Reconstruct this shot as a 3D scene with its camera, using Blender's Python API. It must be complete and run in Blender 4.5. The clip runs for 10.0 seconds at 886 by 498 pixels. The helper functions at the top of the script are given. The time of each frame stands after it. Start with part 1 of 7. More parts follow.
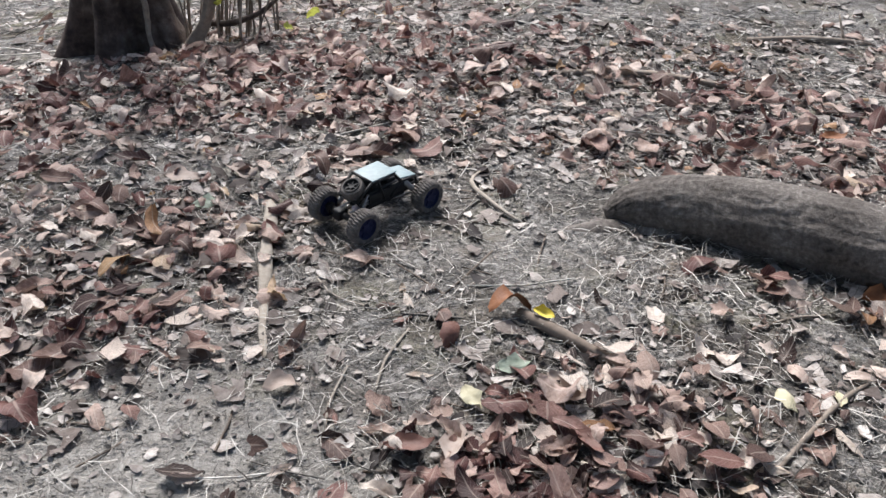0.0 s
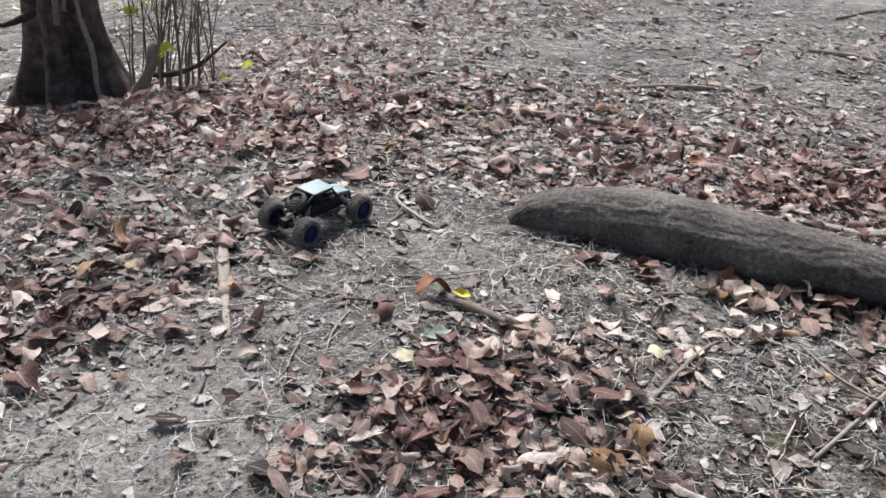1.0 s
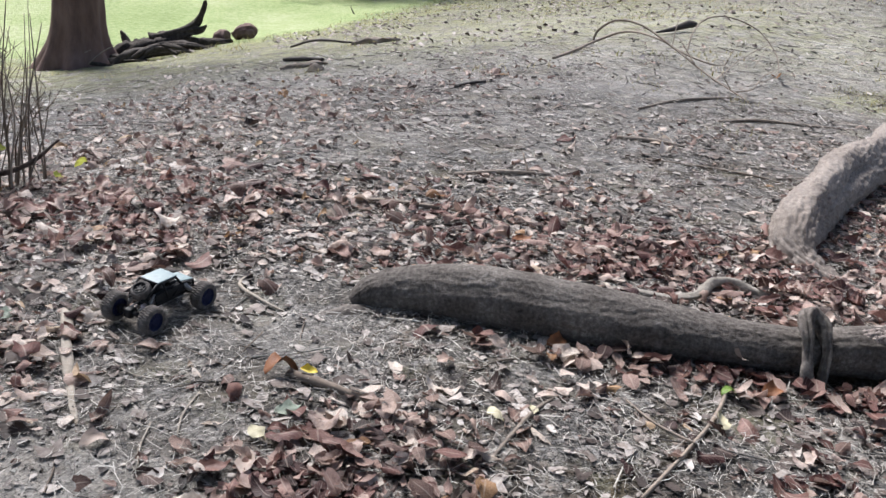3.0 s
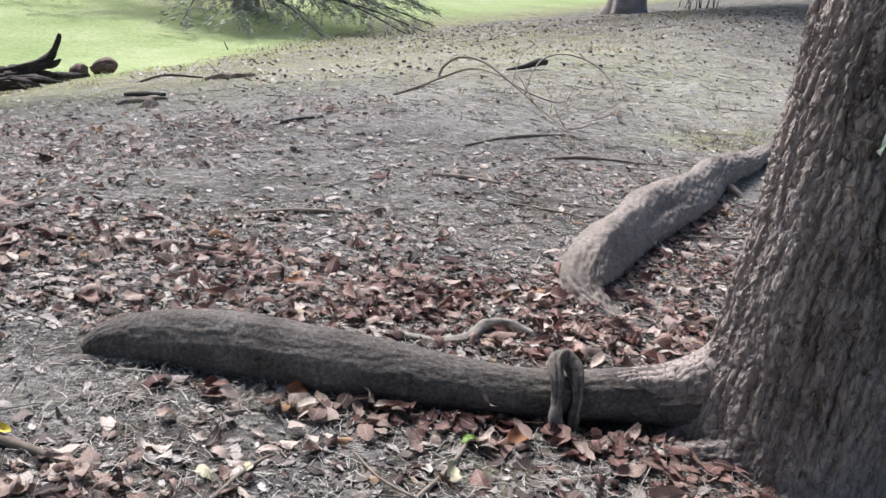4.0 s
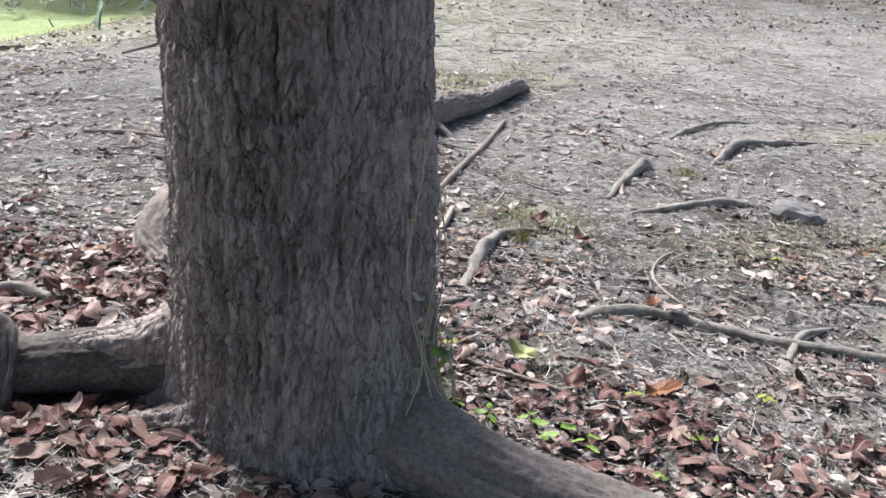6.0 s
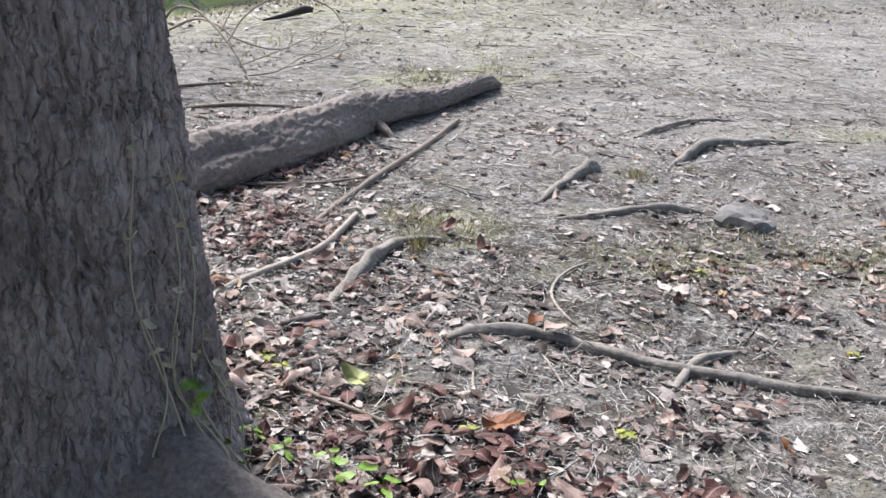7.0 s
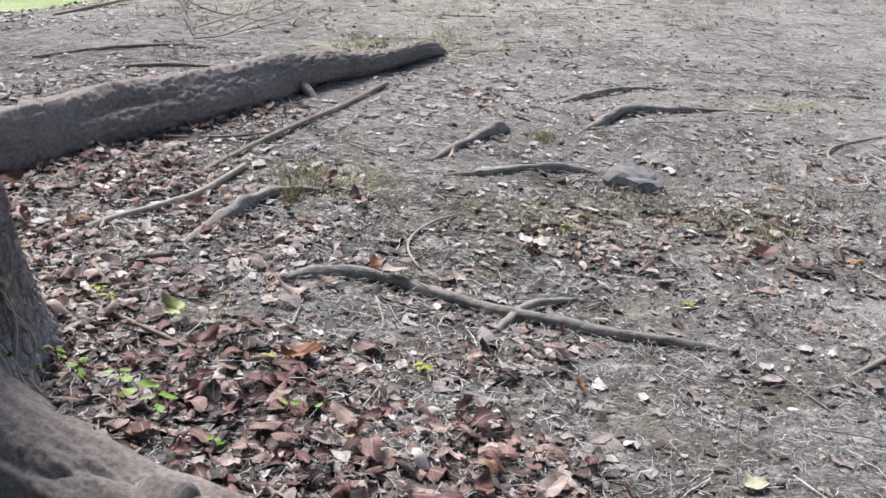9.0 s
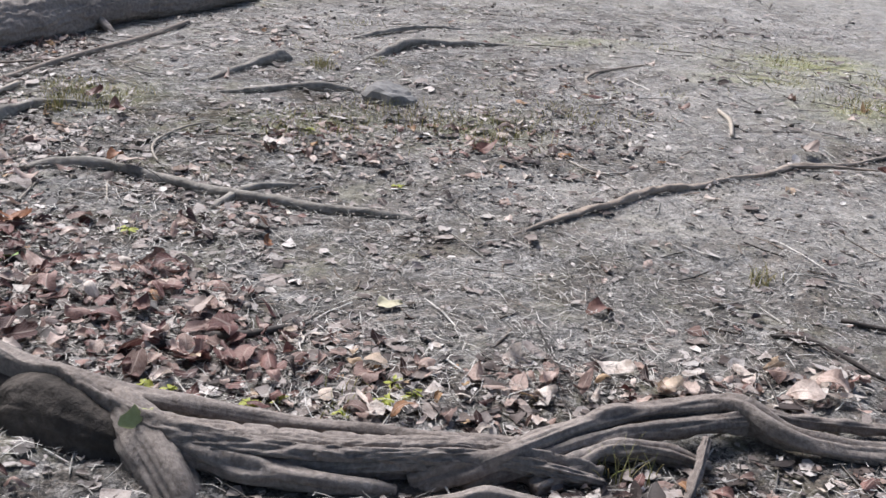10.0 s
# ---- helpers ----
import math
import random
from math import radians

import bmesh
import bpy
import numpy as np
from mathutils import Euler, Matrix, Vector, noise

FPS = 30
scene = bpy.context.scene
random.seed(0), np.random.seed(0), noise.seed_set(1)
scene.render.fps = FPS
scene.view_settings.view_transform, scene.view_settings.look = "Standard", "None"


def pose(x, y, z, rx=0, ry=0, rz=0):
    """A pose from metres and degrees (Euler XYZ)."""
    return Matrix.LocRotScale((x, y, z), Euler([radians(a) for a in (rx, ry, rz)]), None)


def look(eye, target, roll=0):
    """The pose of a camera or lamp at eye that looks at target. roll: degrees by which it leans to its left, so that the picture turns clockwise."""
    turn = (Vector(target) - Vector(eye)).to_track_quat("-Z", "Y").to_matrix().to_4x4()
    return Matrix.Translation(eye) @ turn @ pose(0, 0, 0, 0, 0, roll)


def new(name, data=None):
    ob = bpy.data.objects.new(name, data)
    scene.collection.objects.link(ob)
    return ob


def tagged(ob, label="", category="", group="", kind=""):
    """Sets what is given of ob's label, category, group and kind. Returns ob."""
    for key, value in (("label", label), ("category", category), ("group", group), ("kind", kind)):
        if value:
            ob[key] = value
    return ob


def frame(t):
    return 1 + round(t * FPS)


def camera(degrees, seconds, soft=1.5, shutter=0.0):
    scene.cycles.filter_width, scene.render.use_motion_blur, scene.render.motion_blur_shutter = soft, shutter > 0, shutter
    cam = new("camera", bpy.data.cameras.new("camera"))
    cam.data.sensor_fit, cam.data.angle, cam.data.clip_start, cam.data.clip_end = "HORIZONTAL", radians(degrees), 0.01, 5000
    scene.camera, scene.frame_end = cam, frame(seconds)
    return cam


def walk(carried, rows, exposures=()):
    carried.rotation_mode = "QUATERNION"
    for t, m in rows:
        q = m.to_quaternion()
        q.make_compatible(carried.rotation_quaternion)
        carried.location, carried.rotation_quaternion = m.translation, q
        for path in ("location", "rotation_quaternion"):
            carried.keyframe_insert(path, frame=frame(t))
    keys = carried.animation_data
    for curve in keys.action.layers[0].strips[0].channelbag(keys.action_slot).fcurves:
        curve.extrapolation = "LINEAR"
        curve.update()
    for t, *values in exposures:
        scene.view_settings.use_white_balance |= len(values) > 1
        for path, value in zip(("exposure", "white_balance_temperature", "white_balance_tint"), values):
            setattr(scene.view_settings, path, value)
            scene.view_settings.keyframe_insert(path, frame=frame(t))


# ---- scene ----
cam = camera(47.7, 10.0, soft=1.5)
PATH = [
    (0, (0.09, 0.065, 1.469), (0.023, 1.725, 0.355), 3.2),
    (0.5, (0.122, -0.272, 1.483), (0.161, 1.422, 0.421), 5.1),
    (1, (0.047, -0.451, 1.548), (0.154, 1.289, 0.568), 5.1),
    (1.5, (-0.06, -0.573, 1.545), (0.108, 1.202, 0.638), 4.7),
    (2, (-0.073, -0.609, 1.581), (0.154, 1.179, 0.715), 5.1),
    (2.2, (-0.071, -0.609, 1.578), (0.192, 1.18, 0.725), 5.2),
    (3.3, (0.151, -0.619, 1.57), (0.63, 1.172, 0.819), 7.3),
    (3.5, (0.283, -0.635, 1.576), (0.798, 1.153, 0.843), 7.6),
    (4, (0.559, -0.576, 1.587), (1.155, 1.203, 0.896), 8.1),
    (4.5, (0.859, -0.42, 1.56), (1.521, 1.344, 0.888), 8.0),
    (5, (1.127, -0.416, 1.525), (1.836, 1.326, 0.845), 7.5),
    (5.5, (1.534, -0.569, 1.526), (2.262, 1.156, 0.823), 6.5),
    (6, (2.018, -0.604, 1.467), (2.728, 1.119, 0.742), 5.5),
    (6.2, (2.216, -0.59, 1.443), (2.9, 1.142, 0.715), 5.2),
    (7.3, (2.897, -0.53, 1.467), (3.432, 1.245, 0.718), 3.8),
    (7.5, (2.962, -0.517, 1.45), (3.471, 1.265, 0.696), 3.7),
    (8, (3.15, -0.583, 1.417), (3.622, 1.203, 0.652), 4.0),
    (8.5, (3.289, -0.683, 1.421), (3.76, 1.101, 0.647), 4.2),
    (9, (3.367, -0.866, 1.429), (3.865, 0.908, 0.651), 4.5),
    (9.5, (3.506, -1.233, 1.347), (4.065, 0.522, 0.568), 4.7),
    (10, (3.911, -1.556, 1.3), (4.564, 0.162, 0.511), 5.1),
]
EXPOSURE = [(0, 0.81, 6380, 11.5), (1, 0.84, 6360, 11.5), (2.2, 0.83, 6330, 12), (3.5, 0.76, 6280, 12.5), (5, 0.96, 6260, 13), (6.2, 1.03, 6240, 13), (8, 0.86, 6230, 13.5), (9, 0.75, 6220, 13.5), (10, 0.67, 6220, 13.5)]
walk(cam, [(t, look(eye, target, roll)) for t, eye, target, roll in PATH], EXPOSURE)
# ==== place ====
# ---- daylight ----
SUN_AZ, SUN_EL = radians(-20), radians(48)   # azimuth from +y towards +x
world = bpy.data.worlds.new("world")
scene.world = world
world.use_nodes = True
_wn = world.node_tree.nodes
_sky = _wn.new("ShaderNodeTexSky")
_sky.sky_type = "NISHITA"
_sky.sun_disc = False
_sky.sun_elevation, _sky.sun_rotation = SUN_EL, SUN_AZ
_sky.air_density, _sky.dust_density = 1.0, 3.0
world.node_tree.links.new(_sky.outputs[0], _wn["Background"].inputs[0])
_wn["Background"].inputs[1].default_value = 0.1
sun_data = bpy.data.lights.new("sun", "SUN")
sun_data.energy, sun_data.angle, sun_data.color = 4.0, radians(26.0), (1.0, 0.99, 0.98)
sun = new("sun", sun_data)
_sd = Vector((math.sin(SUN_AZ) * math.cos(SUN_EL), math.cos(SUN_AZ) * math.cos(SUN_EL), math.sin(SUN_EL)))
sun.matrix_world = look(_sd * 60, (0, 0, 0))

rng = np.random.default_rng(7)


# ---- small numeric helpers ----
def value_noise(x, y, z=0.0, seed=0):
    """Smooth noise in 0..1 on arrays."""
    x, y, z = np.broadcast_arrays(np.asarray(x, float), np.asarray(y, float), np.asarray(z, float))
    xi, yi, zi = np.floor(x).astype(np.int64), np.floor(y).astype(np.int64), np.floor(z).astype(np.int64)
    fx, fy, fz = x - xi, y - yi, z - zi
    fx, fy, fz = fx * fx * (3 - 2 * fx), fy * fy * (3 - 2 * fy), fz * fz * (3 - 2 * fz)

    def h(a, b, c):
        n = (a * 73856093) ^ (b * 19349663) ^ (c * 83492791) ^ (seed * 2654435761)
        n = ((n ^ (n >> 13)) & 0x7FFFFFFF) * 1274126177 & 0x7FFFFFFF
        return ((n ^ (n >> 16)) & 0xFFFF) / 65535.0

    def mix(a, b, t):
        return a + (b - a) * t

    lo = mix(mix(h(xi, yi, zi), h(xi + 1, yi, zi), fx), mix(h(xi, yi + 1, zi), h(xi + 1, yi + 1, zi), fx), fy)
    hi = mix(mix(h(xi, yi, zi + 1), h(xi + 1, yi, zi + 1), fx), mix(h(xi, yi + 1, zi + 1), h(xi + 1, yi + 1, zi + 1), fx), fy)
    return mix(lo, hi, fz)


def cells(u, v, seed=0):
    """Distance from cell borders, a random value of the cell, and the offset from its middle, on arrays."""
    ui, vi = np.floor(u).astype(np.int64), np.floor(v).astype(np.int64)
    d1, d2, val, du, dv = np.full(u.shape, 9.0), np.full(u.shape, 9.0), np.zeros(u.shape), np.zeros(u.shape), np.zeros(u.shape)
    for a in (-1, 0, 1):
        for b in (-1, 0, 1):
            n = ((ui + a) * 73856093) ^ ((vi + b) * 19349663) ^ (seed * 83492791)
            n = ((n ^ (n >> 13)) & 0x7FFFFFFF) * 1274126177 & 0x7FFFFFFF
            r1, r2, r3 = (n & 1023) / 1023.0, ((n >> 10) & 1023) / 1023.0, ((n >> 20) & 1023) / 1023.0
            d = np.hypot(ui + a + r1 - u, vi + b + r2 - v)
            near = d < d1
            d2 = np.where(near, d1, np.minimum(d2, d))
            val = np.where(near, r3, val)
            du, dv = np.where(near, u - (ui + a + r1), du), np.where(near, v - (vi + b + r2), dv)
            d1 = np.where(near, d, d1)
    return d2 - d1, val, du, dv


def ground_base(x, y):
    x, y = np.asarray(x, float), np.asarray(y, float)
    z = 0.028 + 0.05 * np.exp(-((x - 1.2) ** 2 + (y - 2.1) ** 2) / 1.3) - 0.065 / (1 + np.exp(np.clip((x + 0.45) / 0.18, -60, 60)))
    z = z - 0.05 * np.exp(-((x - 4.5) ** 2 + (y - 1.5) ** 2) / 0.7)
    v = np.clip(y - x - 3.3, 0, None)
    v = np.clip(12 - np.logaddexp(0, (12 - v) * 1.2) / 1.2, 0, None)
    return z - 0.165 * (v - (1 - np.exp(-v)))


def ground_z(x, y):
    x, y = np.asarray(x, float), np.asarray(y, float)
    n = 0.02 * (value_noise(x * 2.1, y * 2.1, 0, 3) - 0.5) + 0.012 * (value_noise(x * 6, y * 6, 0, 4) - 0.5)
    # washed-out hollow under the undercut root
    u, v = (x - 3.42) * 0.7 - (y - 0.61) * 0.71, (x - 3.42) * 0.71 + (y - 0.61) * 0.7
    n = n - 0.07 * np.exp(-(u / 0.27) ** 4 - (v / 0.12) ** 2)
    n = n - 0.07 * np.exp(-((x - 2.12) / 0.22) ** 4 - ((y - 1.86 + 0.1 * (x - 2.1)) / 0.085) ** 4)
    # rougher open soil past the roots
    w = np.clip((x - 4.3) / 0.8, 0, 1)
    n = n + w * (0.022 * (value_noise(x * 4.3, y * 4.3, 0, 6) - 0.5) + 0.016 * (value_noise(x * 8.5, y * 8.5, 0, 8) - 0.5))
    return ground_base(x, y) + n + 0.007 * (value_noise(x * 10, y * 10, 0, 5) - 0.5)


def gz(x, y):
    return float(ground_z(x, y))


def lawn_edge(x, y):
    """Metres beyond the line where the soil gives way to lawn."""
    near = 12.0 + 1.65 * x
    return y - np.where(x > 6.5, 22.7 + 0.95 * (x - 6.5), np.logaddexp(near * 2, 12.6 * 2) / 2)


def lawn_mask(x, y):
    """0 on the bare soil, 1 on the mown lawn beyond it."""
    x, y = np.asarray(x, float), np.asarray(y, float)
    return np.clip(0.5 + (lawn_edge(x, y) + 1.0 * (value_noise(x * 0.9, y * 0.9, 0, 9) - 0.5)) / 1.4, 0, 1)


# ---- materials ----
def mat_nodes(name):
    m = bpy.data.materials.new(name)
    m.use_nodes = True
    return m, m.node_tree.nodes, m.node_tree.links, m.node_tree.nodes["Principled BSDF"]


def ramp_node(nodes, stops):
    r = nodes.new("ShaderNodeValToRGB")
    while len(r.color_ramp.elements) < len(stops):
        r.color_ramp.elements.new(0.5)
    for e, (p, c) in zip(r.color_ramp.elements, stops):
        e.position, e.color = p, (*c, 1)
    return r


def noise_node(nodes, links, scale, detail=4.0, rough=0.6, stretch=None):
    n = nodes.new("ShaderNodeTexNoise")
    n.inputs["Scale"].default_value, n.inputs["Detail"].default_value, n.inputs["Roughness"].default_value = scale, detail, rough
    tc = nodes.new("ShaderNodeTexCoord")
    if stretch:
        mp = nodes.new("ShaderNodeMapping")
        mp.inputs["Scale"].default_value = stretch
        links.new(tc.outputs["Object"], mp.inputs["Vector"])
        links.new(mp.outputs[0], n.inputs["Vector"])
    else:
        links.new(tc.outputs["Object"], n.inputs["Vector"])
    return n


def mix_node(nodes, links, fac, a, b, mode="MIX"):
    m = nodes.new("ShaderNodeMix")
    m.data_type, m.blend_type = "RGBA", mode
    for sock, v in ((m.inputs[0], fac), (m.inputs[6], a), (m.inputs[7], b)):
        if isinstance(v, (int, float)):
            sock.default_value = v
        elif isinstance(v, tuple):
            sock.default_value = (*v, 1)
        else:
            links.new(v, sock)
    return m.outputs[2]


def bump(nodes, links, height, bsdf, strength=0.5, distance=0.01):
    b = nodes.new("ShaderNodeBump")
    b.inputs["Strength"].default_value, b.inputs["Distance"].default_value = strength, distance
    links.new(height, b.inputs["Height"])
    links.new(b.outputs[0], bsdf.inputs["Normal"])


def material_grain(name, stops, scale=20.0, rough=0.85, big=2.0, stretch=None, strength=0.5, distance=0.006, random_mix=0.0):
    """Two scales of variation on a ramp of colours, with fine relief."""
    m, n, l, b = mat_nodes(name)
    fine, wide = noise_node(n, l, scale, 6, 0.65, stretch), noise_node(n, l, big, 3, 0.5)
    mixv = n.new("ShaderNodeMix")
    mixv.inputs[0].default_value = 0.4
    l.new(fine.outputs[0], mixv.inputs[2])
    l.new(wide.outputs[0], mixv.inputs[3])
    r = ramp_node(n, stops)
    l.new(mixv.outputs[0], r.inputs[0])
    col = r.outputs[0]
    if random_mix:
        info = n.new("ShaderNodeObjectInfo")
        hsv = n.new("ShaderNodeHueSaturation")
        mr = n.new("ShaderNodeMapRange")
        mr.inputs[3].default_value, mr.inputs[4].default_value = 1 - random_mix, 1 + random_mix
        l.new(info.outputs["Random"], mr.inputs[0])
        l.new(mr.outputs[0], hsv.inputs["Value"])
        l.new(col, hsv.inputs["Color"])
        col = hsv.outputs[0]
    l.new(col, b.inputs["Base Color"])
    b.inputs["Roughness"].default_value = rough
    b.inputs["Specular IOR Level"].default_value = 0.3
    bump(n, l, fine.outputs[0], b, strength, distance)
    return m


def material_plain(name, color, rough=0.5, metal=0.0, vary=0.15, spec=0.5):
    m, n, l, b = mat_nodes(name)
    nz = noise_node(n, l, 60, 3)
    r = ramp_node(n, [(0.3, tuple(c * (1 - vary) for c in color)), (0.7, tuple(min(1, c * (1 + vary)) for c in color))])
    l.new(nz.outputs[0], r.inputs[0])
    l.new(r.outputs[0], b.inputs["Base Color"])
    b.inputs["Roughness"].default_value, b.inputs["Metallic"].default_value = rough, metal
    b.inputs["Specular IOR Level"].default_value = spec
    return m


def material_ground():
    m, n, l, b = mat_nodes("soil_and_lawn")
    fine, mid, wide = noise_node(n, l, 90, 6, 0.7), noise_node(n, l, 14, 5, 0.65), noise_node(n, l, 1.3, 4, 0.55)
    soil = ramp_node(n, [(0.32, (0.016, 0.015, 0.0145)), (0.45, (0.058, 0.053, 0.049)), (0.58, (0.108, 0.1, 0.092)), (0.76, (0.24, 0.226, 0.21))])
    mixv = n.new("ShaderNodeMix")
    mixv.inputs[0].default_value = 0.5
    l.new(fine.outputs[0], mixv.inputs[2])
    l.new(mid.outputs[0], mixv.inputs[3])
    l.new(mixv.outputs[0], soil.inputs[0])
    # finely broken litter trodden into the soil
    tc = n.new("ShaderNodeTexCoord")
    bend = noise_node(n, l, 30, 3, 0.6)
    place = n.new("ShaderNodeVectorMath")
    place.operation = "MULTIPLY_ADD"
    place.inputs[1].default_value = (0.045, 0.045, 0.045)
    l.new(bend.outputs["Color"], place.inputs[0])
    l.new(tc.outputs["Object"], place.inputs[2])
    flecks = []
    for scale, lo, hi in ((42.0, 0.6, 0.95), (105.0, 0.4, 0.9), (68.0, 0.6, 0.95), (21.0, 0.1, 0.32)):
        vo = n.new("ShaderNodeTexVoronoi")
        vo.inputs["Scale"].default_value = scale
        l.new(place.outputs[0], vo.inputs["Vector"])
        sep = n.new("ShaderNodeSeparateColor")
        l.new(vo.outputs["Color"], sep.inputs[0])
        tone = ramp_node(n, [(0.0, (0.009, 0.008, 0.008)), (0.3, (0.022, 0.021, 0.02)), (0.52, (0.065, 0.062, 0.059)), (0.78, (0.22, 0.21, 0.198)), (1.0, (0.46, 0.442, 0.42))])
        l.new(sep.outputs[0], tone.inputs[0])
        some = ramp_node(n, [(1 - hi, (0, 0, 0)), (1 - lo + 0.25, (1, 1, 1))])
        l.new(sep.outputs[1], some.inputs[0])
        flecks.append((tone.outputs[0], some.outputs[0], sep.outputs[2]))
    soil_col = soil.outputs[0]
    for tone, some, _ in flecks:
        soil_col = mix_node(n, l, some, soil_col, tone)
    # fine fibres and crushed stalks lying both ways
    for turn, scale, lo, tone in ((25, 70.0, 0.6, (0.36, 0.345, 0.325)), (-40, 85.0, 0.62, (0.04, 0.037, 0.035)), (75, 75.0, 0.6, (0.3, 0.29, 0.275)), (-75, 95.0, 0.63, (0.34, 0.326, 0.308)), (5, 80.0, 0.61, (0.05, 0.046, 0.043))):
        mp = n.new("ShaderNodeMapping")
        mp.inputs["Rotation"].default_value = (0, 0, radians(turn))
        flat = n.new("ShaderNodeMapping")
        flat.inputs["Scale"].default_value = (0.09, 1, 1)
        fib = n.new("ShaderNodeTexNoise")
        fib.inputs["Scale"].default_value, fib.inputs["Detail"].default_value, fib.inputs["Roughness"].default_value = scale * 3, 2, 0.5
        l.new(place.outputs[0], mp.inputs["Vector"])
        l.new(mp.outputs[0], flat.inputs["Vector"])
        l.new(flat.outputs[0], fib.inputs["Vector"])
        thin = ramp_node(n, [(lo, (0, 0, 0)), (lo + 0.05, (0.85, 0.85, 0.85))])
        l.new(fib.outputs[0], thin.inputs[0])
        soil_col = mix_node(n, l, thin.outputs[0], soil_col, tone)
    # damp dark patches and thin olive moss
    damp, moss = noise_node(n, l, 2.3, 6, 0.7), noise_node(n, l, 3.4, 6, 0.72)
    damp_on, moss_on = ramp_node(n, [(0.48, (0, 0, 0)), (0.62, (0.9, 0.9, 0.9))]), ramp_node(n, [(0.52, (0, 0, 0)), (0.64, (0.7, 0.7, 0.7))])
    l.new(damp.outputs[0], damp_on.inputs[0])
    l.new(moss.outputs[0], moss_on.inputs[0])
    soil_col = mix_node(n, l, damp_on.outputs[0], soil_col, (0.5, 0.47, 0.43), "MULTIPLY")
    soil_col = mix_node(n, l, moss_on.outputs[0], soil_col, (0.19, 0.178, 0.11))
    # clots of brown litter and swept beige soil between them
    clot, swept = noise_node(n, l, 4.2, 8, 0.74), noise_node(n, l, 6.5, 7, 0.72, (1.0, 1.6, 1.0))
    clot_on, swept_on = ramp_node(n, [(0.485, (0, 0, 0)), (0.56, (0.95, 0.95, 0.95))]), ramp_node(n, [(0.55, (0, 0, 0)), (0.65, (0.8, 0.8, 0.8))])
    l.new(clot.outputs[0], clot_on.inputs[0])
    l.new(swept.outputs[0], swept_on.inputs[0])
    soil_col = mix_node(n, l, swept_on.outputs[0], soil_col, (0.5, 0.458, 0.41))
    soil_col = mix_node(n, l, clot_on.outputs[0], soil_col, (0.43, 0.36, 0.3), "MULTIPLY")
    pale = ramp_node(n, [(0.4, (0, 0, 0)), (0.68, (1, 1, 1))])
    l.new(wide.outputs[0], pale.inputs[0])
    c1 = mix_node(n, l, 0.4, soil_col, (0.29, 0.278, 0.26))
    c1 = mix_node(n, l, pale.outputs[0], soil_col, c1)
    grass = ramp_node(n, [(0.32, (0.19, 0.27, 0.09)), (0.5, (0.32, 0.39, 0.17)), (0.68, (0.5, 0.52, 0.32))])
    gmix = n.new("ShaderNodeMix")
    gmix.inputs[0].default_value = 0.5
    gw = noise_node(n, l, 0.45, 4, 0.6)
    l.new(gw.outputs[0], gmix.inputs[2])
    l.new(mid.outputs[0], gmix.inputs[3])
    l.new(gmix.outputs[0], grass.inputs[0])
    dry = ramp_node(n, [(0.35, (0.19, 0.2, 0.085)), (0.65, (0.38, 0.385, 0.19))])
    l.new(mid.outputs[0], dry.inputs[0])
    at = n.new("ShaderNodeAttribute")
    at.attribute_name = "lawn"
    at2 = n.new("ShaderNodeAttribute")
    at2.attribute_name = "dry_grass"
    patch = ramp_node(n, [(0.36, (0, 0, 0)), (0.56, (1, 1, 1))])
    pn = noise_node(n, l, 5, 5, 0.7)
    l.new(pn.outputs[0], patch.inputs[0])
    mul = n.new("ShaderNodeMath")
    mul.operation = "MULTIPLY"
    l.new(at2.outputs["Fac"], mul.inputs[0])
    l.new(patch.outputs[0], mul.inputs[1])
    at3 = n.new("ShaderNodeAttribute")
    at3.attribute_name = "dust"
    dusty = ramp_node(n, [(0.3, (0.15, 0.142, 0.128)), (0.48, (0.34, 0.32, 0.29)), (0.64, (0.56, 0.53, 0.485))])
    l.new(mixv.outputs[0], dusty.inputs[0])
    worn = n.new("ShaderNodeMath")
    worn.operation = "MULTIPLY"
    worn.inputs[1].default_value = 0.82
    l.new(at3.outputs["Fac"], worn.inputs[0])
    c1 = mix_node(n, l, worn.outputs[0], c1, dusty.outputs[0])
    c2 = mix_node(n, l, mul.outputs[0], c1, dry.outputs[0])
    c3 = mix_node(n, l, at.outputs["Fac"], c2, grass.outputs[0])
    l.new(c3, b.inputs["Base Color"])
    b.inputs["Roughness"].default_value = 0.95
    b.inputs["Specular IOR Level"].default_value = 0.2
    rough_mix = n.new("ShaderNodeMix")
    rough_mix.inputs[0].default_value = 0.45
    l.new(mixv.outputs[0], rough_mix.inputs[2])
    l.new(flecks[0][2], rough_mix.inputs[3])
    bump(n, l, rough_mix.outputs[0], b, 1.0, 0.032)
    # lumps and hollows a hand wide
    lumps = noise_node(n, l, 7.5, 5, 0.6)
    hump = n.new("ShaderNodeBump")
    hump.inputs["Strength"].default_value, hump.inputs["Distance"].default_value = 0.75, 0.11
    l.new(lumps.outputs[0], hump.inputs["Height"])
    l.new(hump.outputs[0], b.inputs["Normal"].links[0].from_node.inputs["Normal"])
    return m


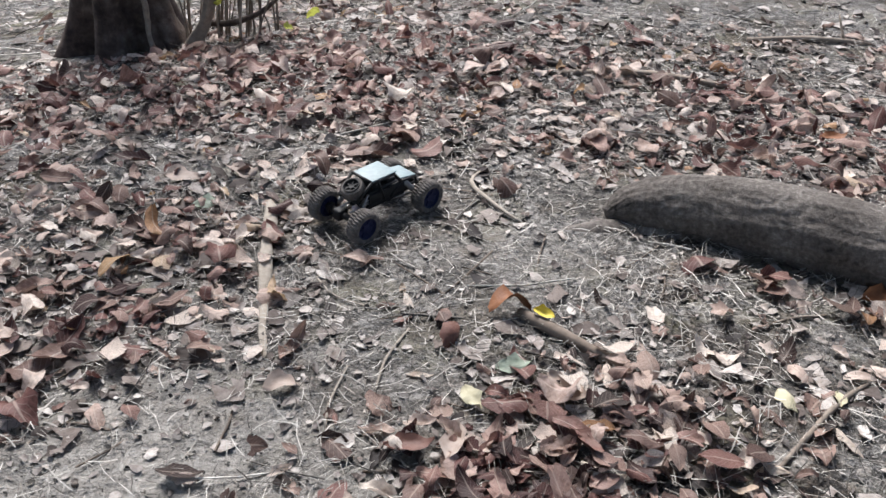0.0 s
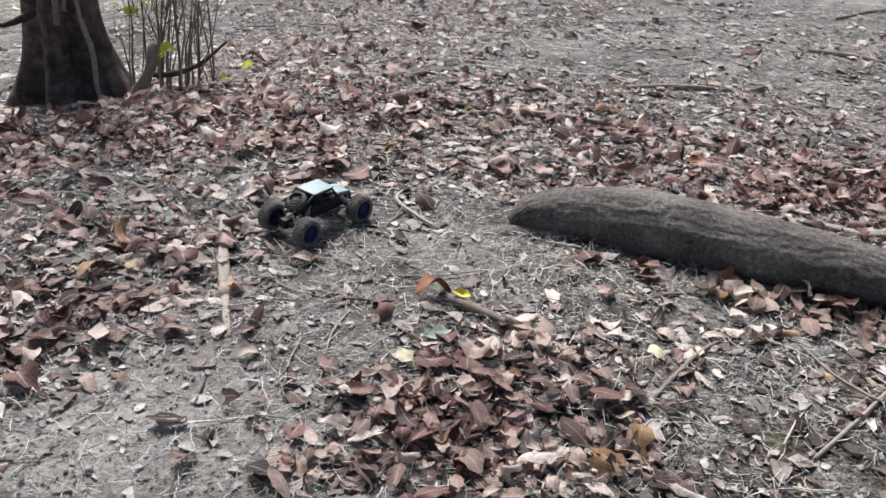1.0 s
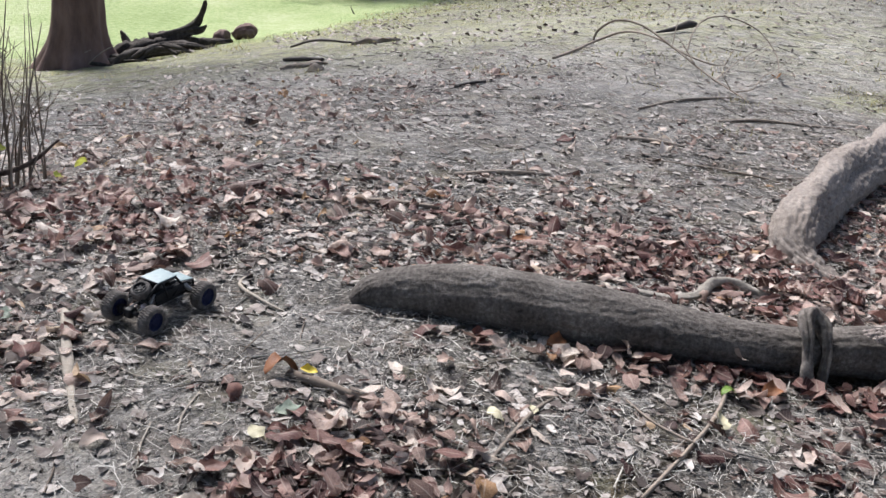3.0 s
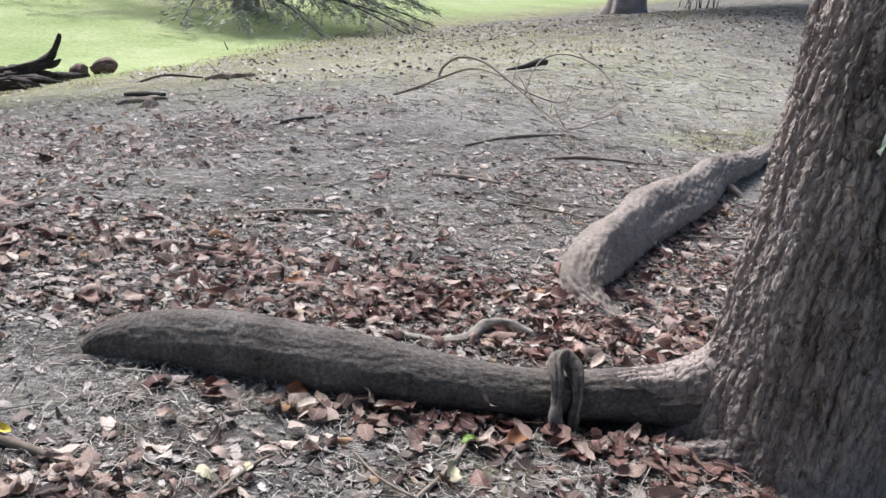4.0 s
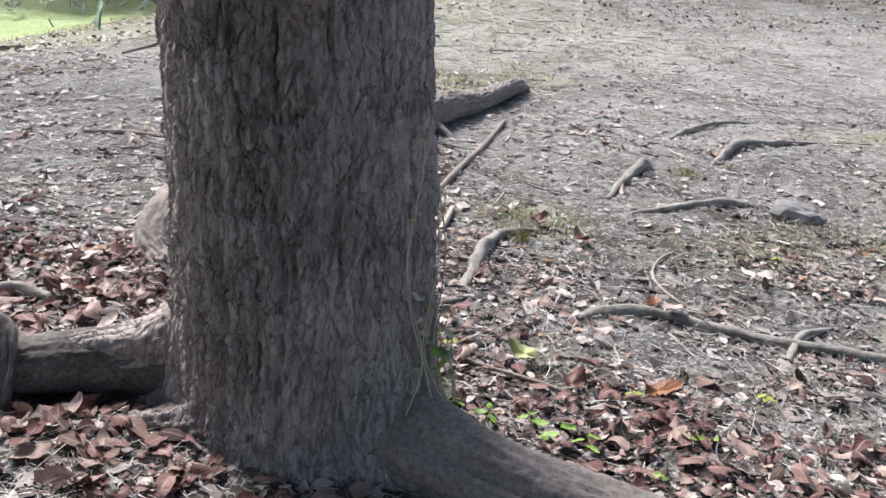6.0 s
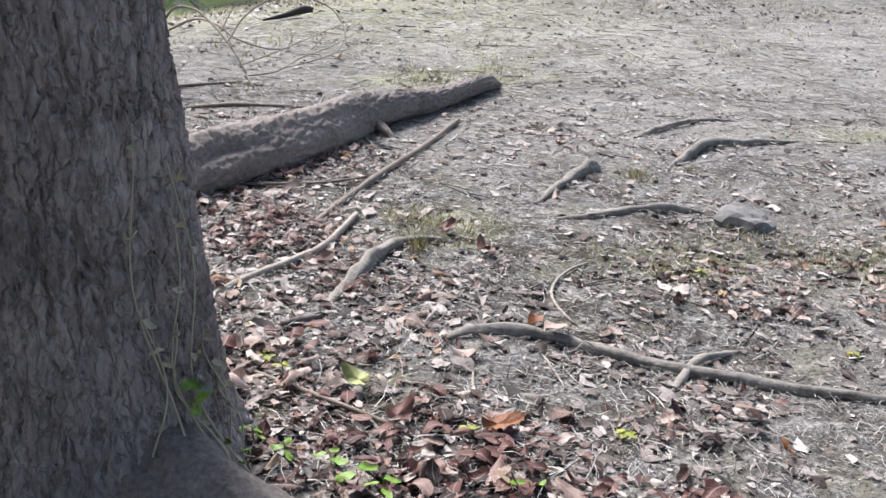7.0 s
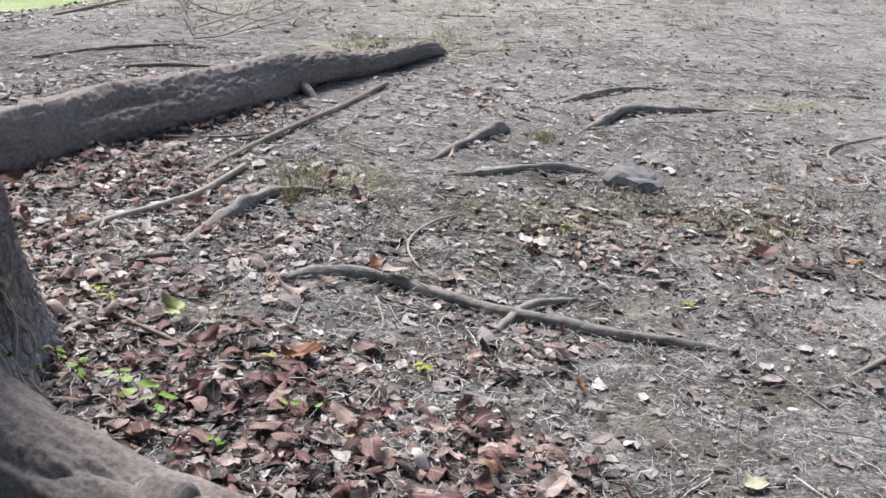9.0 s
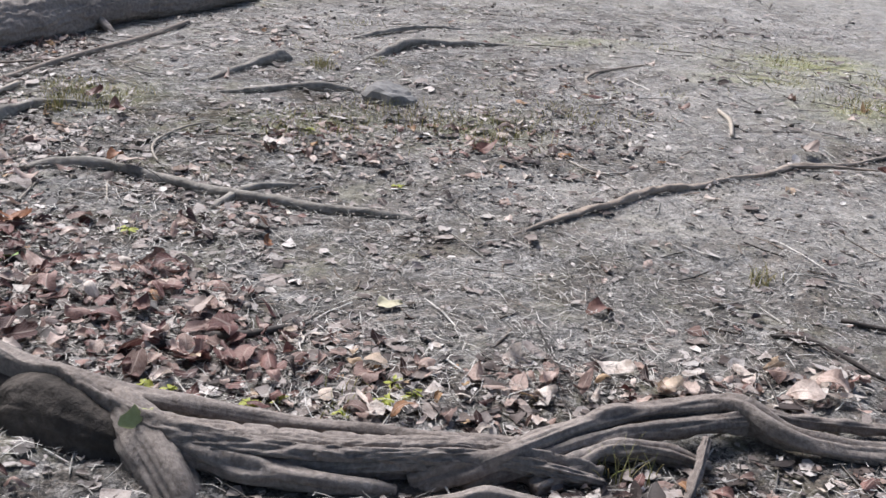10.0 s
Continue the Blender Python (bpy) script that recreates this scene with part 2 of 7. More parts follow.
def material_leaf(name, stops, per_island=True, rough=0.45, thin=0.0):
    """Leaf colours picked at random, blotched, with pale veins where the mesh says how its blades run; thin: share of light let through."""
    m, n, l, b = mat_nodes(name)
    if per_island:
        rnd = n.new("ShaderNodeNewGeometry").outputs["Random Per Island"]
    else:
        rnd = n.new("ShaderNodeObjectInfo").outputs["Random"]
    r = ramp_node(n, stops)
    l.new(rnd, r.inputs[0])
    spots, blotch = noise_node(n, l, 140, 4, 0.6), noise_node(n, l, 28, 3, 0.6)
    sr = ramp_node(n, [(0.34, (0.62, 0.58, 0.55)), (0.5, (0.97, 0.96, 0.95)), (0.66, (1.15, 1.14, 1.12))])
    l.new(spots.outputs[0], sr.inputs[0])
    br = ramp_node(n, [(0.35, (0.6, 0.54, 0.5)), (0.5, (1.0, 1.0, 1.0)), (0.68, (1.2, 1.19, 1.17))])
    l.new(blotch.outputs[0], br.inputs[0])
    col = mix_node(n, l, 0.6, r.outputs[0], sr.outputs[0], "MULTIPLY")
    col = mix_node(n, l, 0.8, col, br.outputs[0], "MULTIPLY")
    # midrib and side veins
    at = n.new("ShaderNodeAttribute")
    at.attribute_name = "blade"
    sep = n.new("ShaderNodeSeparateXYZ")
    l.new(at.outputs["Vector"], sep.inputs[0])
    rib = ramp_node(n, [(0.88, (0, 0, 0)), (0.96, (1, 1, 1))])
    l.new(sep.outputs[1], rib.inputs[0])
    slant = n.new("ShaderNodeMath")
    slant.operation = "MULTIPLY_ADD"
    slant.inputs[1].default_value = 0.3
    l.new(sep.outputs[1], slant.inputs[0])
    l.new(sep.outputs[0], slant.inputs[2])
    turn = n.new("ShaderNodeMath")
    turn.operation = "MULTIPLY"
    turn.inputs[1].default_value = 52.0
    l.new(slant.outputs[0], turn.inputs[0])
    wave = n.new("ShaderNodeMath")
    wave.operation = "SINE"
    l.new(turn.outputs[0], wave.inputs[0])
    side = ramp_node(n, [(0.86, (0, 0, 0)), (1.0, (0.45, 0.45, 0.45))])
    l.new(wave.outputs[0], side.inputs[0])
    vein = mix_node(n, l, 1.0, rib.outputs[0], side.outputs[0], "LIGHTEN")
    col = mix_node(n, l, vein, col, mix_node(n, l, 0.35, col, (0.6, 0.5, 0.42)))
    l.new(col, b.inputs["Base Color"])
    b.inputs["Roughness"].default_value = rough
    b.inputs["Specular IOR Level"].default_value = 0.3
    high = mix_node(n, l, 0.4, spots.outputs[0], vein)
    bump(n, l, high, b, 0.6, 0.004)
    if thin:
        tl = n.new("ShaderNodeBsdfTranslucent")
        l.new(col, tl.inputs["Color"])
        mx = n.new("ShaderNodeMixShader")
        mx.inputs[0].default_value = thin
        l.new(b.outputs[0], mx.inputs[1])
        l.new(tl.outputs[0], mx.inputs[2])
        l.new(mx.outputs[0], n["Material Output"].inputs["Surface"])
    return m


LEAF_STOPS = [(0.0, (0.035, 0.025, 0.022)), (0.13, (0.1, 0.06, 0.05)), (0.28, (0.2, 0.126, 0.104)), (0.44, (0.32, 0.222, 0.184)), (0.6, (0.48, 0.366, 0.31)), (0.78, (0.66, 0.555, 0.487)), (0.93, (0.66, 0.59, 0.52)), (0.97, (0.45, 0.3, 0.16)), (1.0, (0.3, 0.15, 0.07))]
RED_STOPS = [(0.0, (0.035, 0.02, 0.019)), (0.25, (0.095, 0.038, 0.034)), (0.5, (0.18, 0.085, 0.072)), (0.7, (0.27, 0.16, 0.135)), (0.88, (0.4, 0.285, 0.243)), (1.0, (0.58, 0.475, 0.42))]
FRAG_STOPS = [(0.0, (0.05, 0.04, 0.036)), (0.22, (0.14, 0.115, 0.103)), (0.5, (0.27, 0.237, 0.217)), (0.76, (0.38, 0.345, 0.315)), (1.0, (0.54, 0.505, 0.47))]
STRAW_STOPS = [(0.0, (0.03, 0.027, 0.024)), (0.25, (0.12, 0.11, 0.098)), (0.55, (0.33, 0.315, 0.285)), (1.0, (0.66, 0.64, 0.59))]

M_GROUND = material_ground()
M_LITTER = material_leaf("dead_leaves", LEAF_STOPS, rough=0.55, thin=0.22)
M_LITTER_RED = material_leaf("red_dead_leaves", RED_STOPS, rough=0.55, thin=0.22)
M_LEAF = material_leaf("dead_leaf", LEAF_STOPS, per_island=False, rough=0.55, thin=0.22)
M_LEAF_RED = material_leaf("red_dead_leaf", RED_STOPS, per_island=False, rough=0.55, thin=0.22)
M_FRAG = material_leaf("leaf_crumbs", FRAG_STOPS)
M_STRAW = material_leaf("straw", STRAW_STOPS, rough=0.8)
M_GRIT = material_leaf("grit", [(0.0, (0.03, 0.028, 0.026)), (0.4, (0.1, 0.097, 0.09)), (0.75, (0.22, 0.215, 0.195)), (1.0, (0.4, 0.39, 0.36))], rough=0.9)
M_PEBBLE = material_leaf("clods", [(0.0, (0.07, 0.06, 0.05)), (0.6, (0.17, 0.15, 0.13)), (1.0, (0.33, 0.31, 0.28))], rough=0.9)


def material_bark(name, stops, scale=36.0):
    """Scaly bark: grained colour, with fine cracks between small scales as relief."""
    m = material_grain(name, stops, 70, 0.92, 4.0, (1, 1, 0.35), 0.8, 0.007)
    n, l = m.node_tree.nodes, m.node_tree.links
    tc, wob = n.new("ShaderNodeTexCoord"), noise_node(n, l, 22, 3, 0.6)
    bend = n.new("ShaderNodeVectorMath")
    bend.operation = "MULTIPLY_ADD"
    bend.inputs[1].default_value = (0.045, 0.045, 0.06)
    mp = n.new("ShaderNodeMapping")
    mp.inputs["Scale"].default_value = (1, 1, 0.27)
    vo = n.new("ShaderNodeTexVoronoi")
    vo.feature = "DISTANCE_TO_EDGE"
    vo.inputs["Scale"].default_value = scale
    l.new(wob.outputs["Color"], bend.inputs[0])
    l.new(tc.outputs["Object"], bend.inputs[2])
    l.new(bend.outputs[0], mp.inputs["Vector"])
    l.new(mp.outputs[0], vo.inputs["Vector"])
    edge = ramp_node(n, [(0.0, (0, 0, 0)), (0.09, (0.8, 0.8, 0.8)), (0.3, (1, 1, 1))])
    l.new(vo.outputs["Distance"], edge.inputs[0])
    b, old = n["Principled BSDF"], [x for x in n if x.type == "BUMP"][0]
    crack = n.new("ShaderNodeBump")
    crack.inputs["Strength"].default_value, crack.inputs["Distance"].default_value = 0.85, 0.007
    l.new(edge.outputs[0], crack.inputs["Height"])
    l.new(old.outputs[0], crack.inputs["Normal"])
    l.new(crack.outputs[0], b.inputs["Normal"])
    return m


M_BARK = material_bark("furrowed_bark", [(0.28, (0.088, 0.07, 0.062)), (0.45, (0.26, 0.218, 0.196)), (0.6, (0.43, 0.37, 0.338)), (0.78, (0.6, 0.535, 0.49))])
ROOT_STOPS = [(0.3, (0.03, 0.026, 0.023)), (0.42, (0.1, 0.086, 0.076)), (0.56, (0.19, 0.168, 0.15)), (0.7, (0.38, 0.348, 0.315))]
M_ROOT = material_grain("root_bark", ROOT_STOPS, 42, 0.88, 3.5, None, 0.8, 0.008)
M_ROOT_FRONT = material_grain("pale_root_bark", [(0.28, (0.06, 0.048, 0.041)), (0.42, (0.16, 0.134, 0.116)), (0.58, (0.27, 0.233, 0.205)), (0.72, (0.4, 0.355, 0.315)), (0.85, (0.54, 0.49, 0.44))], 70, 0.88, 4.0, None, 0.9, 0.005)
M_ROOT_BACK = material_grain("grey_brown_root_bark", [(0.28, (0.09, 0.073, 0.062)), (0.42, (0.19, 0.16, 0.138)), (0.58, (0.28, 0.244, 0.215)), (0.72, (0.38, 0.34, 0.305)), (0.85, (0.5, 0.46, 0.415))], 55, 0.88, 3.0, None, 0.9, 0.005)
M_ROOT_PIECE = material_grain("weathered_root", [(0.28, (0.1, 0.088, 0.074)), (0.45, (0.21, 0.19, 0.162)), (0.6, (0.31, 0.285, 0.25)), (0.8, (0.46, 0.43, 0.385))], 45, 0.9, 6.0, None, 0.9, 0.006)
M_ROOT_LONG = material_grain("long_root_bark", [(p, tuple(0.76 * c for c in col)) for p, col in ROOT_STOPS], 75, 0.9, 7.0, None, 0.9, 0.006)
M_BARK_SMOOTH = material_grain("smooth_grey_bark", [(0.36, (0.02, 0.013, 0.011)), (0.48, (0.075, 0.052, 0.043)), (0.58, (0.15, 0.117, 0.098)), (0.72, (0.3, 0.265, 0.225))], 14, 0.8, 4.5, None, 0.9, 0.012)
M_BARK_RED = material_grain("red_brown_bark", [(0.3, (0.07, 0.045, 0.038)), (0.5, (0.16, 0.104, 0.088)), (0.75, (0.27, 0.19, 0.16))], 9, 0.85, 1.5, (1, 1, 0.25), 0.5, 0.02)
M_STICK = material_grain("weathered_wood", [(0.25, (0.12, 0.095, 0.075)), (0.5, (0.25, 0.205, 0.165)), (0.8, (0.4, 0.345, 0.285))], 55, 0.85, 6, None, 0.5, 0.003, 0.25)
M_STICK_PALE = material_grain("bleached_wood", [(0.25, (0.2, 0.17, 0.135)), (0.5, (0.36, 0.315, 0.26)), (0.8, (0.5, 0.45, 0.38))], 60, 0.85, 8, None, 0.5, 0.003)
M_STICK_DARK = material_grain("wet_wood_and_hollow_shade", [(0.3, (0.022, 0.018, 0.016)), (0.7, (0.07, 0.058, 0.05))], 50, 0.75, 5, None, 0.4, 0.004)
M_DEAD = material_grain("rotten_wood_and_root_shade", [(0.3, (0.02, 0.017, 0.014)), (0.5, (0.06, 0.05, 0.042)), (0.75, (0.16, 0.135, 0.115))], 18, 0.9, 4, None, 0.8, 0.02)
M_TWIG = material_grain("twig_bark", [(0.3, (0.09, 0.068, 0.052)), (0.7, (0.25, 0.2, 0.16))], 40, 0.8, 6, None, 0.3, 0.002)
M_ROCK = material_grain("grey_stone", [(0.3, (0.12, 0.115, 0.108)), (0.7, (0.28, 0.27, 0.255))], 30, 0.9, 5, None, 0.6, 0.006)
M_GREEN = material_leaf("green_leaves", [(0.0, (0.06, 0.15, 0.03)), (0.5, (0.14, 0.27, 0.045)), (1.0, (0.36, 0.42, 0.06))], rough=0.5)
M_SPRIG = material_leaf("pale_green_leaves", [(0.0, (0.28, 0.4, 0.27)), (0.5, (0.42, 0.55, 0.42)), (1.0, (0.54, 0.65, 0.54))], rough=0.22, thin=0.25)
M_GRASS = material_leaf("dry_green_grass", [(0.0, (0.17, 0.19, 0.06)), (0.4, (0.36, 0.34, 0.14)), (1.0, (0.58, 0.5, 0.28))], rough=0.6, thin=0.3)
M_OLIVE = material_grain("olive_leaf", [(0.3, (0.26, 0.28, 0.1)), (0.7, (0.4, 0.41, 0.19))], 60, 0.6, 8)
M_SPROUT = material_leaf("yellow_green_leaves", [(0.0, (0.24, 0.3, 0.05)), (0.5, (0.42, 0.46, 0.09)), (1.0, (0.58, 0.57, 0.14))], rough=0.5, thin=0.4)
M_FAR = material_leaf("far_leaves", [(0.0, (0.07, 0.052, 0.043)), (0.4, (0.15, 0.12, 0.1)), (0.75, (0.27, 0.23, 0.2)), (1.0, (0.4, 0.36, 0.32))])
M_SCRAP = material_leaf("leaf_scraps", [(0.0, (0.045, 0.034, 0.03)), (0.25, (0.12, 0.094, 0.082)), (0.5, (0.22, 0.184, 0.163)), (0.78, (0.36, 0.315, 0.286)), (1.0, (0.56, 0.515, 0.475))], rough=0.65, thin=0.15)
M_LEAF_GAP = material_leaf("rotted_leaves", [(0.0, (0.014, 0.01, 0.009)), (0.6, (0.035, 0.025, 0.021)), (1.0, (0.075, 0.055, 0.046))], rough=0.6)
M_CROWN = material_leaf("canopy_leaves", [(0.0, (0.04, 0.075, 0.02)), (0.6, (0.07, 0.11, 0.03)), (1.0, (0.12, 0.15, 0.05))])
M_NEEDLE = material_leaf("conifer_needles", [(0.0, (0.13, 0.16, 0.11)), (0.6, (0.25, 0.29, 0.2)), (1.0, (0.42, 0.45, 0.34))])
M_ORANGE = material_grain("orange_dead_leaf", [(0.3, (0.15, 0.056, 0.024)), (0.7, (0.28, 0.12, 0.05))], 60, 0.6, 8)
M_YELLOW = material_grain("yellow_leaf", [(0.3, (0.55, 0.42, 0.04)), (0.7, (0.68, 0.56, 0.09))], 60, 0.55, 8)
M_PALE_LEAF = material_grain("pale_yellow_leaf", [(0.3, (0.42, 0.38, 0.24)), (0.7, (0.54, 0.5, 0.35))], 60, 0.55, 8)
M_GREY_LEAF = material_grain("grey_green_leaf", [(0.3, (0.2, 0.24, 0.18)), (0.7, (0.33, 0.38, 0.3))], 60, 0.6, 8)
M_TAN_LEAF = material_grain("tan_dead_leaf", [(0.3, (0.28, 0.21, 0.17)), (0.7, (0.44, 0.365, 0.315))], 50, 0.6, 8)
M_BROWN_LEAF = material_grain("red_brown_dead_leaf", [(0.3, (0.1, 0.045, 0.034)), (0.7, (0.19, 0.095, 0.072))], 50, 0.55, 8)
M_TYRE = material_plain("dusty_black_rubber", (0.12, 0.107, 0.098), 0.9, 0, 0.5, 0.3)
M_RIM = material_plain("dark_blue_plastic", (0.014, 0.018, 0.055), 0.65, 0, 0.15, 0.25)
M_BLACK = material_plain("black_plastic", (0.01, 0.01, 0.011), 0.6, 0, 0.2, 0.3)
M_STEEL = material_plain("grey_metal", (0.35, 0.34, 0.33), 0.4, 0.8)
M_PANEL = material_plain("pale_blue_white_plastic", (0.23, 0.3, 0.31), 0.55, 0, 0.12)
M_PINK = material_plain("pale_pink_plastic", (0.7, 0.58, 0.6), 0.5)


# ---- mesh helpers ----
def mesh_arrays(name, verts, quads, mat, smooth=True):
    """A mesh from arrays of vertices and four-cornered faces."""
    verts, quads = np.asarray(verts, np.float32), np.asarray(quads, np.int32)
    me = bpy.data.meshes.new(name)
    me.vertices.add(len(verts))
    me.vertices.foreach_set("co", verts.ravel())
    me.loops.add(quads.size)
    me.loops.foreach_set("vertex_index", quads.ravel())
    me.polygons.add(len(quads))
    me.polygons.foreach_set("loop_start", np.arange(0, quads.size, 4, dtype=np.int32))
    me.polygons.foreach_set("use_smooth", np.full(len(quads), smooth))
    me.update(calc_edges=True)
    me.validate()
    me.materials.append(mat)
    return me


def part_arrays(name, verts, quads, mat, parent=None, label="", smooth=True):
    ob = new(name, mesh_arrays(name, verts, quads, mat, smooth))
    ob.parent = parent
    return tagged(ob, label)


def part(name, bm, mat, parent=None, label="", smooth=True):
    me = bpy.data.meshes.new(name)
    bmesh.ops.recalc_face_normals(bm, faces=bm.faces[:])
    for f in bm.faces:
        f.smooth = smooth
    bm.to_mesh(me)
    bm.free()
    me.materials.append(mat)
    ob = new(name, me)
    ob.parent = parent
    return tagged(ob, label)


def thing(name, at, label, category, group="", kind="", rz=0.0):
    ob = new(name)
    ob.empty_display_size = 0.05
    ob.matrix_world = pose(*at, 0, 0, rz)
    return tagged(ob, label, category, group, kind)


def smooth_curve(pts, step):
    """Catmull-Rom through rows of numbers, resampled at about that step of length."""
    p = np.asarray(pts, float)
    p = np.vstack([2 * p[0] - p[1], p, 2 * p[-1] - p[-2]])
    out = []
    for i in range(1, len(p) - 2):
        a, b, c, d = p[i - 1], p[i], p[i + 1], p[i + 2]
        n = max(2, int(np.linalg.norm(c[:3] - b[:3]) / step))
        t = np.arange(n)[:, None] / n
        out.append(0.5 * (2 * b + (c - a) * t + (2 * a - 5 * b + 4 * c - d) * t * t + (3 * b - a - 3 * c + d) * t ** 3))
    return np.vstack(out + [p[-2:-1]])


def tube_arrays(pts, step=0.05, sides=8, rough=0.0, grain=0.0, seed=0, squash=1.0, lump=0.12, plates=0.0, strands=0, depth=0.0, hollow=None):
    """A bent round bar through rows of x, y, z, radius. rough: share of the radius by which it is uneven; grain: depth of ridges along it in metres."""
    c = smooth_curve(pts, step)
    xyz, r = c[:, :3], np.clip(c[:, 3], 1e-4, None)
    tan = np.gradient(xyz, axis=0)
    tan /= np.linalg.norm(tan, axis=1)[:, None] + 1e-9
    up = np.array([0, 0, 1.0]) if abs(tan[len(tan) // 2, 2]) < 0.8 else np.array([0.0, 1.0, 0])
    side = np.cross(tan, up)
    side /= np.linalg.norm(side, axis=1)[:, None] + 1e-9
    top = np.cross(side, tan)
    th = np.linspace(0, 2 * np.pi, sides, endpoint=False)
    s = np.r_[0, np.cumsum(np.linalg.norm(np.diff(xyz, axis=0), axis=1))]
    S, TH = np.meshgrid(s, th, indexing="ij")
    R = np.repeat(r[:, None], sides, 1)
    ct, st = np.cos(TH), np.sin(TH)
    if rough:
        k = 1.0 / max(float(np.max(r)), 0.004)
        R = R * (1 + rough * 2 * (value_noise(ct * 1.3 + 7, st * 1.3, S * k * 0.35, seed) - 0.5) + lump * 2 * (value_noise(ct * 0.6, st * 0.6 + 3, S * k * 0.12, seed + 1) - 0.5))
    if grain:
        w = value_noise(ct * 2, st * 2, S * 6, seed + 3)
        R = R + grain * (np.abs(value_noise(ct * 6 + w, st * 6 + w, S * 3.5, seed + 2) - 0.5) * 3 - 0.5) + 0.4 * grain * (value_noise(ct * 9, st * 9, S * 45, seed + 5) - 0.5)
    if strands:
        w = value_noise(ct * 1.5 + 4, st * 1.5, S * 4, seed + 11) - 0.5
        ridge = np.abs(np.sin((TH + 0.5 * np.sin(S * 2.3 + seed) + 1.5 * w) * strands / 2)) ** 0.6
        R = R + depth * (ridge - 0.75) * (0.5 + value_noise(ct + 2, st, S * 5, seed + 12))
    if hollow:
        # undercut on one side between two lengths
        deep, s0, s1 = hollow
        d = (TH - 0.22 + np.pi) % (2 * np.pi) - np.pi
        along = np.clip((S - s0) / 0.1, 0, 1) * np.clip((s1 - S) / 0.22, 0, 1)
        R = R * (1 - deep * np.exp(-(d / 1.12) ** 6) * along * (0.8 + 0.3 * value_noise(S * 9, TH * 3, 0, seed + 13)))
    if plates:
        w = value_noise(ct * 3, st * 3, S * 9, seed + 7) - 0.5
        gap, val, du, dv = cells(TH * float(np.max(r)) / 0.028 + w, S / 0.085 + 1.5 * w, seed + 8)
        R = R + plates * (np.clip(gap * 4, 0, 1) * (0.45 + 0.6 * val + 0.5 * du) - 0.6)
    thin, back = np.ones(len(s)), np.zeros(len(s))
    if hollow:
        # and narrowed to a blade there, set back from the undercut side
        along = np.clip((s - s0) / 0.15, 0, 1) * np.clip((s1 - s) / 0.3, 0, 1)
        thin, back = 1 - 0.48 * along, 0.045 * along
    V = xyz[:, None, :] - (back[:, None] * side)[:, None, :] + R[..., None] * ((thin[:, None] * ct)[..., None] * side[:, None, :] + squash * st[..., None] * top[:, None, :])
    n, m = len(s), sides
    V = np.vstack([V.reshape(-1, 3), xyz[:1], xyz[-1:]])
    i, j = np.meshgrid(np.arange(n - 1), np.arange(m), indexing="ij")
    q = np.stack([i * m + j, i * m + (j + 1) % m, (i + 1) * m + (j + 1) % m, (i + 1) * m + j], -1).reshape(-1, 4)
    jj = np.arange(0, m, 2)
    a = np.stack([np.full(len(jj), n * m), (jj + 2) % m, (jj + 1) % m, jj], -1)
    b = np.stack([np.full(len(jj), n * m + 1), (n - 1) * m + jj, (n - 1) * m + (jj + 1) % m, (n - 1) * m + (jj + 2) % m], -1)
    return V, np.vstack([q, a, b])


def join_arrays(parts):
    vs, qs, k = [], [], 0
    for v, q in parts:
        vs.append(v)
        qs.append(np.asarray(q) + k)
        k += len(v)
    return np.vstack(vs), np.vstack(qs)


def lathe(bm, profile, segments=24, axis="y"):
    """Turn rows of (radius, along) about an axis through the origin."""
    rings = []
    for r, a in profile:
        ring = []
        for k in range(segments):
            t = 2 * math.pi * k / segments
            ring.append(bm.verts.new((r * math.cos(t), a, r * math.sin(t)) if axis == "y" else (r * math.cos(t), r * math.sin(t), a)))
        rings.append(ring)
    for p, q in zip(rings, rings[1:]):
        for k in range(segments):
            bm.faces.new((p[k], p[(k + 1) % segments], q[(k + 1) % segments], q[k]))
    for ring in (rings[0], rings[-1]):
        if profile[rings.index(ring)][0] > 1e-5:
            bm.faces.new(ring)


def block(bm, size, at, bevel=0.0, rot=None):
    m = Matrix.Translation(at) @ (rot or Matrix()) @ Matrix.Diagonal((*size, 1))
    made = bmesh.ops.create_cube(bm, size=1.0, matrix=m)["verts"]
    if bevel:
        edges = {e for v in made for e in v.link_edges}
        bmesh.ops.bevel(bm, geom=list(edges), offset=bevel, segments=2, affect="EDGES", profile=0.5)


def rod(bm, a, b, r, sides=8):
    a, b = Vector(a), Vector(b)
    m = look((a + b) / 2, b) if (b - a).length > 1e-6 else Matrix.Translation(a)
    bmesh.ops.create_cone(bm, cap_ends=True, segments=sides, radius1=r, radius2=r, depth=(b - a).length, matrix=m)


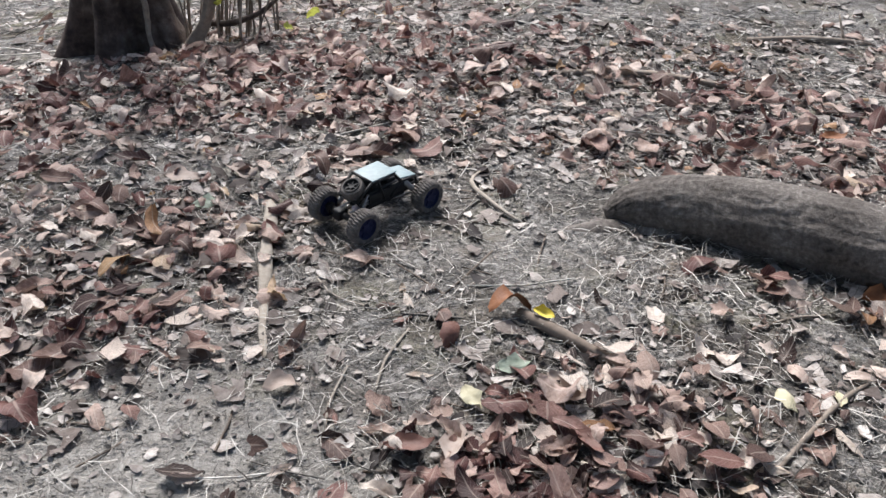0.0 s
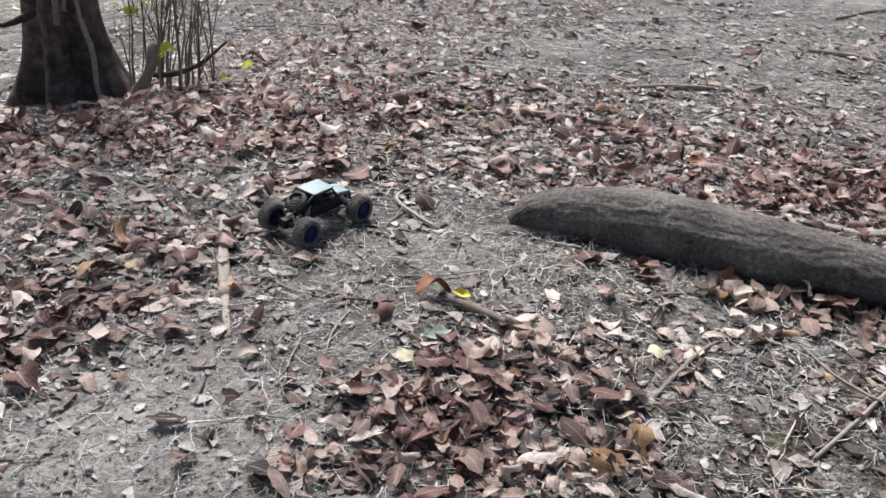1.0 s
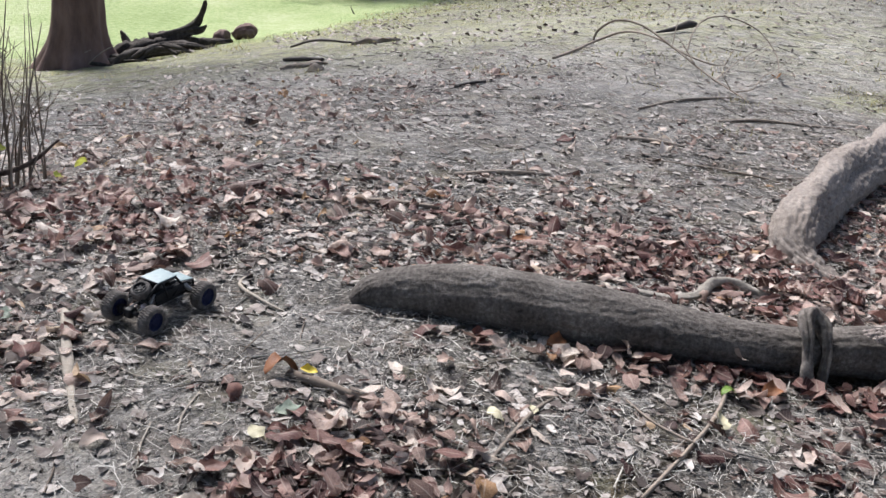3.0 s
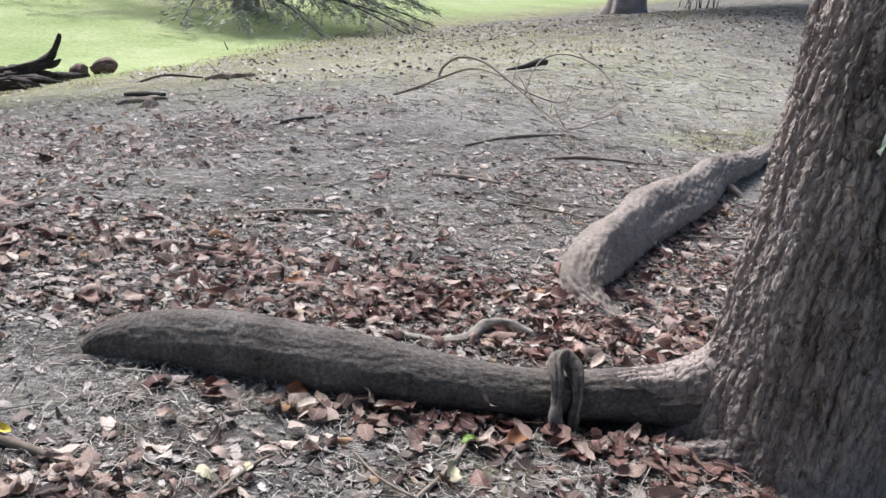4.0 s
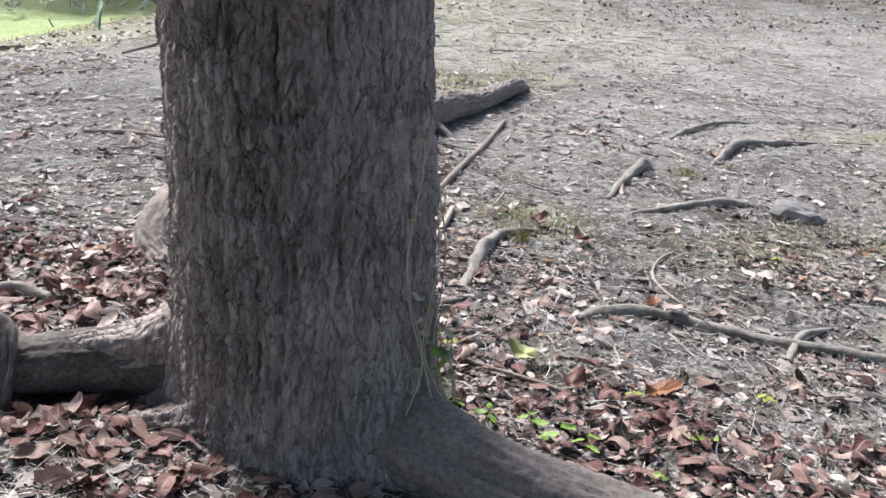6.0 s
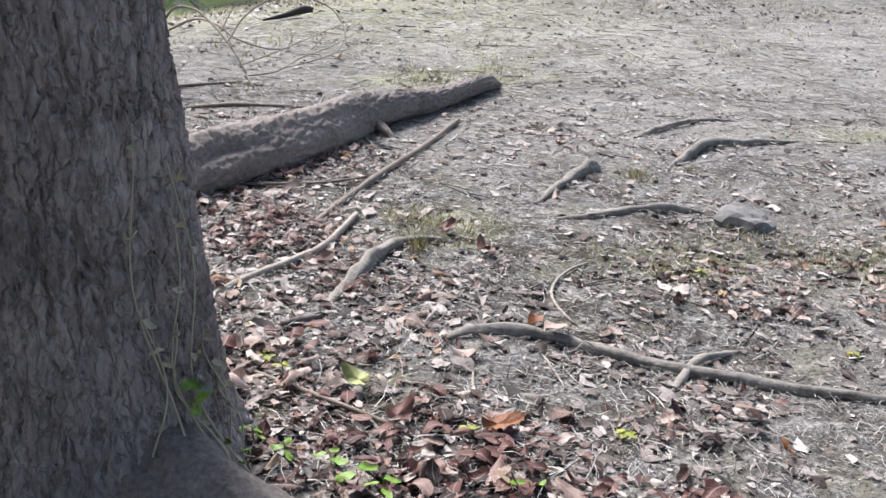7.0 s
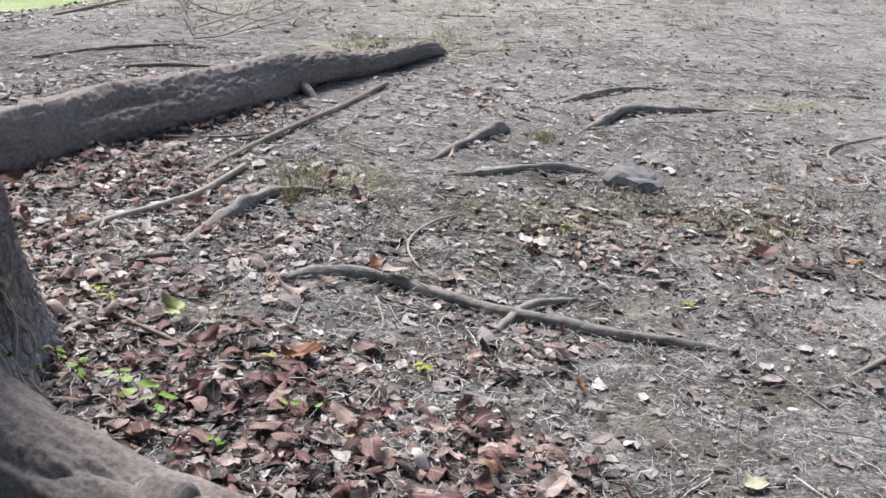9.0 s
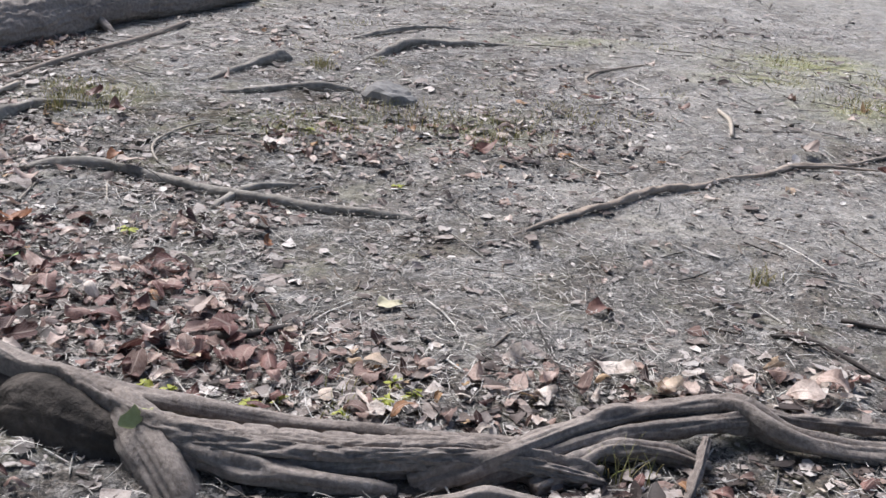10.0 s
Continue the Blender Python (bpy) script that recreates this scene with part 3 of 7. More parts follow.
# ---- leaf shapes ----
def leaf_shape(width, curl, cup, tip, wave, seed, along=7, across=4, part_of=(0.0, 1.0)):
    """A dry leaf one unit long from the stalk to the tip: bent along its length, cupped across it, with wavy, slightly ragged edges.
    part_of: the share of the length that is left of a broken one."""
    r = np.random.default_rng(seed)
    u = np.linspace(*part_of, along + 1)
    w = width * 0.5 * np.sin(np.pi * np.clip(u, 0.012, 0.988) ** tip) ** 0.72
    v = np.linspace(-1, 1, across + 1)
    U, V = np.meshgrid(u, v, indexing="ij")
    rag = 1 + 0.13 * r.standard_normal(U.shape) * (np.abs(V) > 0.9)
    W = w[:, None] * V * rag
    p = r.random(4) * 6.28
    bend = curl * ((U - 0.45) ** 2 - 0.08) + 0.3 * curl * np.clip(U - 0.7, 0, 1) * r.normal()
    edge = np.abs(V) ** 1.5
    z = bend + cup * W * W / width * 2 + wave * edge * (np.where(V > 0, np.sin(U * 7 + p[0]), np.sin(U * 6 + p[1]))) * 0.5
    z = z + 0.045 * np.sin(U * 9 + V * 2.4 + p[1]) * np.cos(V * 3 + p[0]) + 0.05 * np.sin(U * 5 + V * 1.2 + p[2]) + 0.08 * V * width * np.sin(U * 3 + p[3]) + 0.006 * r.standard_normal(U.shape)
    x = U - 0.5 + 0.03 * np.sin(3 * W)
    y = W + 0.07 * (r.random() - 0.5) * np.sin(3 * U) * 2
    if part_of != (0.0, 1.0):
        row = 0 if part_of[0] > 0 else -1
        x[row] += 0.09 * r.standard_normal(across + 1)
    verts = np.stack([x, y, z], -1).reshape(-1, 3)
    i, j = np.meshgrid(np.arange(along), np.arange(across), indexing="ij")
    k = across + 1
    q = np.stack([i * k + j, (i + 1) * k + j, (i + 1) * k + j + 1, i * k + j + 1], -1).reshape(-1, 4)
    return verts, q


def blade_rows(along, across, part_of=(0.0, 1.0)):
    """Along the leaf, and nearness to its midrib, for the veins."""
    U, V = np.meshgrid(np.linspace(*part_of, along + 1), np.linspace(-1, 1, across + 1), indexing="ij")
    return np.stack([U, 1 - np.abs(V)], -1).reshape(-1, 2)


def set_blade(me, rows):
    layer = me.attributes.new("blade", "FLOAT2", "POINT")
    layer.data.foreach_set("vector", np.ascontiguousarray(rows, np.float32).ravel())
    return me


def lobed_shape(curl, seed, lobes=5):
    """A broad lobed leaf about one unit across."""
    r = np.random.default_rng(seed)
    n = 40
    th = np.linspace(-np.pi * 0.93, np.pi * 0.93, n)
    out = 0.41 + 0.05 * np.abs(np.cos(th * lobes / 2)) ** 0.8 + 0.016 * r.standard_normal(n)
    out *= 0.75 + 0.3 * np.cos(th / 2)
    rings = []
    for f in (0.02, 0.45, 0.8, 1.0):
        x, y = 1.1 * f * out * np.cos(th), 0.62 * f * out * np.sin(th)
        rings.append(np.stack([x, y, curl * (x * x + 0.5 * y * y) + 0.07 * f * np.sin(th * 3 + seed) + 0.02 * f * r.standard_normal(n)], -1))
    verts = np.vstack(rings)
    i, j = np.meshgrid(np.arange(3), np.arange(n - 1), indexing="ij")
    return verts, np.stack([i * n + j, (i + 1) * n + j, (i + 1) * n + j + 1, i * n + j + 1], -1).reshape(-1, 4)


LEAF_KINDS = [
    (0.50, 0.35, 0.25, 0.85, 0.10, (0.0, 1.0)), (0.56, -0.35, 0.2, 0.8, 0.16, (0.0, 1.0)), (0.46, 0.7, 0.5, 0.9, 0.10, (0.0, 1.0)), (0.60, -0.6, 0.3, 0.78, 0.18, (0.0, 1.0)), (0.46, 0.25, 0.6, 0.8, 0.10, (0.0, 1.0)),
    (0.54, -0.3, -0.5, 0.85, 0.16, (0.0, 1.0)), (0.50, 0.95, 0.3, 0.8, 0.16, (0.0, 1.0)), (0.64, 0.3, 0.2, 0.75, 0.2, (0.0, 1.0)), (0.44, 0.4, 0.8, 0.85, 0.12, (0.0, 1.0)), (0.55, -0.9, 0.4, 0.8, 0.16, (0.0, 1.0)),
    (0.60, 0.3, 0.4, 0.8, 0.2, (0.0, 0.6)), (0.66, -0.4, 0.3, 0.8, 0.2, (0.35, 1.0)), (0.58, 0.6, -0.4, 0.8, 0.24, (0.2, 0.75)), (0.62, 0.2, 0.7, 0.75, 0.22, (0.0, 0.75)),
    (0.70, 0.5, 0.4, 0.8, 0.3, (0.1, 0.7)), (0.75, -0.5, 0.4, 0.8, 0.3, (0.3, 0.8)), (0.5, 0.9, 0.7, 0.8, 0.2, (0.0, 1.0)), (0.62, -0.8, 0.5, 0.85, 0.3, (0.0, 0.85)), (0.68, 0.5, -0.5, 0.8, 0.3, (0.25, 1.0)), (0.5, 0.2, 1.0, 0.8, 0.15, (0.1, 0.9))]
LEAF_SHAPES = [leaf_shape(w, c, f, t, s, 20 + k, part_of=o) for k, (w, c, f, t, s, o) in enumerate(LEAF_KINDS)]
LEAF_BLADES = [blade_rows(7, 4, o) for *_, o in LEAF_KINDS]


def bit_shape(seed):
    """A flat six-cornered scrap, creased once."""
    r = np.random.default_rng(seed)
    v = np.array([(-0.5, 0.0), (-0.22, 0.36), (0.26, 0.33), (0.5, 0.0), (0.2, -0.36), (-0.27, -0.33)]) + r.normal(0, 0.085, (6, 2))
    z = np.array([0.0, 0.1, 0.1, 0.0, 0.1, 0.1]) * r.normal(0, 1.2) + 0.05 * r.standard_normal(6)
    return np.column_stack([v, z]), np.array([(0, 3, 2, 1), (0, 5, 4, 3)])


CRUMB_SHAPES = [bit_shape(80 + k) for k in range(5)]
SMALL_SHAPES = [leaf_shape(w, c, f, 0.8, 0.1, 60 + k, 3, 2) for k, (w, c, f) in enumerate([(0.5, 0.4, 0.3), (0.7, -0.4, 0.2), (0.5, 0.6, 0.5), (0.9, 0.3, -0.3), (0.4, -0.4, 0.6)])]


def prism_shape(bend):
    """A thin three-sided straw one unit long, unit-thick in y and z."""
    x = np.array([-0.5, 0.0, 0.5])
    off = bend * (x ** 2 - 0.1)
    verts = []
    for a in x:
        for k in range(3):
            verts.append((a, math.cos(k * 2.094), math.sin(k * 2.094)))
    verts = np.array(verts, float)
    bendy = np.repeat(off, 3)
    q = [(3 * i + k, 3 * i + (k + 1) % 3, 3 * i + 3 + (k + 1) % 3, 3 * i + 3 + k) for i in range(2) for k in range(3)]
    return verts, np.array(q), bendy


def rotations(yaw, tilt, tilt_dir, spin=None):
    """Turn matrices: yaw about z, then tilted by an angle about a level axis."""
    n = len(yaw)
    cy, sy, z, o = np.cos(yaw), np.sin(yaw), np.zeros(n), np.ones(n)
    Y = np.stack([cy, -sy, z, sy, cy, z, z, z, o], -1).reshape(n, 3, 3)
    ax = np.stack([np.cos(tilt_dir), np.sin(tilt_dir), z], -1)
    c, s = np.cos(tilt), np.sin(tilt)
    K = np.stack([z, z, ax[:, 1], z, z, -ax[:, 0], -ax[:, 1], ax[:, 0], z], -1).reshape(n, 3, 3)
    I = np.eye(3)[None]
    T = I + s[:, None, None] * K + (1 - c)[:, None, None] * (K @ K)
    return T @ Y


def scatter(shapes, pos, rot, size, pick):
    """Copies of the shapes laid at places, as one set of arrays. size: rows of three scales."""
    out = []
    for k, sh in enumerate(shapes):
        idx = np.nonzero(pick == k)[0]
        if not len(idx):
            continue
        v, q = sh[0], sh[1]
        V = v[None] * size[idx][:, None, :]
        if len(sh) > 2:
            V[..., 1] += sh[2][None] * size[idx][:, :1]
        V = np.einsum("nij,nkj->nki", rot[idx], V)
        low = V[..., 2].min(1)
        V = V + pos[idx][:, None, :]
        V[..., 2] -= low[:, None] * 0.75
        Q = q[None] + (np.arange(len(idx)) * len(v))[:, None, None]
        out.append((V.reshape(-1, 3), Q.reshape(-1, 4)))
    return join_arrays(out)


# ---- ground: one sheet to the horizon ----
def grow(start, first, factor, limit):
    out, s = [], first
    while abs(start) < limit:
        start += s
        s *= factor
        out.append(start)
    return out


def build_ground():
    xs = np.r_[grow(-3.2, -0.06, 1.13, 400)[::-1], np.arange(-3.2, 8.6, 0.058), grow(8.6, 0.06, 1.13, 400)]
    ys = np.r_[grow(-1.2, -0.06, 1.13, 400)[::-1], np.arange(-1.2, 8.0, 0.058), grow(8.0, 0.05, 1.04, 400)]
    X, Y = np.meshgrid(xs, ys, indexing="ij")
    n, m = X.shape
    v = np.stack([X, Y, ground_z(X, Y)], -1).reshape(-1, 3)
    i, j = np.meshgrid(np.arange(n - 1), np.arange(m - 1), indexing="ij")
    q = np.stack([i * m + j, (i + 1) * m + j, (i + 1) * m + j + 1, i * m + j + 1], -1).reshape(-1, 4)
    ob = new("ground", mesh_arrays("ground", v, q, M_GROUND))
    tagged(ob, "bare grey-brown woodland soil running out to a mown green lawn", "ground", kind="structure")
    lawn = ob.data.attributes.new("lawn", "FLOAT", "POINT")
    lawn.data.foreach_set("value", lawn_mask(v[:, 0], v[:, 1]).astype(np.float32))
    dust = np.zeros(len(v))
    for cx, cy, a, b, s in ((-0.46, 1.42, 0.5, 0.36, 1.0), (-0.55, 2.62, 0.5, 0.14, 0.5), (0.15, 2.15, 0.5, 0.25, 0.35), (6.8, 2.6, 1.6, 1.2, 0.55), (5.6, 4.6, 1.6, 0.9, 0.7), (9.5, 6.0, 4.0, 4.0, 0.8), (6.4, 1.35, 1.5, 0.9, 0.75), (5.7, 1.75, 0.5, 0.25, 0.6), (6.2, 2.15, 0.7, 0.35, 0.7), (2.6, 6.8, 2.6, 1.5, 0.9), (1.4, 4.7, 1.6, 0.6, 0.6), (6.0, 7.4, 3.0, 2.2, 0.9), (4.6, 9.5, 4.0, 2.5, 0.8), (3.4, 4.9, 0.9, 0.6, 0.5), (8.0, 3.6, 2.4, 1.6, 0.8), (0.6, 7.0, 1.5, 1.5, 0.7)):
        dust = np.maximum(dust, s * np.exp(-((v[:, 0] - cx) / a) ** 2 - ((v[:, 1] - cy) / b) ** 2))
    dust *= 0.45 + 0.9 * value_noise(v[:, 0] * 3, v[:, 1] * 3, 0, 21)
    layer = ob.data.attributes.new("dust", "FLOAT", "POINT")
    layer.data.foreach_set("value", np.clip(dust, 0, 1).astype(np.float32))
    dry = ob.data.attributes.new("dry_grass", "FLOAT", "POINT")
    d = np.clip((v[:, 1] - 6.5 + 0.2 * v[:, 0]) / 6, 0, 0.55) * np.clip(1.0 - (v[:, 0] - 5) / 4, 0.12, 1)
    edge = lawn_edge(v[:, 0], v[:, 1])
    d = np.maximum(d, 0.95 * np.exp(-((edge + 0.9) / 1.6) ** 2))
    for cx, cy, a, b, k in ((8.3, 3.7, 0.55, 0.35, 0.9), (7.97, 2.66, 0.4, 0.3, 0.9), (8.7, 3.1, 0.5, 0.4, 0.8), (7.7, 3.35, 0.4, 0.25, 0.6), (5.57, 2.5, 0.35, 0.2, 0.5), (4.8, 2.62, 0.35, 0.2, 0.5), (3.9, 3.12, 0.3, 0.22, 0.6), (4.7, 5.75, 0.6, 0.3, 0.7), (5.2, 5.95, 0.5, 0.3, 0.6), (6.9, 4.3, 0.5, 0.2, 0.5)):
        d = np.maximum(d, k * np.exp(-((v[:, 0] - cx) / a) ** 2 - ((v[:, 1] - cy) / b) ** 2))
    dry.data.foreach_set("value", d.astype(np.float32))


build_ground()


# ---- the big tree ----
def trunk_axis(z):
    z = np.asarray(z, float)
    zz = np.minimum(z, 2.0) + 0.35 * np.clip(z - 2.0, 0, None)
    return 2.645 - 0.095 * zz, 1.746 - 0.107 * zz


def big_trunk():
    zs = np.r_[np.arange(-0.12, 1.75, 0.0064), np.arange(1.8, 7.2, 0.15)]
    th = np.r_[np.linspace(radians(112), radians(392), 430, endpoint=False), np.linspace(radians(392), radians(472), 24, endpoint=False)]
    Z, TH = np.meshgrid(zs, th, indexing="ij")
    cx, cy = trunk_axis(Z)
    R = 0.333 - 0.036 * np.minimum(Z, 2) - 0.02 * np.clip(Z - 2, 0, None)
    for deg, height, wide, far in ((157, 0.2, 20, 0.16), (-54, 0.12, 24, 0.21), (95, 0.12, 30, 0.12), (-115, 0.10, 40, 0.07), (14, 0.13, 30, 0.08)):
        d = (TH - radians(deg) + np.pi) % (2 * np.pi) - np.pi
        R = R + far * np.exp(-np.clip(Z, 0, None) / height) * np.exp(-(d / radians(wide)) ** 2)
    ct, st = np.cos(TH), np.sin(TH)
    R = R * (1 + 0.05 * (value_noise(ct * 1.2, st * 1.2, Z * 0.9, 11) - 0.5))
    # long wavy fissures between flat plates of bark, with finer cracks across the plates
    arc = TH * 0.3
    warp = 0.03 * (value_noise(ct * 4, st * 4, Z * 5, 12) - 0.5) + 0.012 * (value_noise(ct * 10, st * 10, Z * 22, 18) - 0.5)

    def fissures(wide, tall, width, seed, level=0.5):
        f = value_noise((arc + warp) / wide + 40, Z / tall + warp * 20 + 9, 0, seed)
        gu, gz_ = np.gradient(f, axis=1) / np.gradient(arc, axis=1), np.gradient(f, axis=0) / np.gradient(Z, axis=0)
        steep = np.hypot(gu, gz_) + 4.0
        return np.exp(-(np.abs(f - level) / steep / width) ** 2) * (0.1 + 0.9 * np.abs(gu) / steep)

    jag = 0.007 * (value_noise(arc * 85, Z * 60, 0, 23) - 0.5) + 0.004 * (value_noise(arc * 190, Z * 150, 0, 24) - 0.5)
    warp = warp + jag
    deep = np.maximum(fissures(0.042, 0.22, 0.0054, 13), 0.9 * fissures(0.055, 0.28, 0.005, 14, 0.42)) * np.clip(2.6 * value_noise(arc * 12, Z * 9, 0, 25) - 0.3, 0, 1)
    gap, val, du, dv = cells((arc + 1.5 * warp) / 0.025, Z / 0.07 + warp * 20, 21)
    gap2, val2, du2, dv2 = cells((arc + warp) / 0.05, Z / 0.17 + warp * 10, 26)
    gap3, val3, du3, dv3 = cells((arc + warp) / 0.011, Z / 0.022 + warp * 40, 27)
    broad = value_noise((arc + 2 * warp) / 0.07, Z / 0.35, 0, 22) - 0.5
    side = (TH - radians(282) + np.pi) % (2 * np.pi) - np.pi
    calm = 1.12 * (1 - 0.45 * np.exp(-(side / radians(42)) ** 4)) * (0.7 + 0.6 * value_noise(ct * 2 + 5, st * 2, Z * 1.6, 15))
    low = 0.65 + 0.35 * np.clip(Z / 0.4, 0, 1)
    # each plate stands proud by its own amount and lifts at one edge
    plate = np.clip(gap * 8, 0, 1) * (0.005 + 0.007 * val + 0.006 * du) + np.clip(gap2 * 12, 0, 1) * (0.006 + 0.006 * val2 + 0.004 * du2) + np.clip(gap3 * 4, 0, 1) * (0.0025 * val3 + 0.002 * du3)
    plate = plate + 0.008 * broad - 0.03 * deep - 0.008
    fine = 0.0035 * (value_noise(TH * 45, Z * 120, 0, 16) - 0.5) + 0.002 * (value_noise(TH * 80, Z * 200, 0, 28) - 0.5)
    R = R + calm * low * plate + fine
    # folds where the long root leaves the trunk
    d = (TH - radians(172) + np.pi) % (2 * np.pi) - np.pi
    R = R + 0.01 * np.exp(-((Z - 0.12) / 0.1) ** 2) * np.exp(-(d / radians(45)) ** 2) * np.sin(TH * 22 + Z * 18 + 40 * warp)
    # a healed scar on the side that faces the walk
    bx, by, bz = -0.08, -0.31, 1.23
    ang = math.atan2(by, bx)
    d = ((TH - ang + np.pi) % (2 * np.pi) - np.pi) * 0.3
    e = np.hypot(d, Z - bz)
    R = R + 0.02 * np.exp(-((e - 0.06) / 0.026) ** 2) - 0.012 * np.exp(-(e / 0.03) ** 2)
    V = np.stack([cx + R * ct, cy + R * st, Z], -1)
    n, m = Z.shape
    V = V.reshape(-1, 3)
    i, j = np.meshgrid(np.arange(n - 1), np.arange(m), indexing="ij")
    return V, np.stack([i * m + j, i * m + (j + 1) % m, (i + 1) * m + (j + 1) % m, (i + 1) * m + j], -1).reshape(-1, 4)


def on_ground(pts):
    """Rows of x, y, height above the ground, radius, with the height turned into z."""
    return [(x, y, float(ground_base(x, y)) + h, r) for x, y, h, r in pts]


ROOT_LONG = on_ground([(2.62, 1.78, 0.13, 0.17), (2.42, 1.85, 0.105, 0.135), (2.26, 1.90, 0.085, 0.108), (2.07, 1.94, 0.072, 0.088), (1.82, 1.955, 0.065, 0.08), (1.55, 2.03, 0.062, 0.088), (1.30, 2.105, 0.072, 0.102), (1.06, 2.19, 0.078, 0.104), (0.82, 2.29, 0.072, 0.097), (0.66, 2.36, 0.054, 0.086), (0.57, 2.385, 0.04, 0.08), (0.51, 2.39, 0.028, 0.069), (0.465, 2.39, 0.014, 0.052), (0.43, 2.385, 0.0, 0.026)])
ROOT_TOE = on_ground([(0.72, 2.33, -0.01, 0.055), (0.56, 2.345, -0.02, 0.05), (0.44, 2.34, -0.026, 0.042), (0.34, 2.32, -0.028, 0.032), (0.22, 2.29, -0.03, 0.018)])
ROOT_BACK = on_ground([(2.52, 2.55, -0.1, 0.06), (2.36, 2.84, -0.02, 0.08), (2.41, 3.0, 0.06, 0.105), (2.58, 3.2, 0.09, 0.115), (2.84, 3.5, 0.085, 0.122), (3.12, 3.80, 0.08, 0.13), (3.52, 4.14, 0.08, 0.126), (4.05, 4.70, 0.07, 0.095), (4.45, 5.02, 0.05, 0.07), (4.72, 5.25, 0.052, 0.062), (4.9, 5.42, 0.05, 0.058), (5.02, 5.54, 0.02, 0.04), (5.1, 5.62, -0.04, 0.02)])
ROOT_FRONT = on_ground([(2.66, 1.66, 0.10, 0.14), (2.87, 1.35, 0.06, 0.118), (3.045, 1.105, 0.05, 0.108), (3.29, 0.85, 0.05, 0.099), (3.58, 0.59, 0.055, 0.085), (3.84, 0.37, 0.055, 0.066), (4.05, 0.24, 0.05, 0.054), (4.35, 0.13, 0.045, 0.042), (4.66, 0.05, 0.045, 0.035), (4.9, -0.02, 0.0, 0.025)])
ROOT_RIDGE = on_ground([(3.2, 1.06, 0.06, 0.045), (3.46, 0.80, 0.09, 0.04), (3.74, 0.55, 0.085, 0.034), (4.0, 0.37, 0.075, 0.028), (4.3, 0.25, 0.05, 0.024), (4.62, 0.14, 0.035, 0.022), (4.9, 0.1, 0.0, 0.015)])
ROOT_FORK = on_ground([(3.96, 0.28, 0.05, 0.03), (4.05, 0.22, 0.05, 0.026), (4.13, 0.165, 0.035, 0.026), (4.22, 0.115, 0.03, 0.026), (4.33, 0.07, 0.02, 0.022), (4.46, 0.04, 0.0, 0.015)])
ROOT_FLANK = on_ground([(3.94, 0.42, 0.06, 0.02), (3.955, 0.35, 0.065, 0.045), (3.985, 0.275, 0.05, 0.056), (4.015, 0.2, 0.025, 0.054), (4.045, 0.12, -0.02, 0.05), (4.07, 0.04, -0.08, 0.03)])
ROOT_WALL = on_ground([(3.66, 0.54, -0.03, 0.02), (3.70, 0.49, 0.01, 0.045), (3.76, 0.45, 0.03, 0.064), (3.86, 0.355, 0.025, 0.066), (3.96, 0.29, 0.01, 0.055), (4.04, 0.25, -0.02, 0.03)])
NET = [
    on_ground([(4.5, 0.06, -0.01, 0.03), (4.66, 0.03, 0.05, 0.036), (4.79, 0.065, 0.06, 0.034), (4.94, 0.10, 0.065, 0.03), (5.10, 0.105, 0.07, 0.028), (5.24, 0.095, 0.075, 0.034), (5.31, 0.06, 0.065, 0.045), (5.38, -0.02, 0.04, 0.036), (5.48, -0.075, 0.03, 0.03), (5.62, -0.13, 0.025, 0.03), (5.85, -0.25, 0.0, 0.03)]),
    on_ground([(4.6, 0.02, -0.01, 0.02), (4.75, 0.035, 0.03, 0.03), (4.86, 0.05, 0.04, 0.028), (4.98, 0.07, 0.045, 0.024), (5.14, 0.06, 0.05, 0.024), (5.30, 0.05, 0.05, 0.03)]),
]
NET += [
    on_ground([(4.74, -0.02, 0.0, 0.02), (4.85, 0.01, 0.025, 0.026), (4.95, 0.035, 0.03, 0.026), (5.06, 0.01, 0.025, 0.024), (5.16, -0.04, 0.0, 0.018)]),
    on_ground([(5.30, 0.09, 0.05, 0.02), (5.4, 0.05, 0.045, 0.018), (5.56, 0.0, 0.03, 0.016), (5.8, -0.06, 0.01, 0.012)]),
    on_ground([(5.02, -0.16, 0.0, 0.012), (5.10, -0.08, 0.03, 0.013), (5.17, 0.0, 0.055, 0.01)]),
    on_ground([(4.42, -0.08, 0.0, 0.028), (4.56, -0.06, 0.03, 0.03), (4.7, -0.09, 0.02, 0.026), (4.85, -0.14, -0.01, 0.02)]),
]
CLAMP = on_ground([(1.79, 1.80, -0.02, 0.02), (1.79, 1.83, 0.07, 0.021), (1.80, 1.875, 0.15, 0.02), (1.815, 1.93, 0.185, 0.022), (1.85, 1.955, 0.19, 0.022), (1.875, 1.92, 0.16, 0.018), (1.875, 1.87, 0.10, 0.016), (1.86, 1.835, 0.03, 0.014), (1.85, 1.82, -0.03, 0.01)])


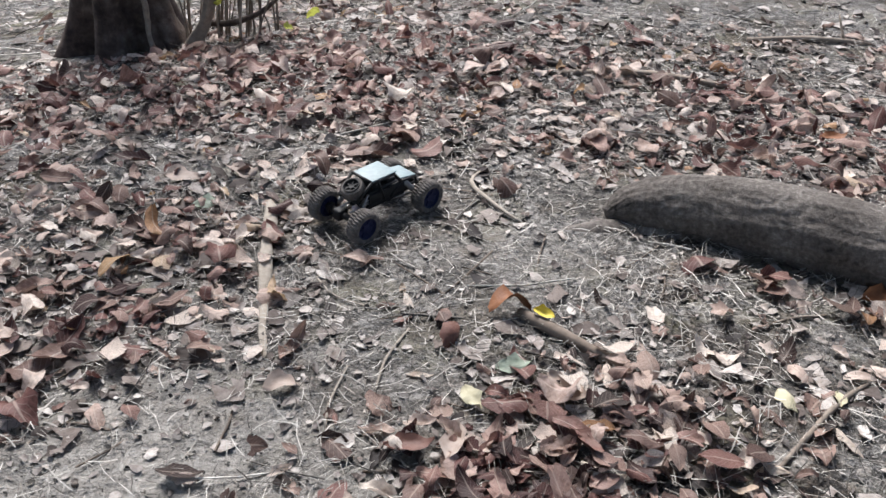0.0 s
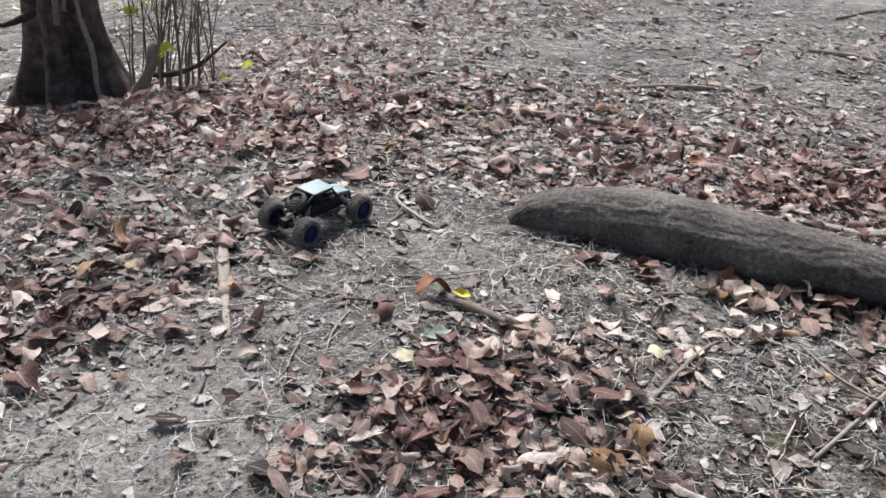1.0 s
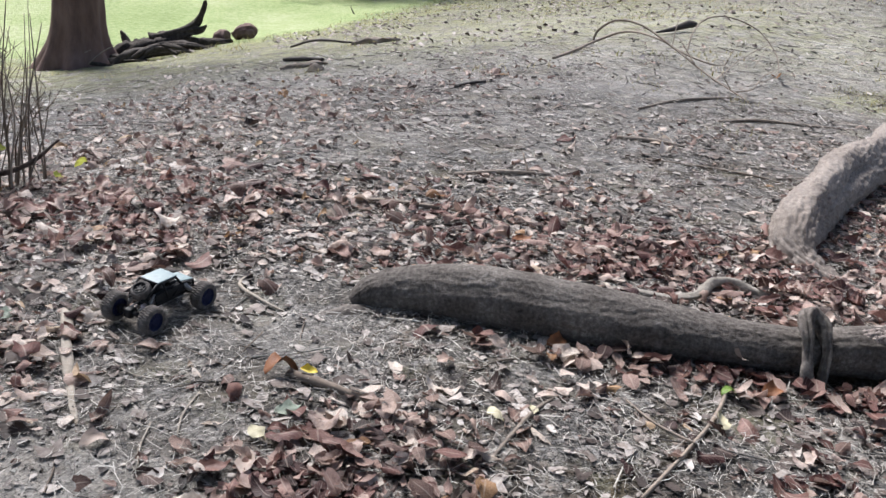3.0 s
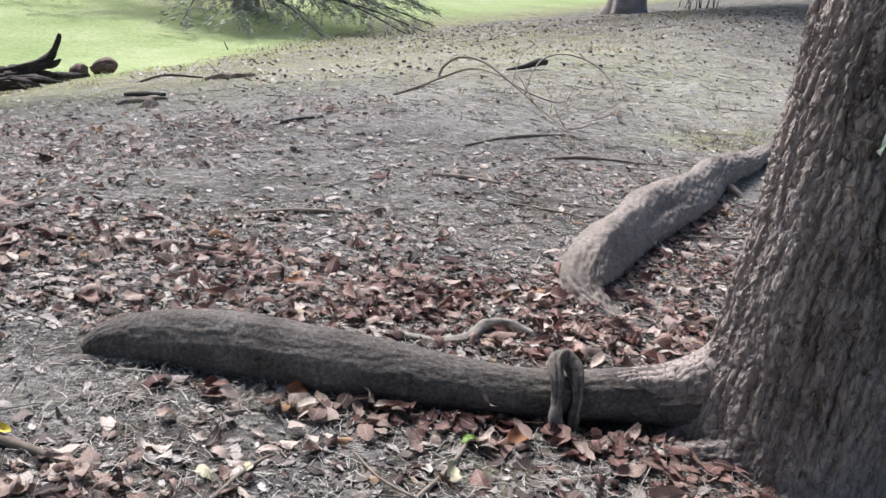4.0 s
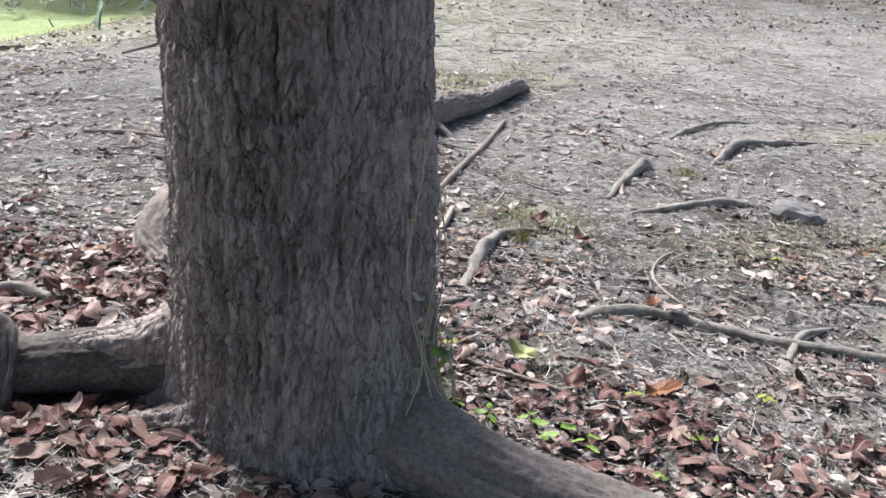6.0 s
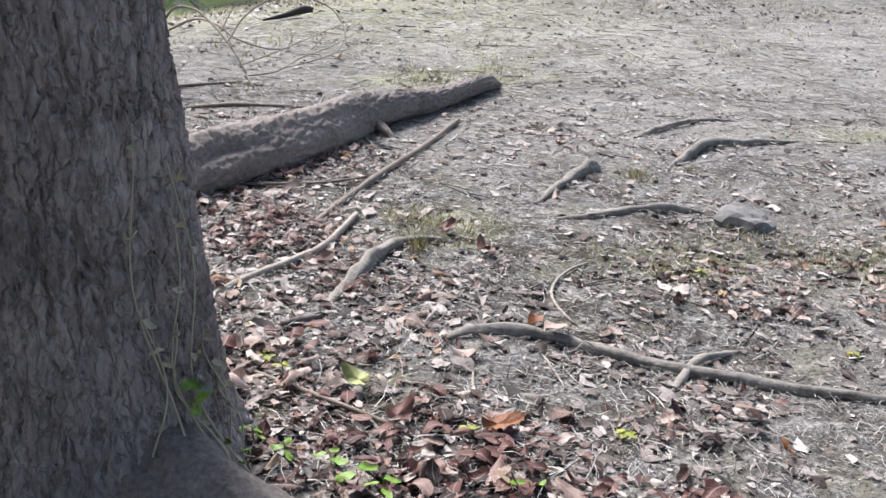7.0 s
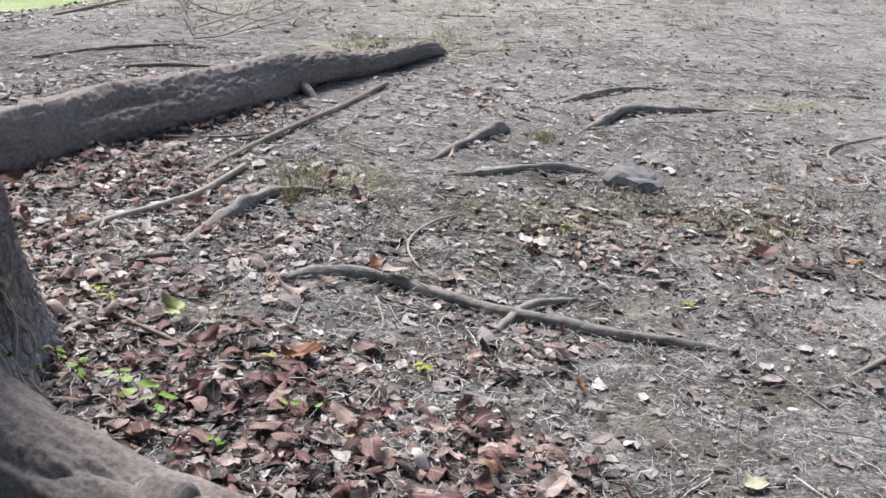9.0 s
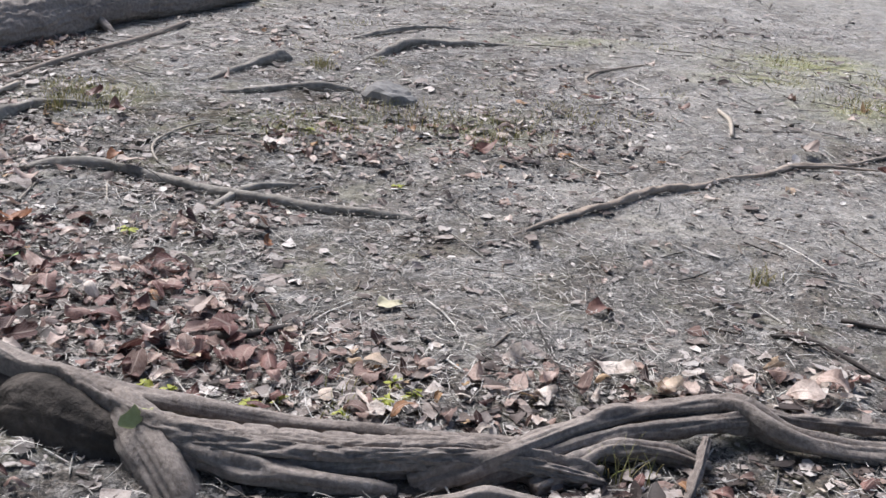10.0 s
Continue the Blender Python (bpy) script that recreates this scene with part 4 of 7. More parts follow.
def crown(parent, centre, radii, count, size, mat, seed, name="crown"):
    """Leaf clumps spread through a lumpy volume, with gaps."""
    r = np.random.default_rng(seed)
    p = r.normal(size=(count * 3, 3))
    p /= np.linalg.norm(p, axis=1)[:, None]
    p *= (r.random(len(p)) ** 0.4)[:, None]
    keep = value_noise(p[:, 0] * 3 + 9, p[:, 1] * 3, p[:, 2] * 3, seed) > 0.42
    p = p[keep][:count] * np.asarray(radii) + np.asarray(centre)
    n = len(p)
    rot = rotations(r.random(n) * 6.28, r.normal(0, 0.6, n), r.random(n) * 6.28)
    s = size * (0.6 + 0.8 * r.random(n))
    v, q = scatter(CRUMB_SHAPES, p, rot, np.stack([s, s, s], -1), r.integers(0, 5, n))
    return part_arrays(name, v, q, mat, parent)


def limbs(parent, start, radius, reach, height, count, seed, mat):
    r = np.random.default_rng(seed)
    for k in range(count):
        a = 2 * math.pi * (k + 0.5 * r.random()) / count
        x, y, z = start
        z0 = z - 0.5 * r.random()
        out = reach * (0.7 + 0.5 * r.random())
        pts = [(x, y, z0, radius), (x + 0.25 * out * math.cos(a), y + 0.25 * out * math.sin(a), z0 + height * 0.3, radius * 0.75),
               (x + 0.6 * out * math.cos(a + 0.2), y + 0.6 * out * math.sin(a + 0.2), z0 + height * 0.6, radius * 0.45), (x + out * math.cos(a + 0.1), y + out * math.sin(a + 0.1), z0 + height * 0.85, radius * 0.12)]
        part_arrays("limb", *tube_arrays(pts, 0.25, 8, 0.1, 0, seed + k), mat, parent)


def build_big_tree():
    tree = thing("tree", (2.645, 1.746, 0.0), "large tree with furrowed grey-brown bark and spreading surface roots", "tree")

    def add(name, va, mat, label=""):
        v = np.asarray(va[0]) - np.array([2.645, 1.746, 0.0])
        return part_arrays(name, v, va[1], mat, tree, label)

    add("trunk", big_trunk(), M_BARK)
    add("root", tube_arrays(ROOT_TOE, 0.012, 16, 0.15, 0.003, 36), M_ROOT)
    add("root", tube_arrays(ROOT_LONG, 0.008, 84, 0.15, 0.0022, 31, plates=0.0045), M_ROOT_LONG, "log-like grey-brown surface root with worn bark")
    add("root_collar", tube_arrays(on_ground([(2.56, 1.765, 0.5, 0.16), (2.44, 1.80, 0.34, 0.13), (2.33, 1.85, 0.2, 0.1), (2.2, 1.9, 0.13, 0.075), (2.05, 1.945, 0.1, 0.055), (1.92, 1.955, 0.07, 0.03)]), 0.008, 72, 0.22, 0.004, 39, plates=0.008, strands=4, depth=0.012), M_BARK, "scaly bark running from the trunk onto the long root")
    add("root", tube_arrays(on_ground([(2.52, 1.60, 0.07, 0.09), (2.38, 1.645, 0.03, 0.075), (2.26, 1.69, 0.0, 0.055), (2.14, 1.72, -0.01, 0.035), (2.04, 1.73, -0.04, 0.02)]), 0.008, 48, 0.45, 0.008, 38, strands=4, depth=0.015, plates=0.008), M_BARK, "low lobe of root at the trunk foot")
    add("root", tube_arrays(ROOT_BACK, 0.0095, 84, 0.24, 0.006, 41, plates=0.015, lump=0.24), M_ROOT_BACK, "thick scaly surface root rising out of the soil")
    add("root", tube_arrays(on_ground([(3.93, 4.66, 0.06, 0.04), (3.99, 4.55, 0.05, 0.032), (4.04, 4.46, 0.02, 0.022), (4.09, 4.40, -0.02, 0.012)]), 0.01, 16, 0.3, 0.003, 45), M_ROOT_FRONT, "short side root")
    add("root", tube_arrays(ROOT_FRONT, 0.009, 96, 0.16, 0.008, 51, plates=0.008, strands=4, depth=0.022, hollow=(0.88, 1.06, 2.0)), M_ROOT_FRONT, "smooth grey buttress root running down into the soil")
    add("root", tube_arrays(on_ground([(3.32, 0.89, 0.08, 0.085), (3.28, 0.80, 0.06, 0.07), (3.262, 0.70, 0.03, 0.054), (3.25, 0.60, -0.005, 0.044), (3.23, 0.5, -0.05, 0.022)]), 0.01, 36, 0.25, 0.004, 66), M_ROOT_FRONT, "short buttress foot of the root")
    # added dark core: the shade of the undercut, put in as colour
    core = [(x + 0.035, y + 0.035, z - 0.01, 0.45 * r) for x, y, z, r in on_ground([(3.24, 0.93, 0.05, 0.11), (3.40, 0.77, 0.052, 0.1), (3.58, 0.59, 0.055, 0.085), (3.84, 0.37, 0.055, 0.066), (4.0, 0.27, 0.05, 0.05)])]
    add("hollow_shade_core", tube_arrays(core, 0.012, 28, 0.3, 0.006, 67), M_STICK_DARK, "dark filler that stands for the shade inside the undercut root")
    add("root", tube_arrays(ROOT_RIDGE, 0.010, 40, 0.25, 0.003, 61, strands=2, depth=0.006), M_ROOT_FRONT)
    add("root", tube_arrays(ROOT_FORK, 0.010, 32, 0.35, 0.004, 71, strands=2, depth=0.007), M_ROOT_FRONT)
    add("root", tube_arrays(ROOT_FLANK, 0.010, 64, 0.4, 0.005, 73, plates=0.005, strands=3, depth=0.008), M_ROOT_FRONT, "worn flank of the buttress root")
    # near-black colour here paints the shade on the face turned from the sun
    add("root", tube_arrays(ROOT_WALL, 0.010, 48, 0.45, 0.004, 75, plates=0.004), M_DEAD, "root face below the buttress root, coloured dark as if in shade")
    for k, pts in enumerate(NET):
        add("root", tube_arrays([(x, y, z + 0.004, r * 0.8) for x, y, z, r in pts], 0.008, 36, 0.55, 0.005, 81 + k, strands=3, depth=0.009), M_ROOT_FRONT, "knotty exposed root strand")
    knot = bmesh.new()
    bmesh.ops.create_icosphere(knot, subdivisions=3, radius=1.0)
    for v in knot.verts:
        f = 1 + 0.15 * noise.noise(v.co * 2.2)
        v.co = Vector((v.co.x * 0.05 * f - 0.165, v.co.y * 0.032 * f - 0.425, v.co.z * 0.055 * f + 1.235))
    part("knot", knot, M_BARK, tree, "healed round knot on the trunk")
    add("root", tube_arrays([(x, y, z, r * 1.1) for x, y, z, r in CLAMP], 0.006, 28, 0.5, 0.012, 95, strands=3, depth=0.008), M_ROOT, "looped root stub clasping the long root")
    limbs(tree, (-0.3, -0.3, 6.6), 0.13, 4.5, 3.2, 7, 101, M_BARK)
    # crown out of view, shifted left and back so sky light reaches the right
    crown(tree, (-2.4, -3.6, 7.6), (5.6, 4.8, 2.4), 4600, 0.38, M_CROWN, 111)
    # extra unseen leaf bank, added to block low sky light from behind the camera
    crown(tree, (-6.0, -9.0, 4.6), (6.0, 2.6, 3.6), 1400, 0.45, M_CROWN, 112)


build_big_tree()


# ---- the other trees ----
def trunk_tube(pts, flutes, seed, sides=64, step=0.05, depth=0.12):
    """A round trunk with root flutes at its foot."""
    v, q = tube_arrays(pts, step, sides, 0.05, 0.006, seed)
    foot = pts[0][2]
    c = smooth_curve(pts, step)
    ring = v[: len(c) * sides].reshape(len(c), sides, 3)
    for k in range(len(c)):
        d = ring[k] - c[k, :3]
        a = np.arctan2(d[:, 1], d[:, 0])
        h = c[k, 2] - foot
        f = 1 + depth * np.cos(a * flutes + seed) * (0.35 + math.exp(-h / 0.5)) + 0.45 * math.exp(-h / 0.22) * (0.7 + 0.5 * np.cos(a * flutes + seed))
        ring[k] = c[k, :3] + d * np.stack([f, f, np.ones_like(f)], -1)
    v[: len(c) * sides] = ring.reshape(-1, 3)
    return v, q


def build_left_tree():
    x, y = -1.41, 3.95
    g = gz(x, y)
    tree = thing("tree", (x, y, g), "smooth grey-brown tree with thin hanging aerial roots", "tree")
    part_arrays("trunk", *trunk_tube([(-0.01, 0, -0.1, 0.2), (-0.02, 0, 0.06, 0.172), (-0.035, 0, 0.25, 0.15), (-0.055, 0, 0.55, 0.135), (-0.1, 0.02, 1.2, 0.132), (-0.1, 0.1, 2.6, 0.15), (-0.1, 0.2, 4.6, 0.13), (-0.1, 0.2, 7.0, 0.09)], 5, 2, 84, 0.025, 0.26), M_BARK_SMOOTH, tree)
    for k, pts in enumerate([[(0.0, -0.215, 0.40, 0.012), (-0.005, -0.2, 0.5, 0.010), (-0.045, -0.18, 0.62, 0.009), (-0.05, -0.17, 0.8, 0.010), (-0.1, -0.165, 1.4, 0.010)], [(0.03, -0.2, 0.46, 0.010), (0.035, -0.19, 0.56, 0.009), (0.0, -0.175, 0.66, 0.009), (-0.01, -0.165, 0.85, 0.009), (-0.06, -0.16, 1.4, 0.009)], [(0.17, -0.19, 0.0, 0.011), (0.13, -0.17, 0.12, 0.010), (0.115, -0.15, 0.27, 0.011), (0.07, -0.13, 0.42, 0.01), (0.05, -0.12, 0.6, 0.008)], [(0.27, -0.12, -0.02, 0.05), (0.19, -0.09, 0.1, 0.05), (0.13, -0.06, 0.24, 0.05), (0.07, -0.03, 0.45, 0.045), (0.02, 0.0, 0.8, 0.03)]]):
        part_arrays("aerial_root", *tube_arrays(pts, 0.015, 18, 0.35, 0.003, 120 + k), M_BARK_SMOOTH if k == 3 else M_STICK, tree)
    for k, pts in enumerate([[(-0.2, -0.1, 0.5, 0.02), (-0.3, -0.1, 0.62, 0.018), (-0.42, -0.05, 0.9, 0.014), (-0.5, 0, 1.3, 0.01)], [(-0.3, -0.12, 0.35, 0.012), (-0.42, -0.15, 0.5, 0.01), (-0.6, -0.1, 0.62, 0.006)]]):
        part_arrays("side_branch", *tube_arrays([(-0.1, -0.05, 0.42, 0.022)] + pts, 0.04, 8, 0.15, 0, 130 + k), M_STICK_DARK, tree)
    limbs(tree, (-0.1, 0.2, 6.6), 0.08, 2.0, 2.2, 5, 133, M_BARK_SMOOTH)
    crown(tree, (-0.1, 0.2, 8.6), (2.3, 2.2, 1.5), 1000, 0.3, M_CROWN, 134)

    # the shoots at its foot
    sx, sy = -1.06, 3.90
    sg = gz(sx, sy)
    shoots = thing("shrub", (sx, sy, sg), "clump of bare upright brown shoots beside a tree foot", "shrub")
    r = np.random.default_rng(140)
    for k in range(34):
        bx, by = r.uniform(-0.12, 0.26), r.uniform(-0.08, 0.12)
        lx, ly, h = r.uniform(-0.06, 0.14), r.uniform(-0.08, 0.1), r.uniform(0.3, 0.9)
        rad = r.uniform(0.0026, 0.0052)
        bend = r.uniform(-0.035, 0.035)
        part_arrays("stem", *tube_arrays([(bx, by, -0.06, rad * 1.3), (bx + 0.2 * lx, by, 0.2 * h, rad), (bx + 0.55 * lx + bend, by + 0.4 * ly, 0.55 * h, rad * 0.8), (bx + lx, by + ly, h, rad * 0.35)], 0.05, 6, 0.1, 0, 150 + k), M_STICK if k % 2 else M_TWIG, shoots)
        for e in range(2):
            t = r.uniform(0.35, 0.8)
            part_arrays("twig", *tube_arrays([(bx + t * lx, by + t * ly * 0.6, t * h, rad * 0.5), (bx + t * lx + r.uniform(-0.06, 0.06), by + t * ly * 0.6 + r.uniform(-0.05, 0.05), t * h + 0.06, rad * 0.4), (bx + t * lx + r.uniform(-0.1, 0.1), by + t * ly, t * h + 0.16, rad * 0.2)], 0.03, 5), M_TWIG, shoots)
    part_arrays("stub", *tube_arrays([(-0.09, -0.09, -0.06, 0.045), (-0.05, -0.08, 0.03, 0.03), (-0.01, -0.07, 0.1, 0.024), (0.02, -0.075, 0.17, 0.026), (0.025, -0.07, 0.225, 0.024), (0.035, -0.07, 0.25, 0.01)], 0.012, 20, 0.4, 0.006, 171), M_STICK, shoots, "broken grey-brown stub")
    part_arrays("stub", *tube_arrays([(0.0, 0.0, 0.08, 0.014), (0.1, -0.03, 0.10, 0.013), (0.22, -0.05, 0.16, 0.010), (0.34, -0.04, 0.27, 0.005)], 0.02, 10, 0.25, 0, 172), M_BARK_SMOOTH, shoots)
    for k, (lx, ly, lz) in enumerate([(-0.07, -0.02, 0.36), (-0.03, 0.02, 0.38), (0.06, -0.08, 0.18), (0.08, -0.08, 0.2), (0.33, -0.07, 0.1), (0.42, -0.02, 0.14)]):
        v, q = scatter(LEAF_SHAPES, np.array([[lx, ly, lz]]), rotations(np.array([k * 1.1]), np.array([0.8]), np.array([k * 2.0])), np.full((1, 3), 0.085), np.array([k % 10]))
        part_arrays("leaf", v, q, M_SPROUT, shoots, "yellow-green leaf")


def build_red_tree():
    x, y = -1.66, 11.6
    g = gz(x, y)
    tree = thing("tree", (x, y, g), "red-brown fluted tree trunk at the edge of the lawn", "tree")
    part_arrays("trunk", *trunk_tube([(-0.06, 0, -0.2, 0.46), (-0.07, 0, 0.1, 0.38), (-0.07, 0, 0.35, 0.31), (-0.06, 0, 0.9, 0.28), (0.0, 0, 2.5, 0.26), (0.1, 0, 5, 0.22)], 7, 5, 84, 0.06, 0.13), M_BARK_RED, tree)
    limbs(tree, (0.1, 0, 4.8), 0.13, 3.4, 2.6, 6, 181, M_BARK_RED)
    crown(tree, (0.2, -0.3, 6.8), (3.6, 3.6, 2.4), 260, 0.3, M_CROWN, 182)
    # dead wood beside it
    sx, sy = -0.72, 12.28
    sg = gz(sx, sy)
    dead = thing("dead_stump", (sx, sy, sg), "weathered dark uprooted stump with one raised horn", "stump")

    def h(a, b):
        return gz(sx + a, sy + b) - sg

    part_arrays("log", *tube_arrays([(-0.8, -0.45, h(-0.8, -0.45) + 0.02, 0.05), (-0.5, -0.25, h(-0.5, -0.25) + 0.07, 0.1), (-0.2, -0.05, h(-0.2, -0.05) + 0.1, 0.13), (0.05, 0.08, h(0.05, 0.08) + 0.11, 0.12), (0.3, 0.2, h(0.3, 0.2) + 0.05, 0.08), (0.75, 0.3, h(0.75, 0.3), 0.03)], 0.025, 40, 0.7, 0.03, 191, plates=0.03, strands=5, depth=0.05), M_DEAD, dead)
    part_arrays("horn", *tube_arrays([(-0.25, 0.0, 0.12, 0.09), (-0.02, 0.06, 0.2, 0.085), (0.16, 0.1, 0.27, 0.065), (0.28, 0.13, 0.36, 0.045), (0.34, 0.14, 0.46, 0.035), (0.38, 0.15, 0.57, 0.026), (0.4, 0.15, 0.66, 0.008)], 0.02, 28, 0.6, 0.02, 192, strands=4, depth=0.03), M_DEAD, dead, "raised splintered horn")
    part_arrays("horn", *tube_arrays([(0.0, 0.05, 0.2, 0.07), (0.2, 0.08, 0.27, 0.06), (0.34, 0.1, 0.3, 0.035), (0.42, 0.1, 0.36, 0.008)], 0.02, 24, 0.6, 0.02, 194, strands=4, depth=0.025), M_DEAD, dead, "shorter splintered horn")
    part_arrays("horn", *tube_arrays([(-0.5, -0.15, 0.08, 0.06), (-0.56, -0.12, 0.2, 0.035), (-0.6, -0.12, 0.27, 0.01)], 0.02, 16, 0.5, 0.01, 193), M_DEAD, dead)
    r = np.random.default_rng(190)
    for k in range(15):
        a, b = r.uniform(-1.5, 0.1), r.uniform(-0.95, -0.1)
        w, ln = r.uniform(-0.5, 0.7), r.uniform(0.35, 0.9)
        c, d = a + ln * math.cos(w), b + ln * math.sin(w)
        lift, rad = r.uniform(0.03, 0.14), r.uniform(0.02, 0.05)
        part_arrays("root", *tube_arrays([(a, b, h(a, b) - 0.01, rad * 0.7), ((2 * a + c) / 3, (2 * b + d) / 3 + r.normal(0, 0.05), h((2 * a + c) / 3, (2 * b + d) / 3) + lift, rad), ((a + 2 * c) / 3, (b + 2 * d) / 3 + r.normal(0, 0.05), h((a + 2 * c) / 3, (b + 2 * d) / 3) + lift * 0.8, rad * 0.8), (c, d, h(c, d) - 0.02, rad * 0.3)], 0.03, 14, 0.45, 0.008, 1900 + k), M_DEAD, dead)
    for k in range(12):
        a, b = r.uniform(-1.6, -0.5), r.uniform(-1.0, -0.3)
        w, ln = r.uniform(-0.3, 1.2), r.uniform(0.2, 0.5)
        part_arrays("twig", *tube_arrays([(a, b, h(a, b), 0.009), (a + 0.5 * ln * math.cos(w), b, h(a, b) + 0.5 * ln * abs(math.sin(w)) + 0.03, 0.007), (a + ln * math.cos(w), b, h(a, b) + ln * abs(math.sin(w)), 0.003)], 0.04, 6, 0.1, 0, 1930 + k), M_STICK_PALE if k % 2 else M_STICK, dead)
    for k, (a, b, c, d) in enumerate([(-0.9, -0.7, 0.3, -0.45), (-1.0, -0.95, -0.2, -0.8), (-0.5, -0.5, 0.55, -0.15), (-1.35, -0.9, -0.6, -1.05)]):
        part_arrays("root", *tube_arrays([(a, b, h(a, b) - 0.01, 0.035), ((a + c) / 2, (b + d) / 2 + 0.05, h((a + c) / 2, (b + d) / 2) + 0.03, 0.035), (c, d, h(c, d), 0.015)], 0.04, 12, 0.25, 0, 195 + k), M_DEAD, dead)
    for k, (mx, my, s) in enumerate([(-0.12, 12.78, 0.09), (0.19, 13.1, 0.09)]):
        lump = thing("wood_lump", (mx, my, gz(mx, my)), "dark rounded lump of rotten wood on the soil", "rotten wood", "lumps of rotten wood")
        if k == 0:
            part_arrays("cap", *tube_arrays([(0, 0, -0.03, 0.06), (0, 0, 0.05, s), (0.01, 0, 0.13, s), (0.01, 0, 0.18, 0.045)], 0.012, 36, 0.5, 0.03, 201, plates=0.02), M_BARK_RED, lump)
        else:
            part_arrays("cap", *tube_arrays([(-0.13, 0, 0.0, 0.05), (-0.07, 0, 0.07, s), (0.05, 0.02, 0.085, s), (0.12, 0.02, 0.04, 0.05)], 0.012, 36, 0.5, 0.03, 202, plates=0.02), M_BARK_RED, lump)


def build_far_tree():
    x, y = 12.0, 22.2
    g = gz(x, y)
    tree = thing("tree", (x, y, g), "distant grey-brown tree trunk on bare soil", "tree")
    part_arrays("trunk", *trunk_tube([(0, 0, -0.2, 0.46), (0, 0, 0.3, 0.42), (0, 0, 1.5, 0.38), (0.1, 0, 5, 0.3)], 6, 3, 60, 0.08), M_BARK, tree)
    limbs(tree, (0.1, 0, 4.8), 0.13, 3.4, 2.6, 6, 211, M_BARK)
    crown(tree, (0.1, 0, 7.0), (4.4, 4.4, 2.0), 3200, 0.36, M_CROWN, 212)
    sh = thing("shrub", (13.6, 21.8, gz(13.6, 21.8)), "sparse dry shoots beside a distant trunk", "shrub")
    r = np.random.default_rng(213)
    for k in range(14):
        a, b = r.uniform(-0.5, 0.5), r.uniform(-0.4, 0.4)
        part_arrays("stem", *tube_arrays([(a, b, -0.05, 0.014), (a + r.uniform(-0.1, 0.1), b, 0.4, 0.011), (a + r.uniform(-0.2, 0.2), b + r.uniform(-0.1, 0.1), r.uniform(0.7, 1.2), 0.005)], 0.1, 5), M_TWIG, sh)


def build_conifer():
    x, y = 2.9, 22.8
    g = gz(x, y)
    tree = thing("conifer", (x, y, g), "conifer with drooping grey-green boughs sweeping down over the lawn", "conifer tree")
    part_arrays("trunk", *trunk_tube([(0, 0, -0.2, 0.3), (0, 0, 0.3, 0.26), (0, 0, 3, 0.2), (0, 0, 7, 0.08)], 5, 7, 40, 0.15, 0.05), M_BARK, tree)
    r = np.random.default_rng(221)
    for k in range(48):
        a = 2 * math.pi * (k * 0.381966 % 1.0)
        if k % 3 == 0 and math.sin(a) > 0:
            a = -a
        z0 = 0.35 + 5.4 * (k / 48) ** 2.0
        reach = 4.9 * (1.02 - z0 / 7.0) * r.uniform(0.8, 1.12)
        drop = min(z0, 2.6) * r.uniform(0.8, 1.0)

        def at(t):
            return np.array([reach * t * math.cos(a + 0.15 * t), reach * t * math.sin(a + 0.15 * t), z0 + 0.35 * math.sin(t * 2.6) - drop * 0.86 * t ** 1.7])

        bough = part_arrays("bough", *tube_arrays([(*at(t), 0.045 * (1 - t) + 0.007) for t in (0, 0.3, 0.65, 1.0)], 0.2, 6, 0.1, 0, 230 + k), M_STICK_DARK, tree)
        twigs, sprays = [], []
        for e in range(14):
            t0 = 0.25 + 0.75 * e / 14
            side = 1 if e % 2 else -1
            b = a + side * r.uniform(0.5, 1.0)
            ln = 1.15 * (1.15 - t0) * r.uniform(0.7, 1.2) + 0.15
            p0 = at(t0)
            rows = [(*(p0 + np.array([ln * f * math.cos(b), ln * f * math.sin(b), -0.42 * ln * f ** 1.6])), 0.008 * (1 - 0.7 * f)) for f in (0, 0.5, 1.0)]
            twigs.append(tube_arrays(rows, 0.25, 4))
            n = 64
            f = 0.1 + 0.9 * r.random(n)
            p = p0 + np.stack([ln * f * math.cos(b), ln * f * math.sin(b), -0.42 * ln * f ** 1.6], -1) + r.normal(0, 0.035, (n, 3)) + np.array([0, 0, -0.02])
            s = r.uniform(0.05, 0.13, n)
            rot = rotations(b + r.choice([-0.7, 0.7], n) + r.normal(0, 0.3, n), r.normal(0.45, 0.3, n), np.full(n, b + 1.57))
            sprays.append(scatter(CRUMB_SHAPES, p, rot, np.stack([s, s * 0.2, s * 0.5], -1), r.integers(0, 5, n)))
        tagged(part_arrays("branchlet", *join_arrays(twigs), M_STICK, bough), "thin drooping side shoots", kind="stuff")
        tagged(part_arrays("needles", *join_arrays(sprays), M_NEEDLE, bough), "grey-green drooping needles", kind="stuff")


build_left_tree()
build_red_tree()
build_far_tree()
build_conifer()


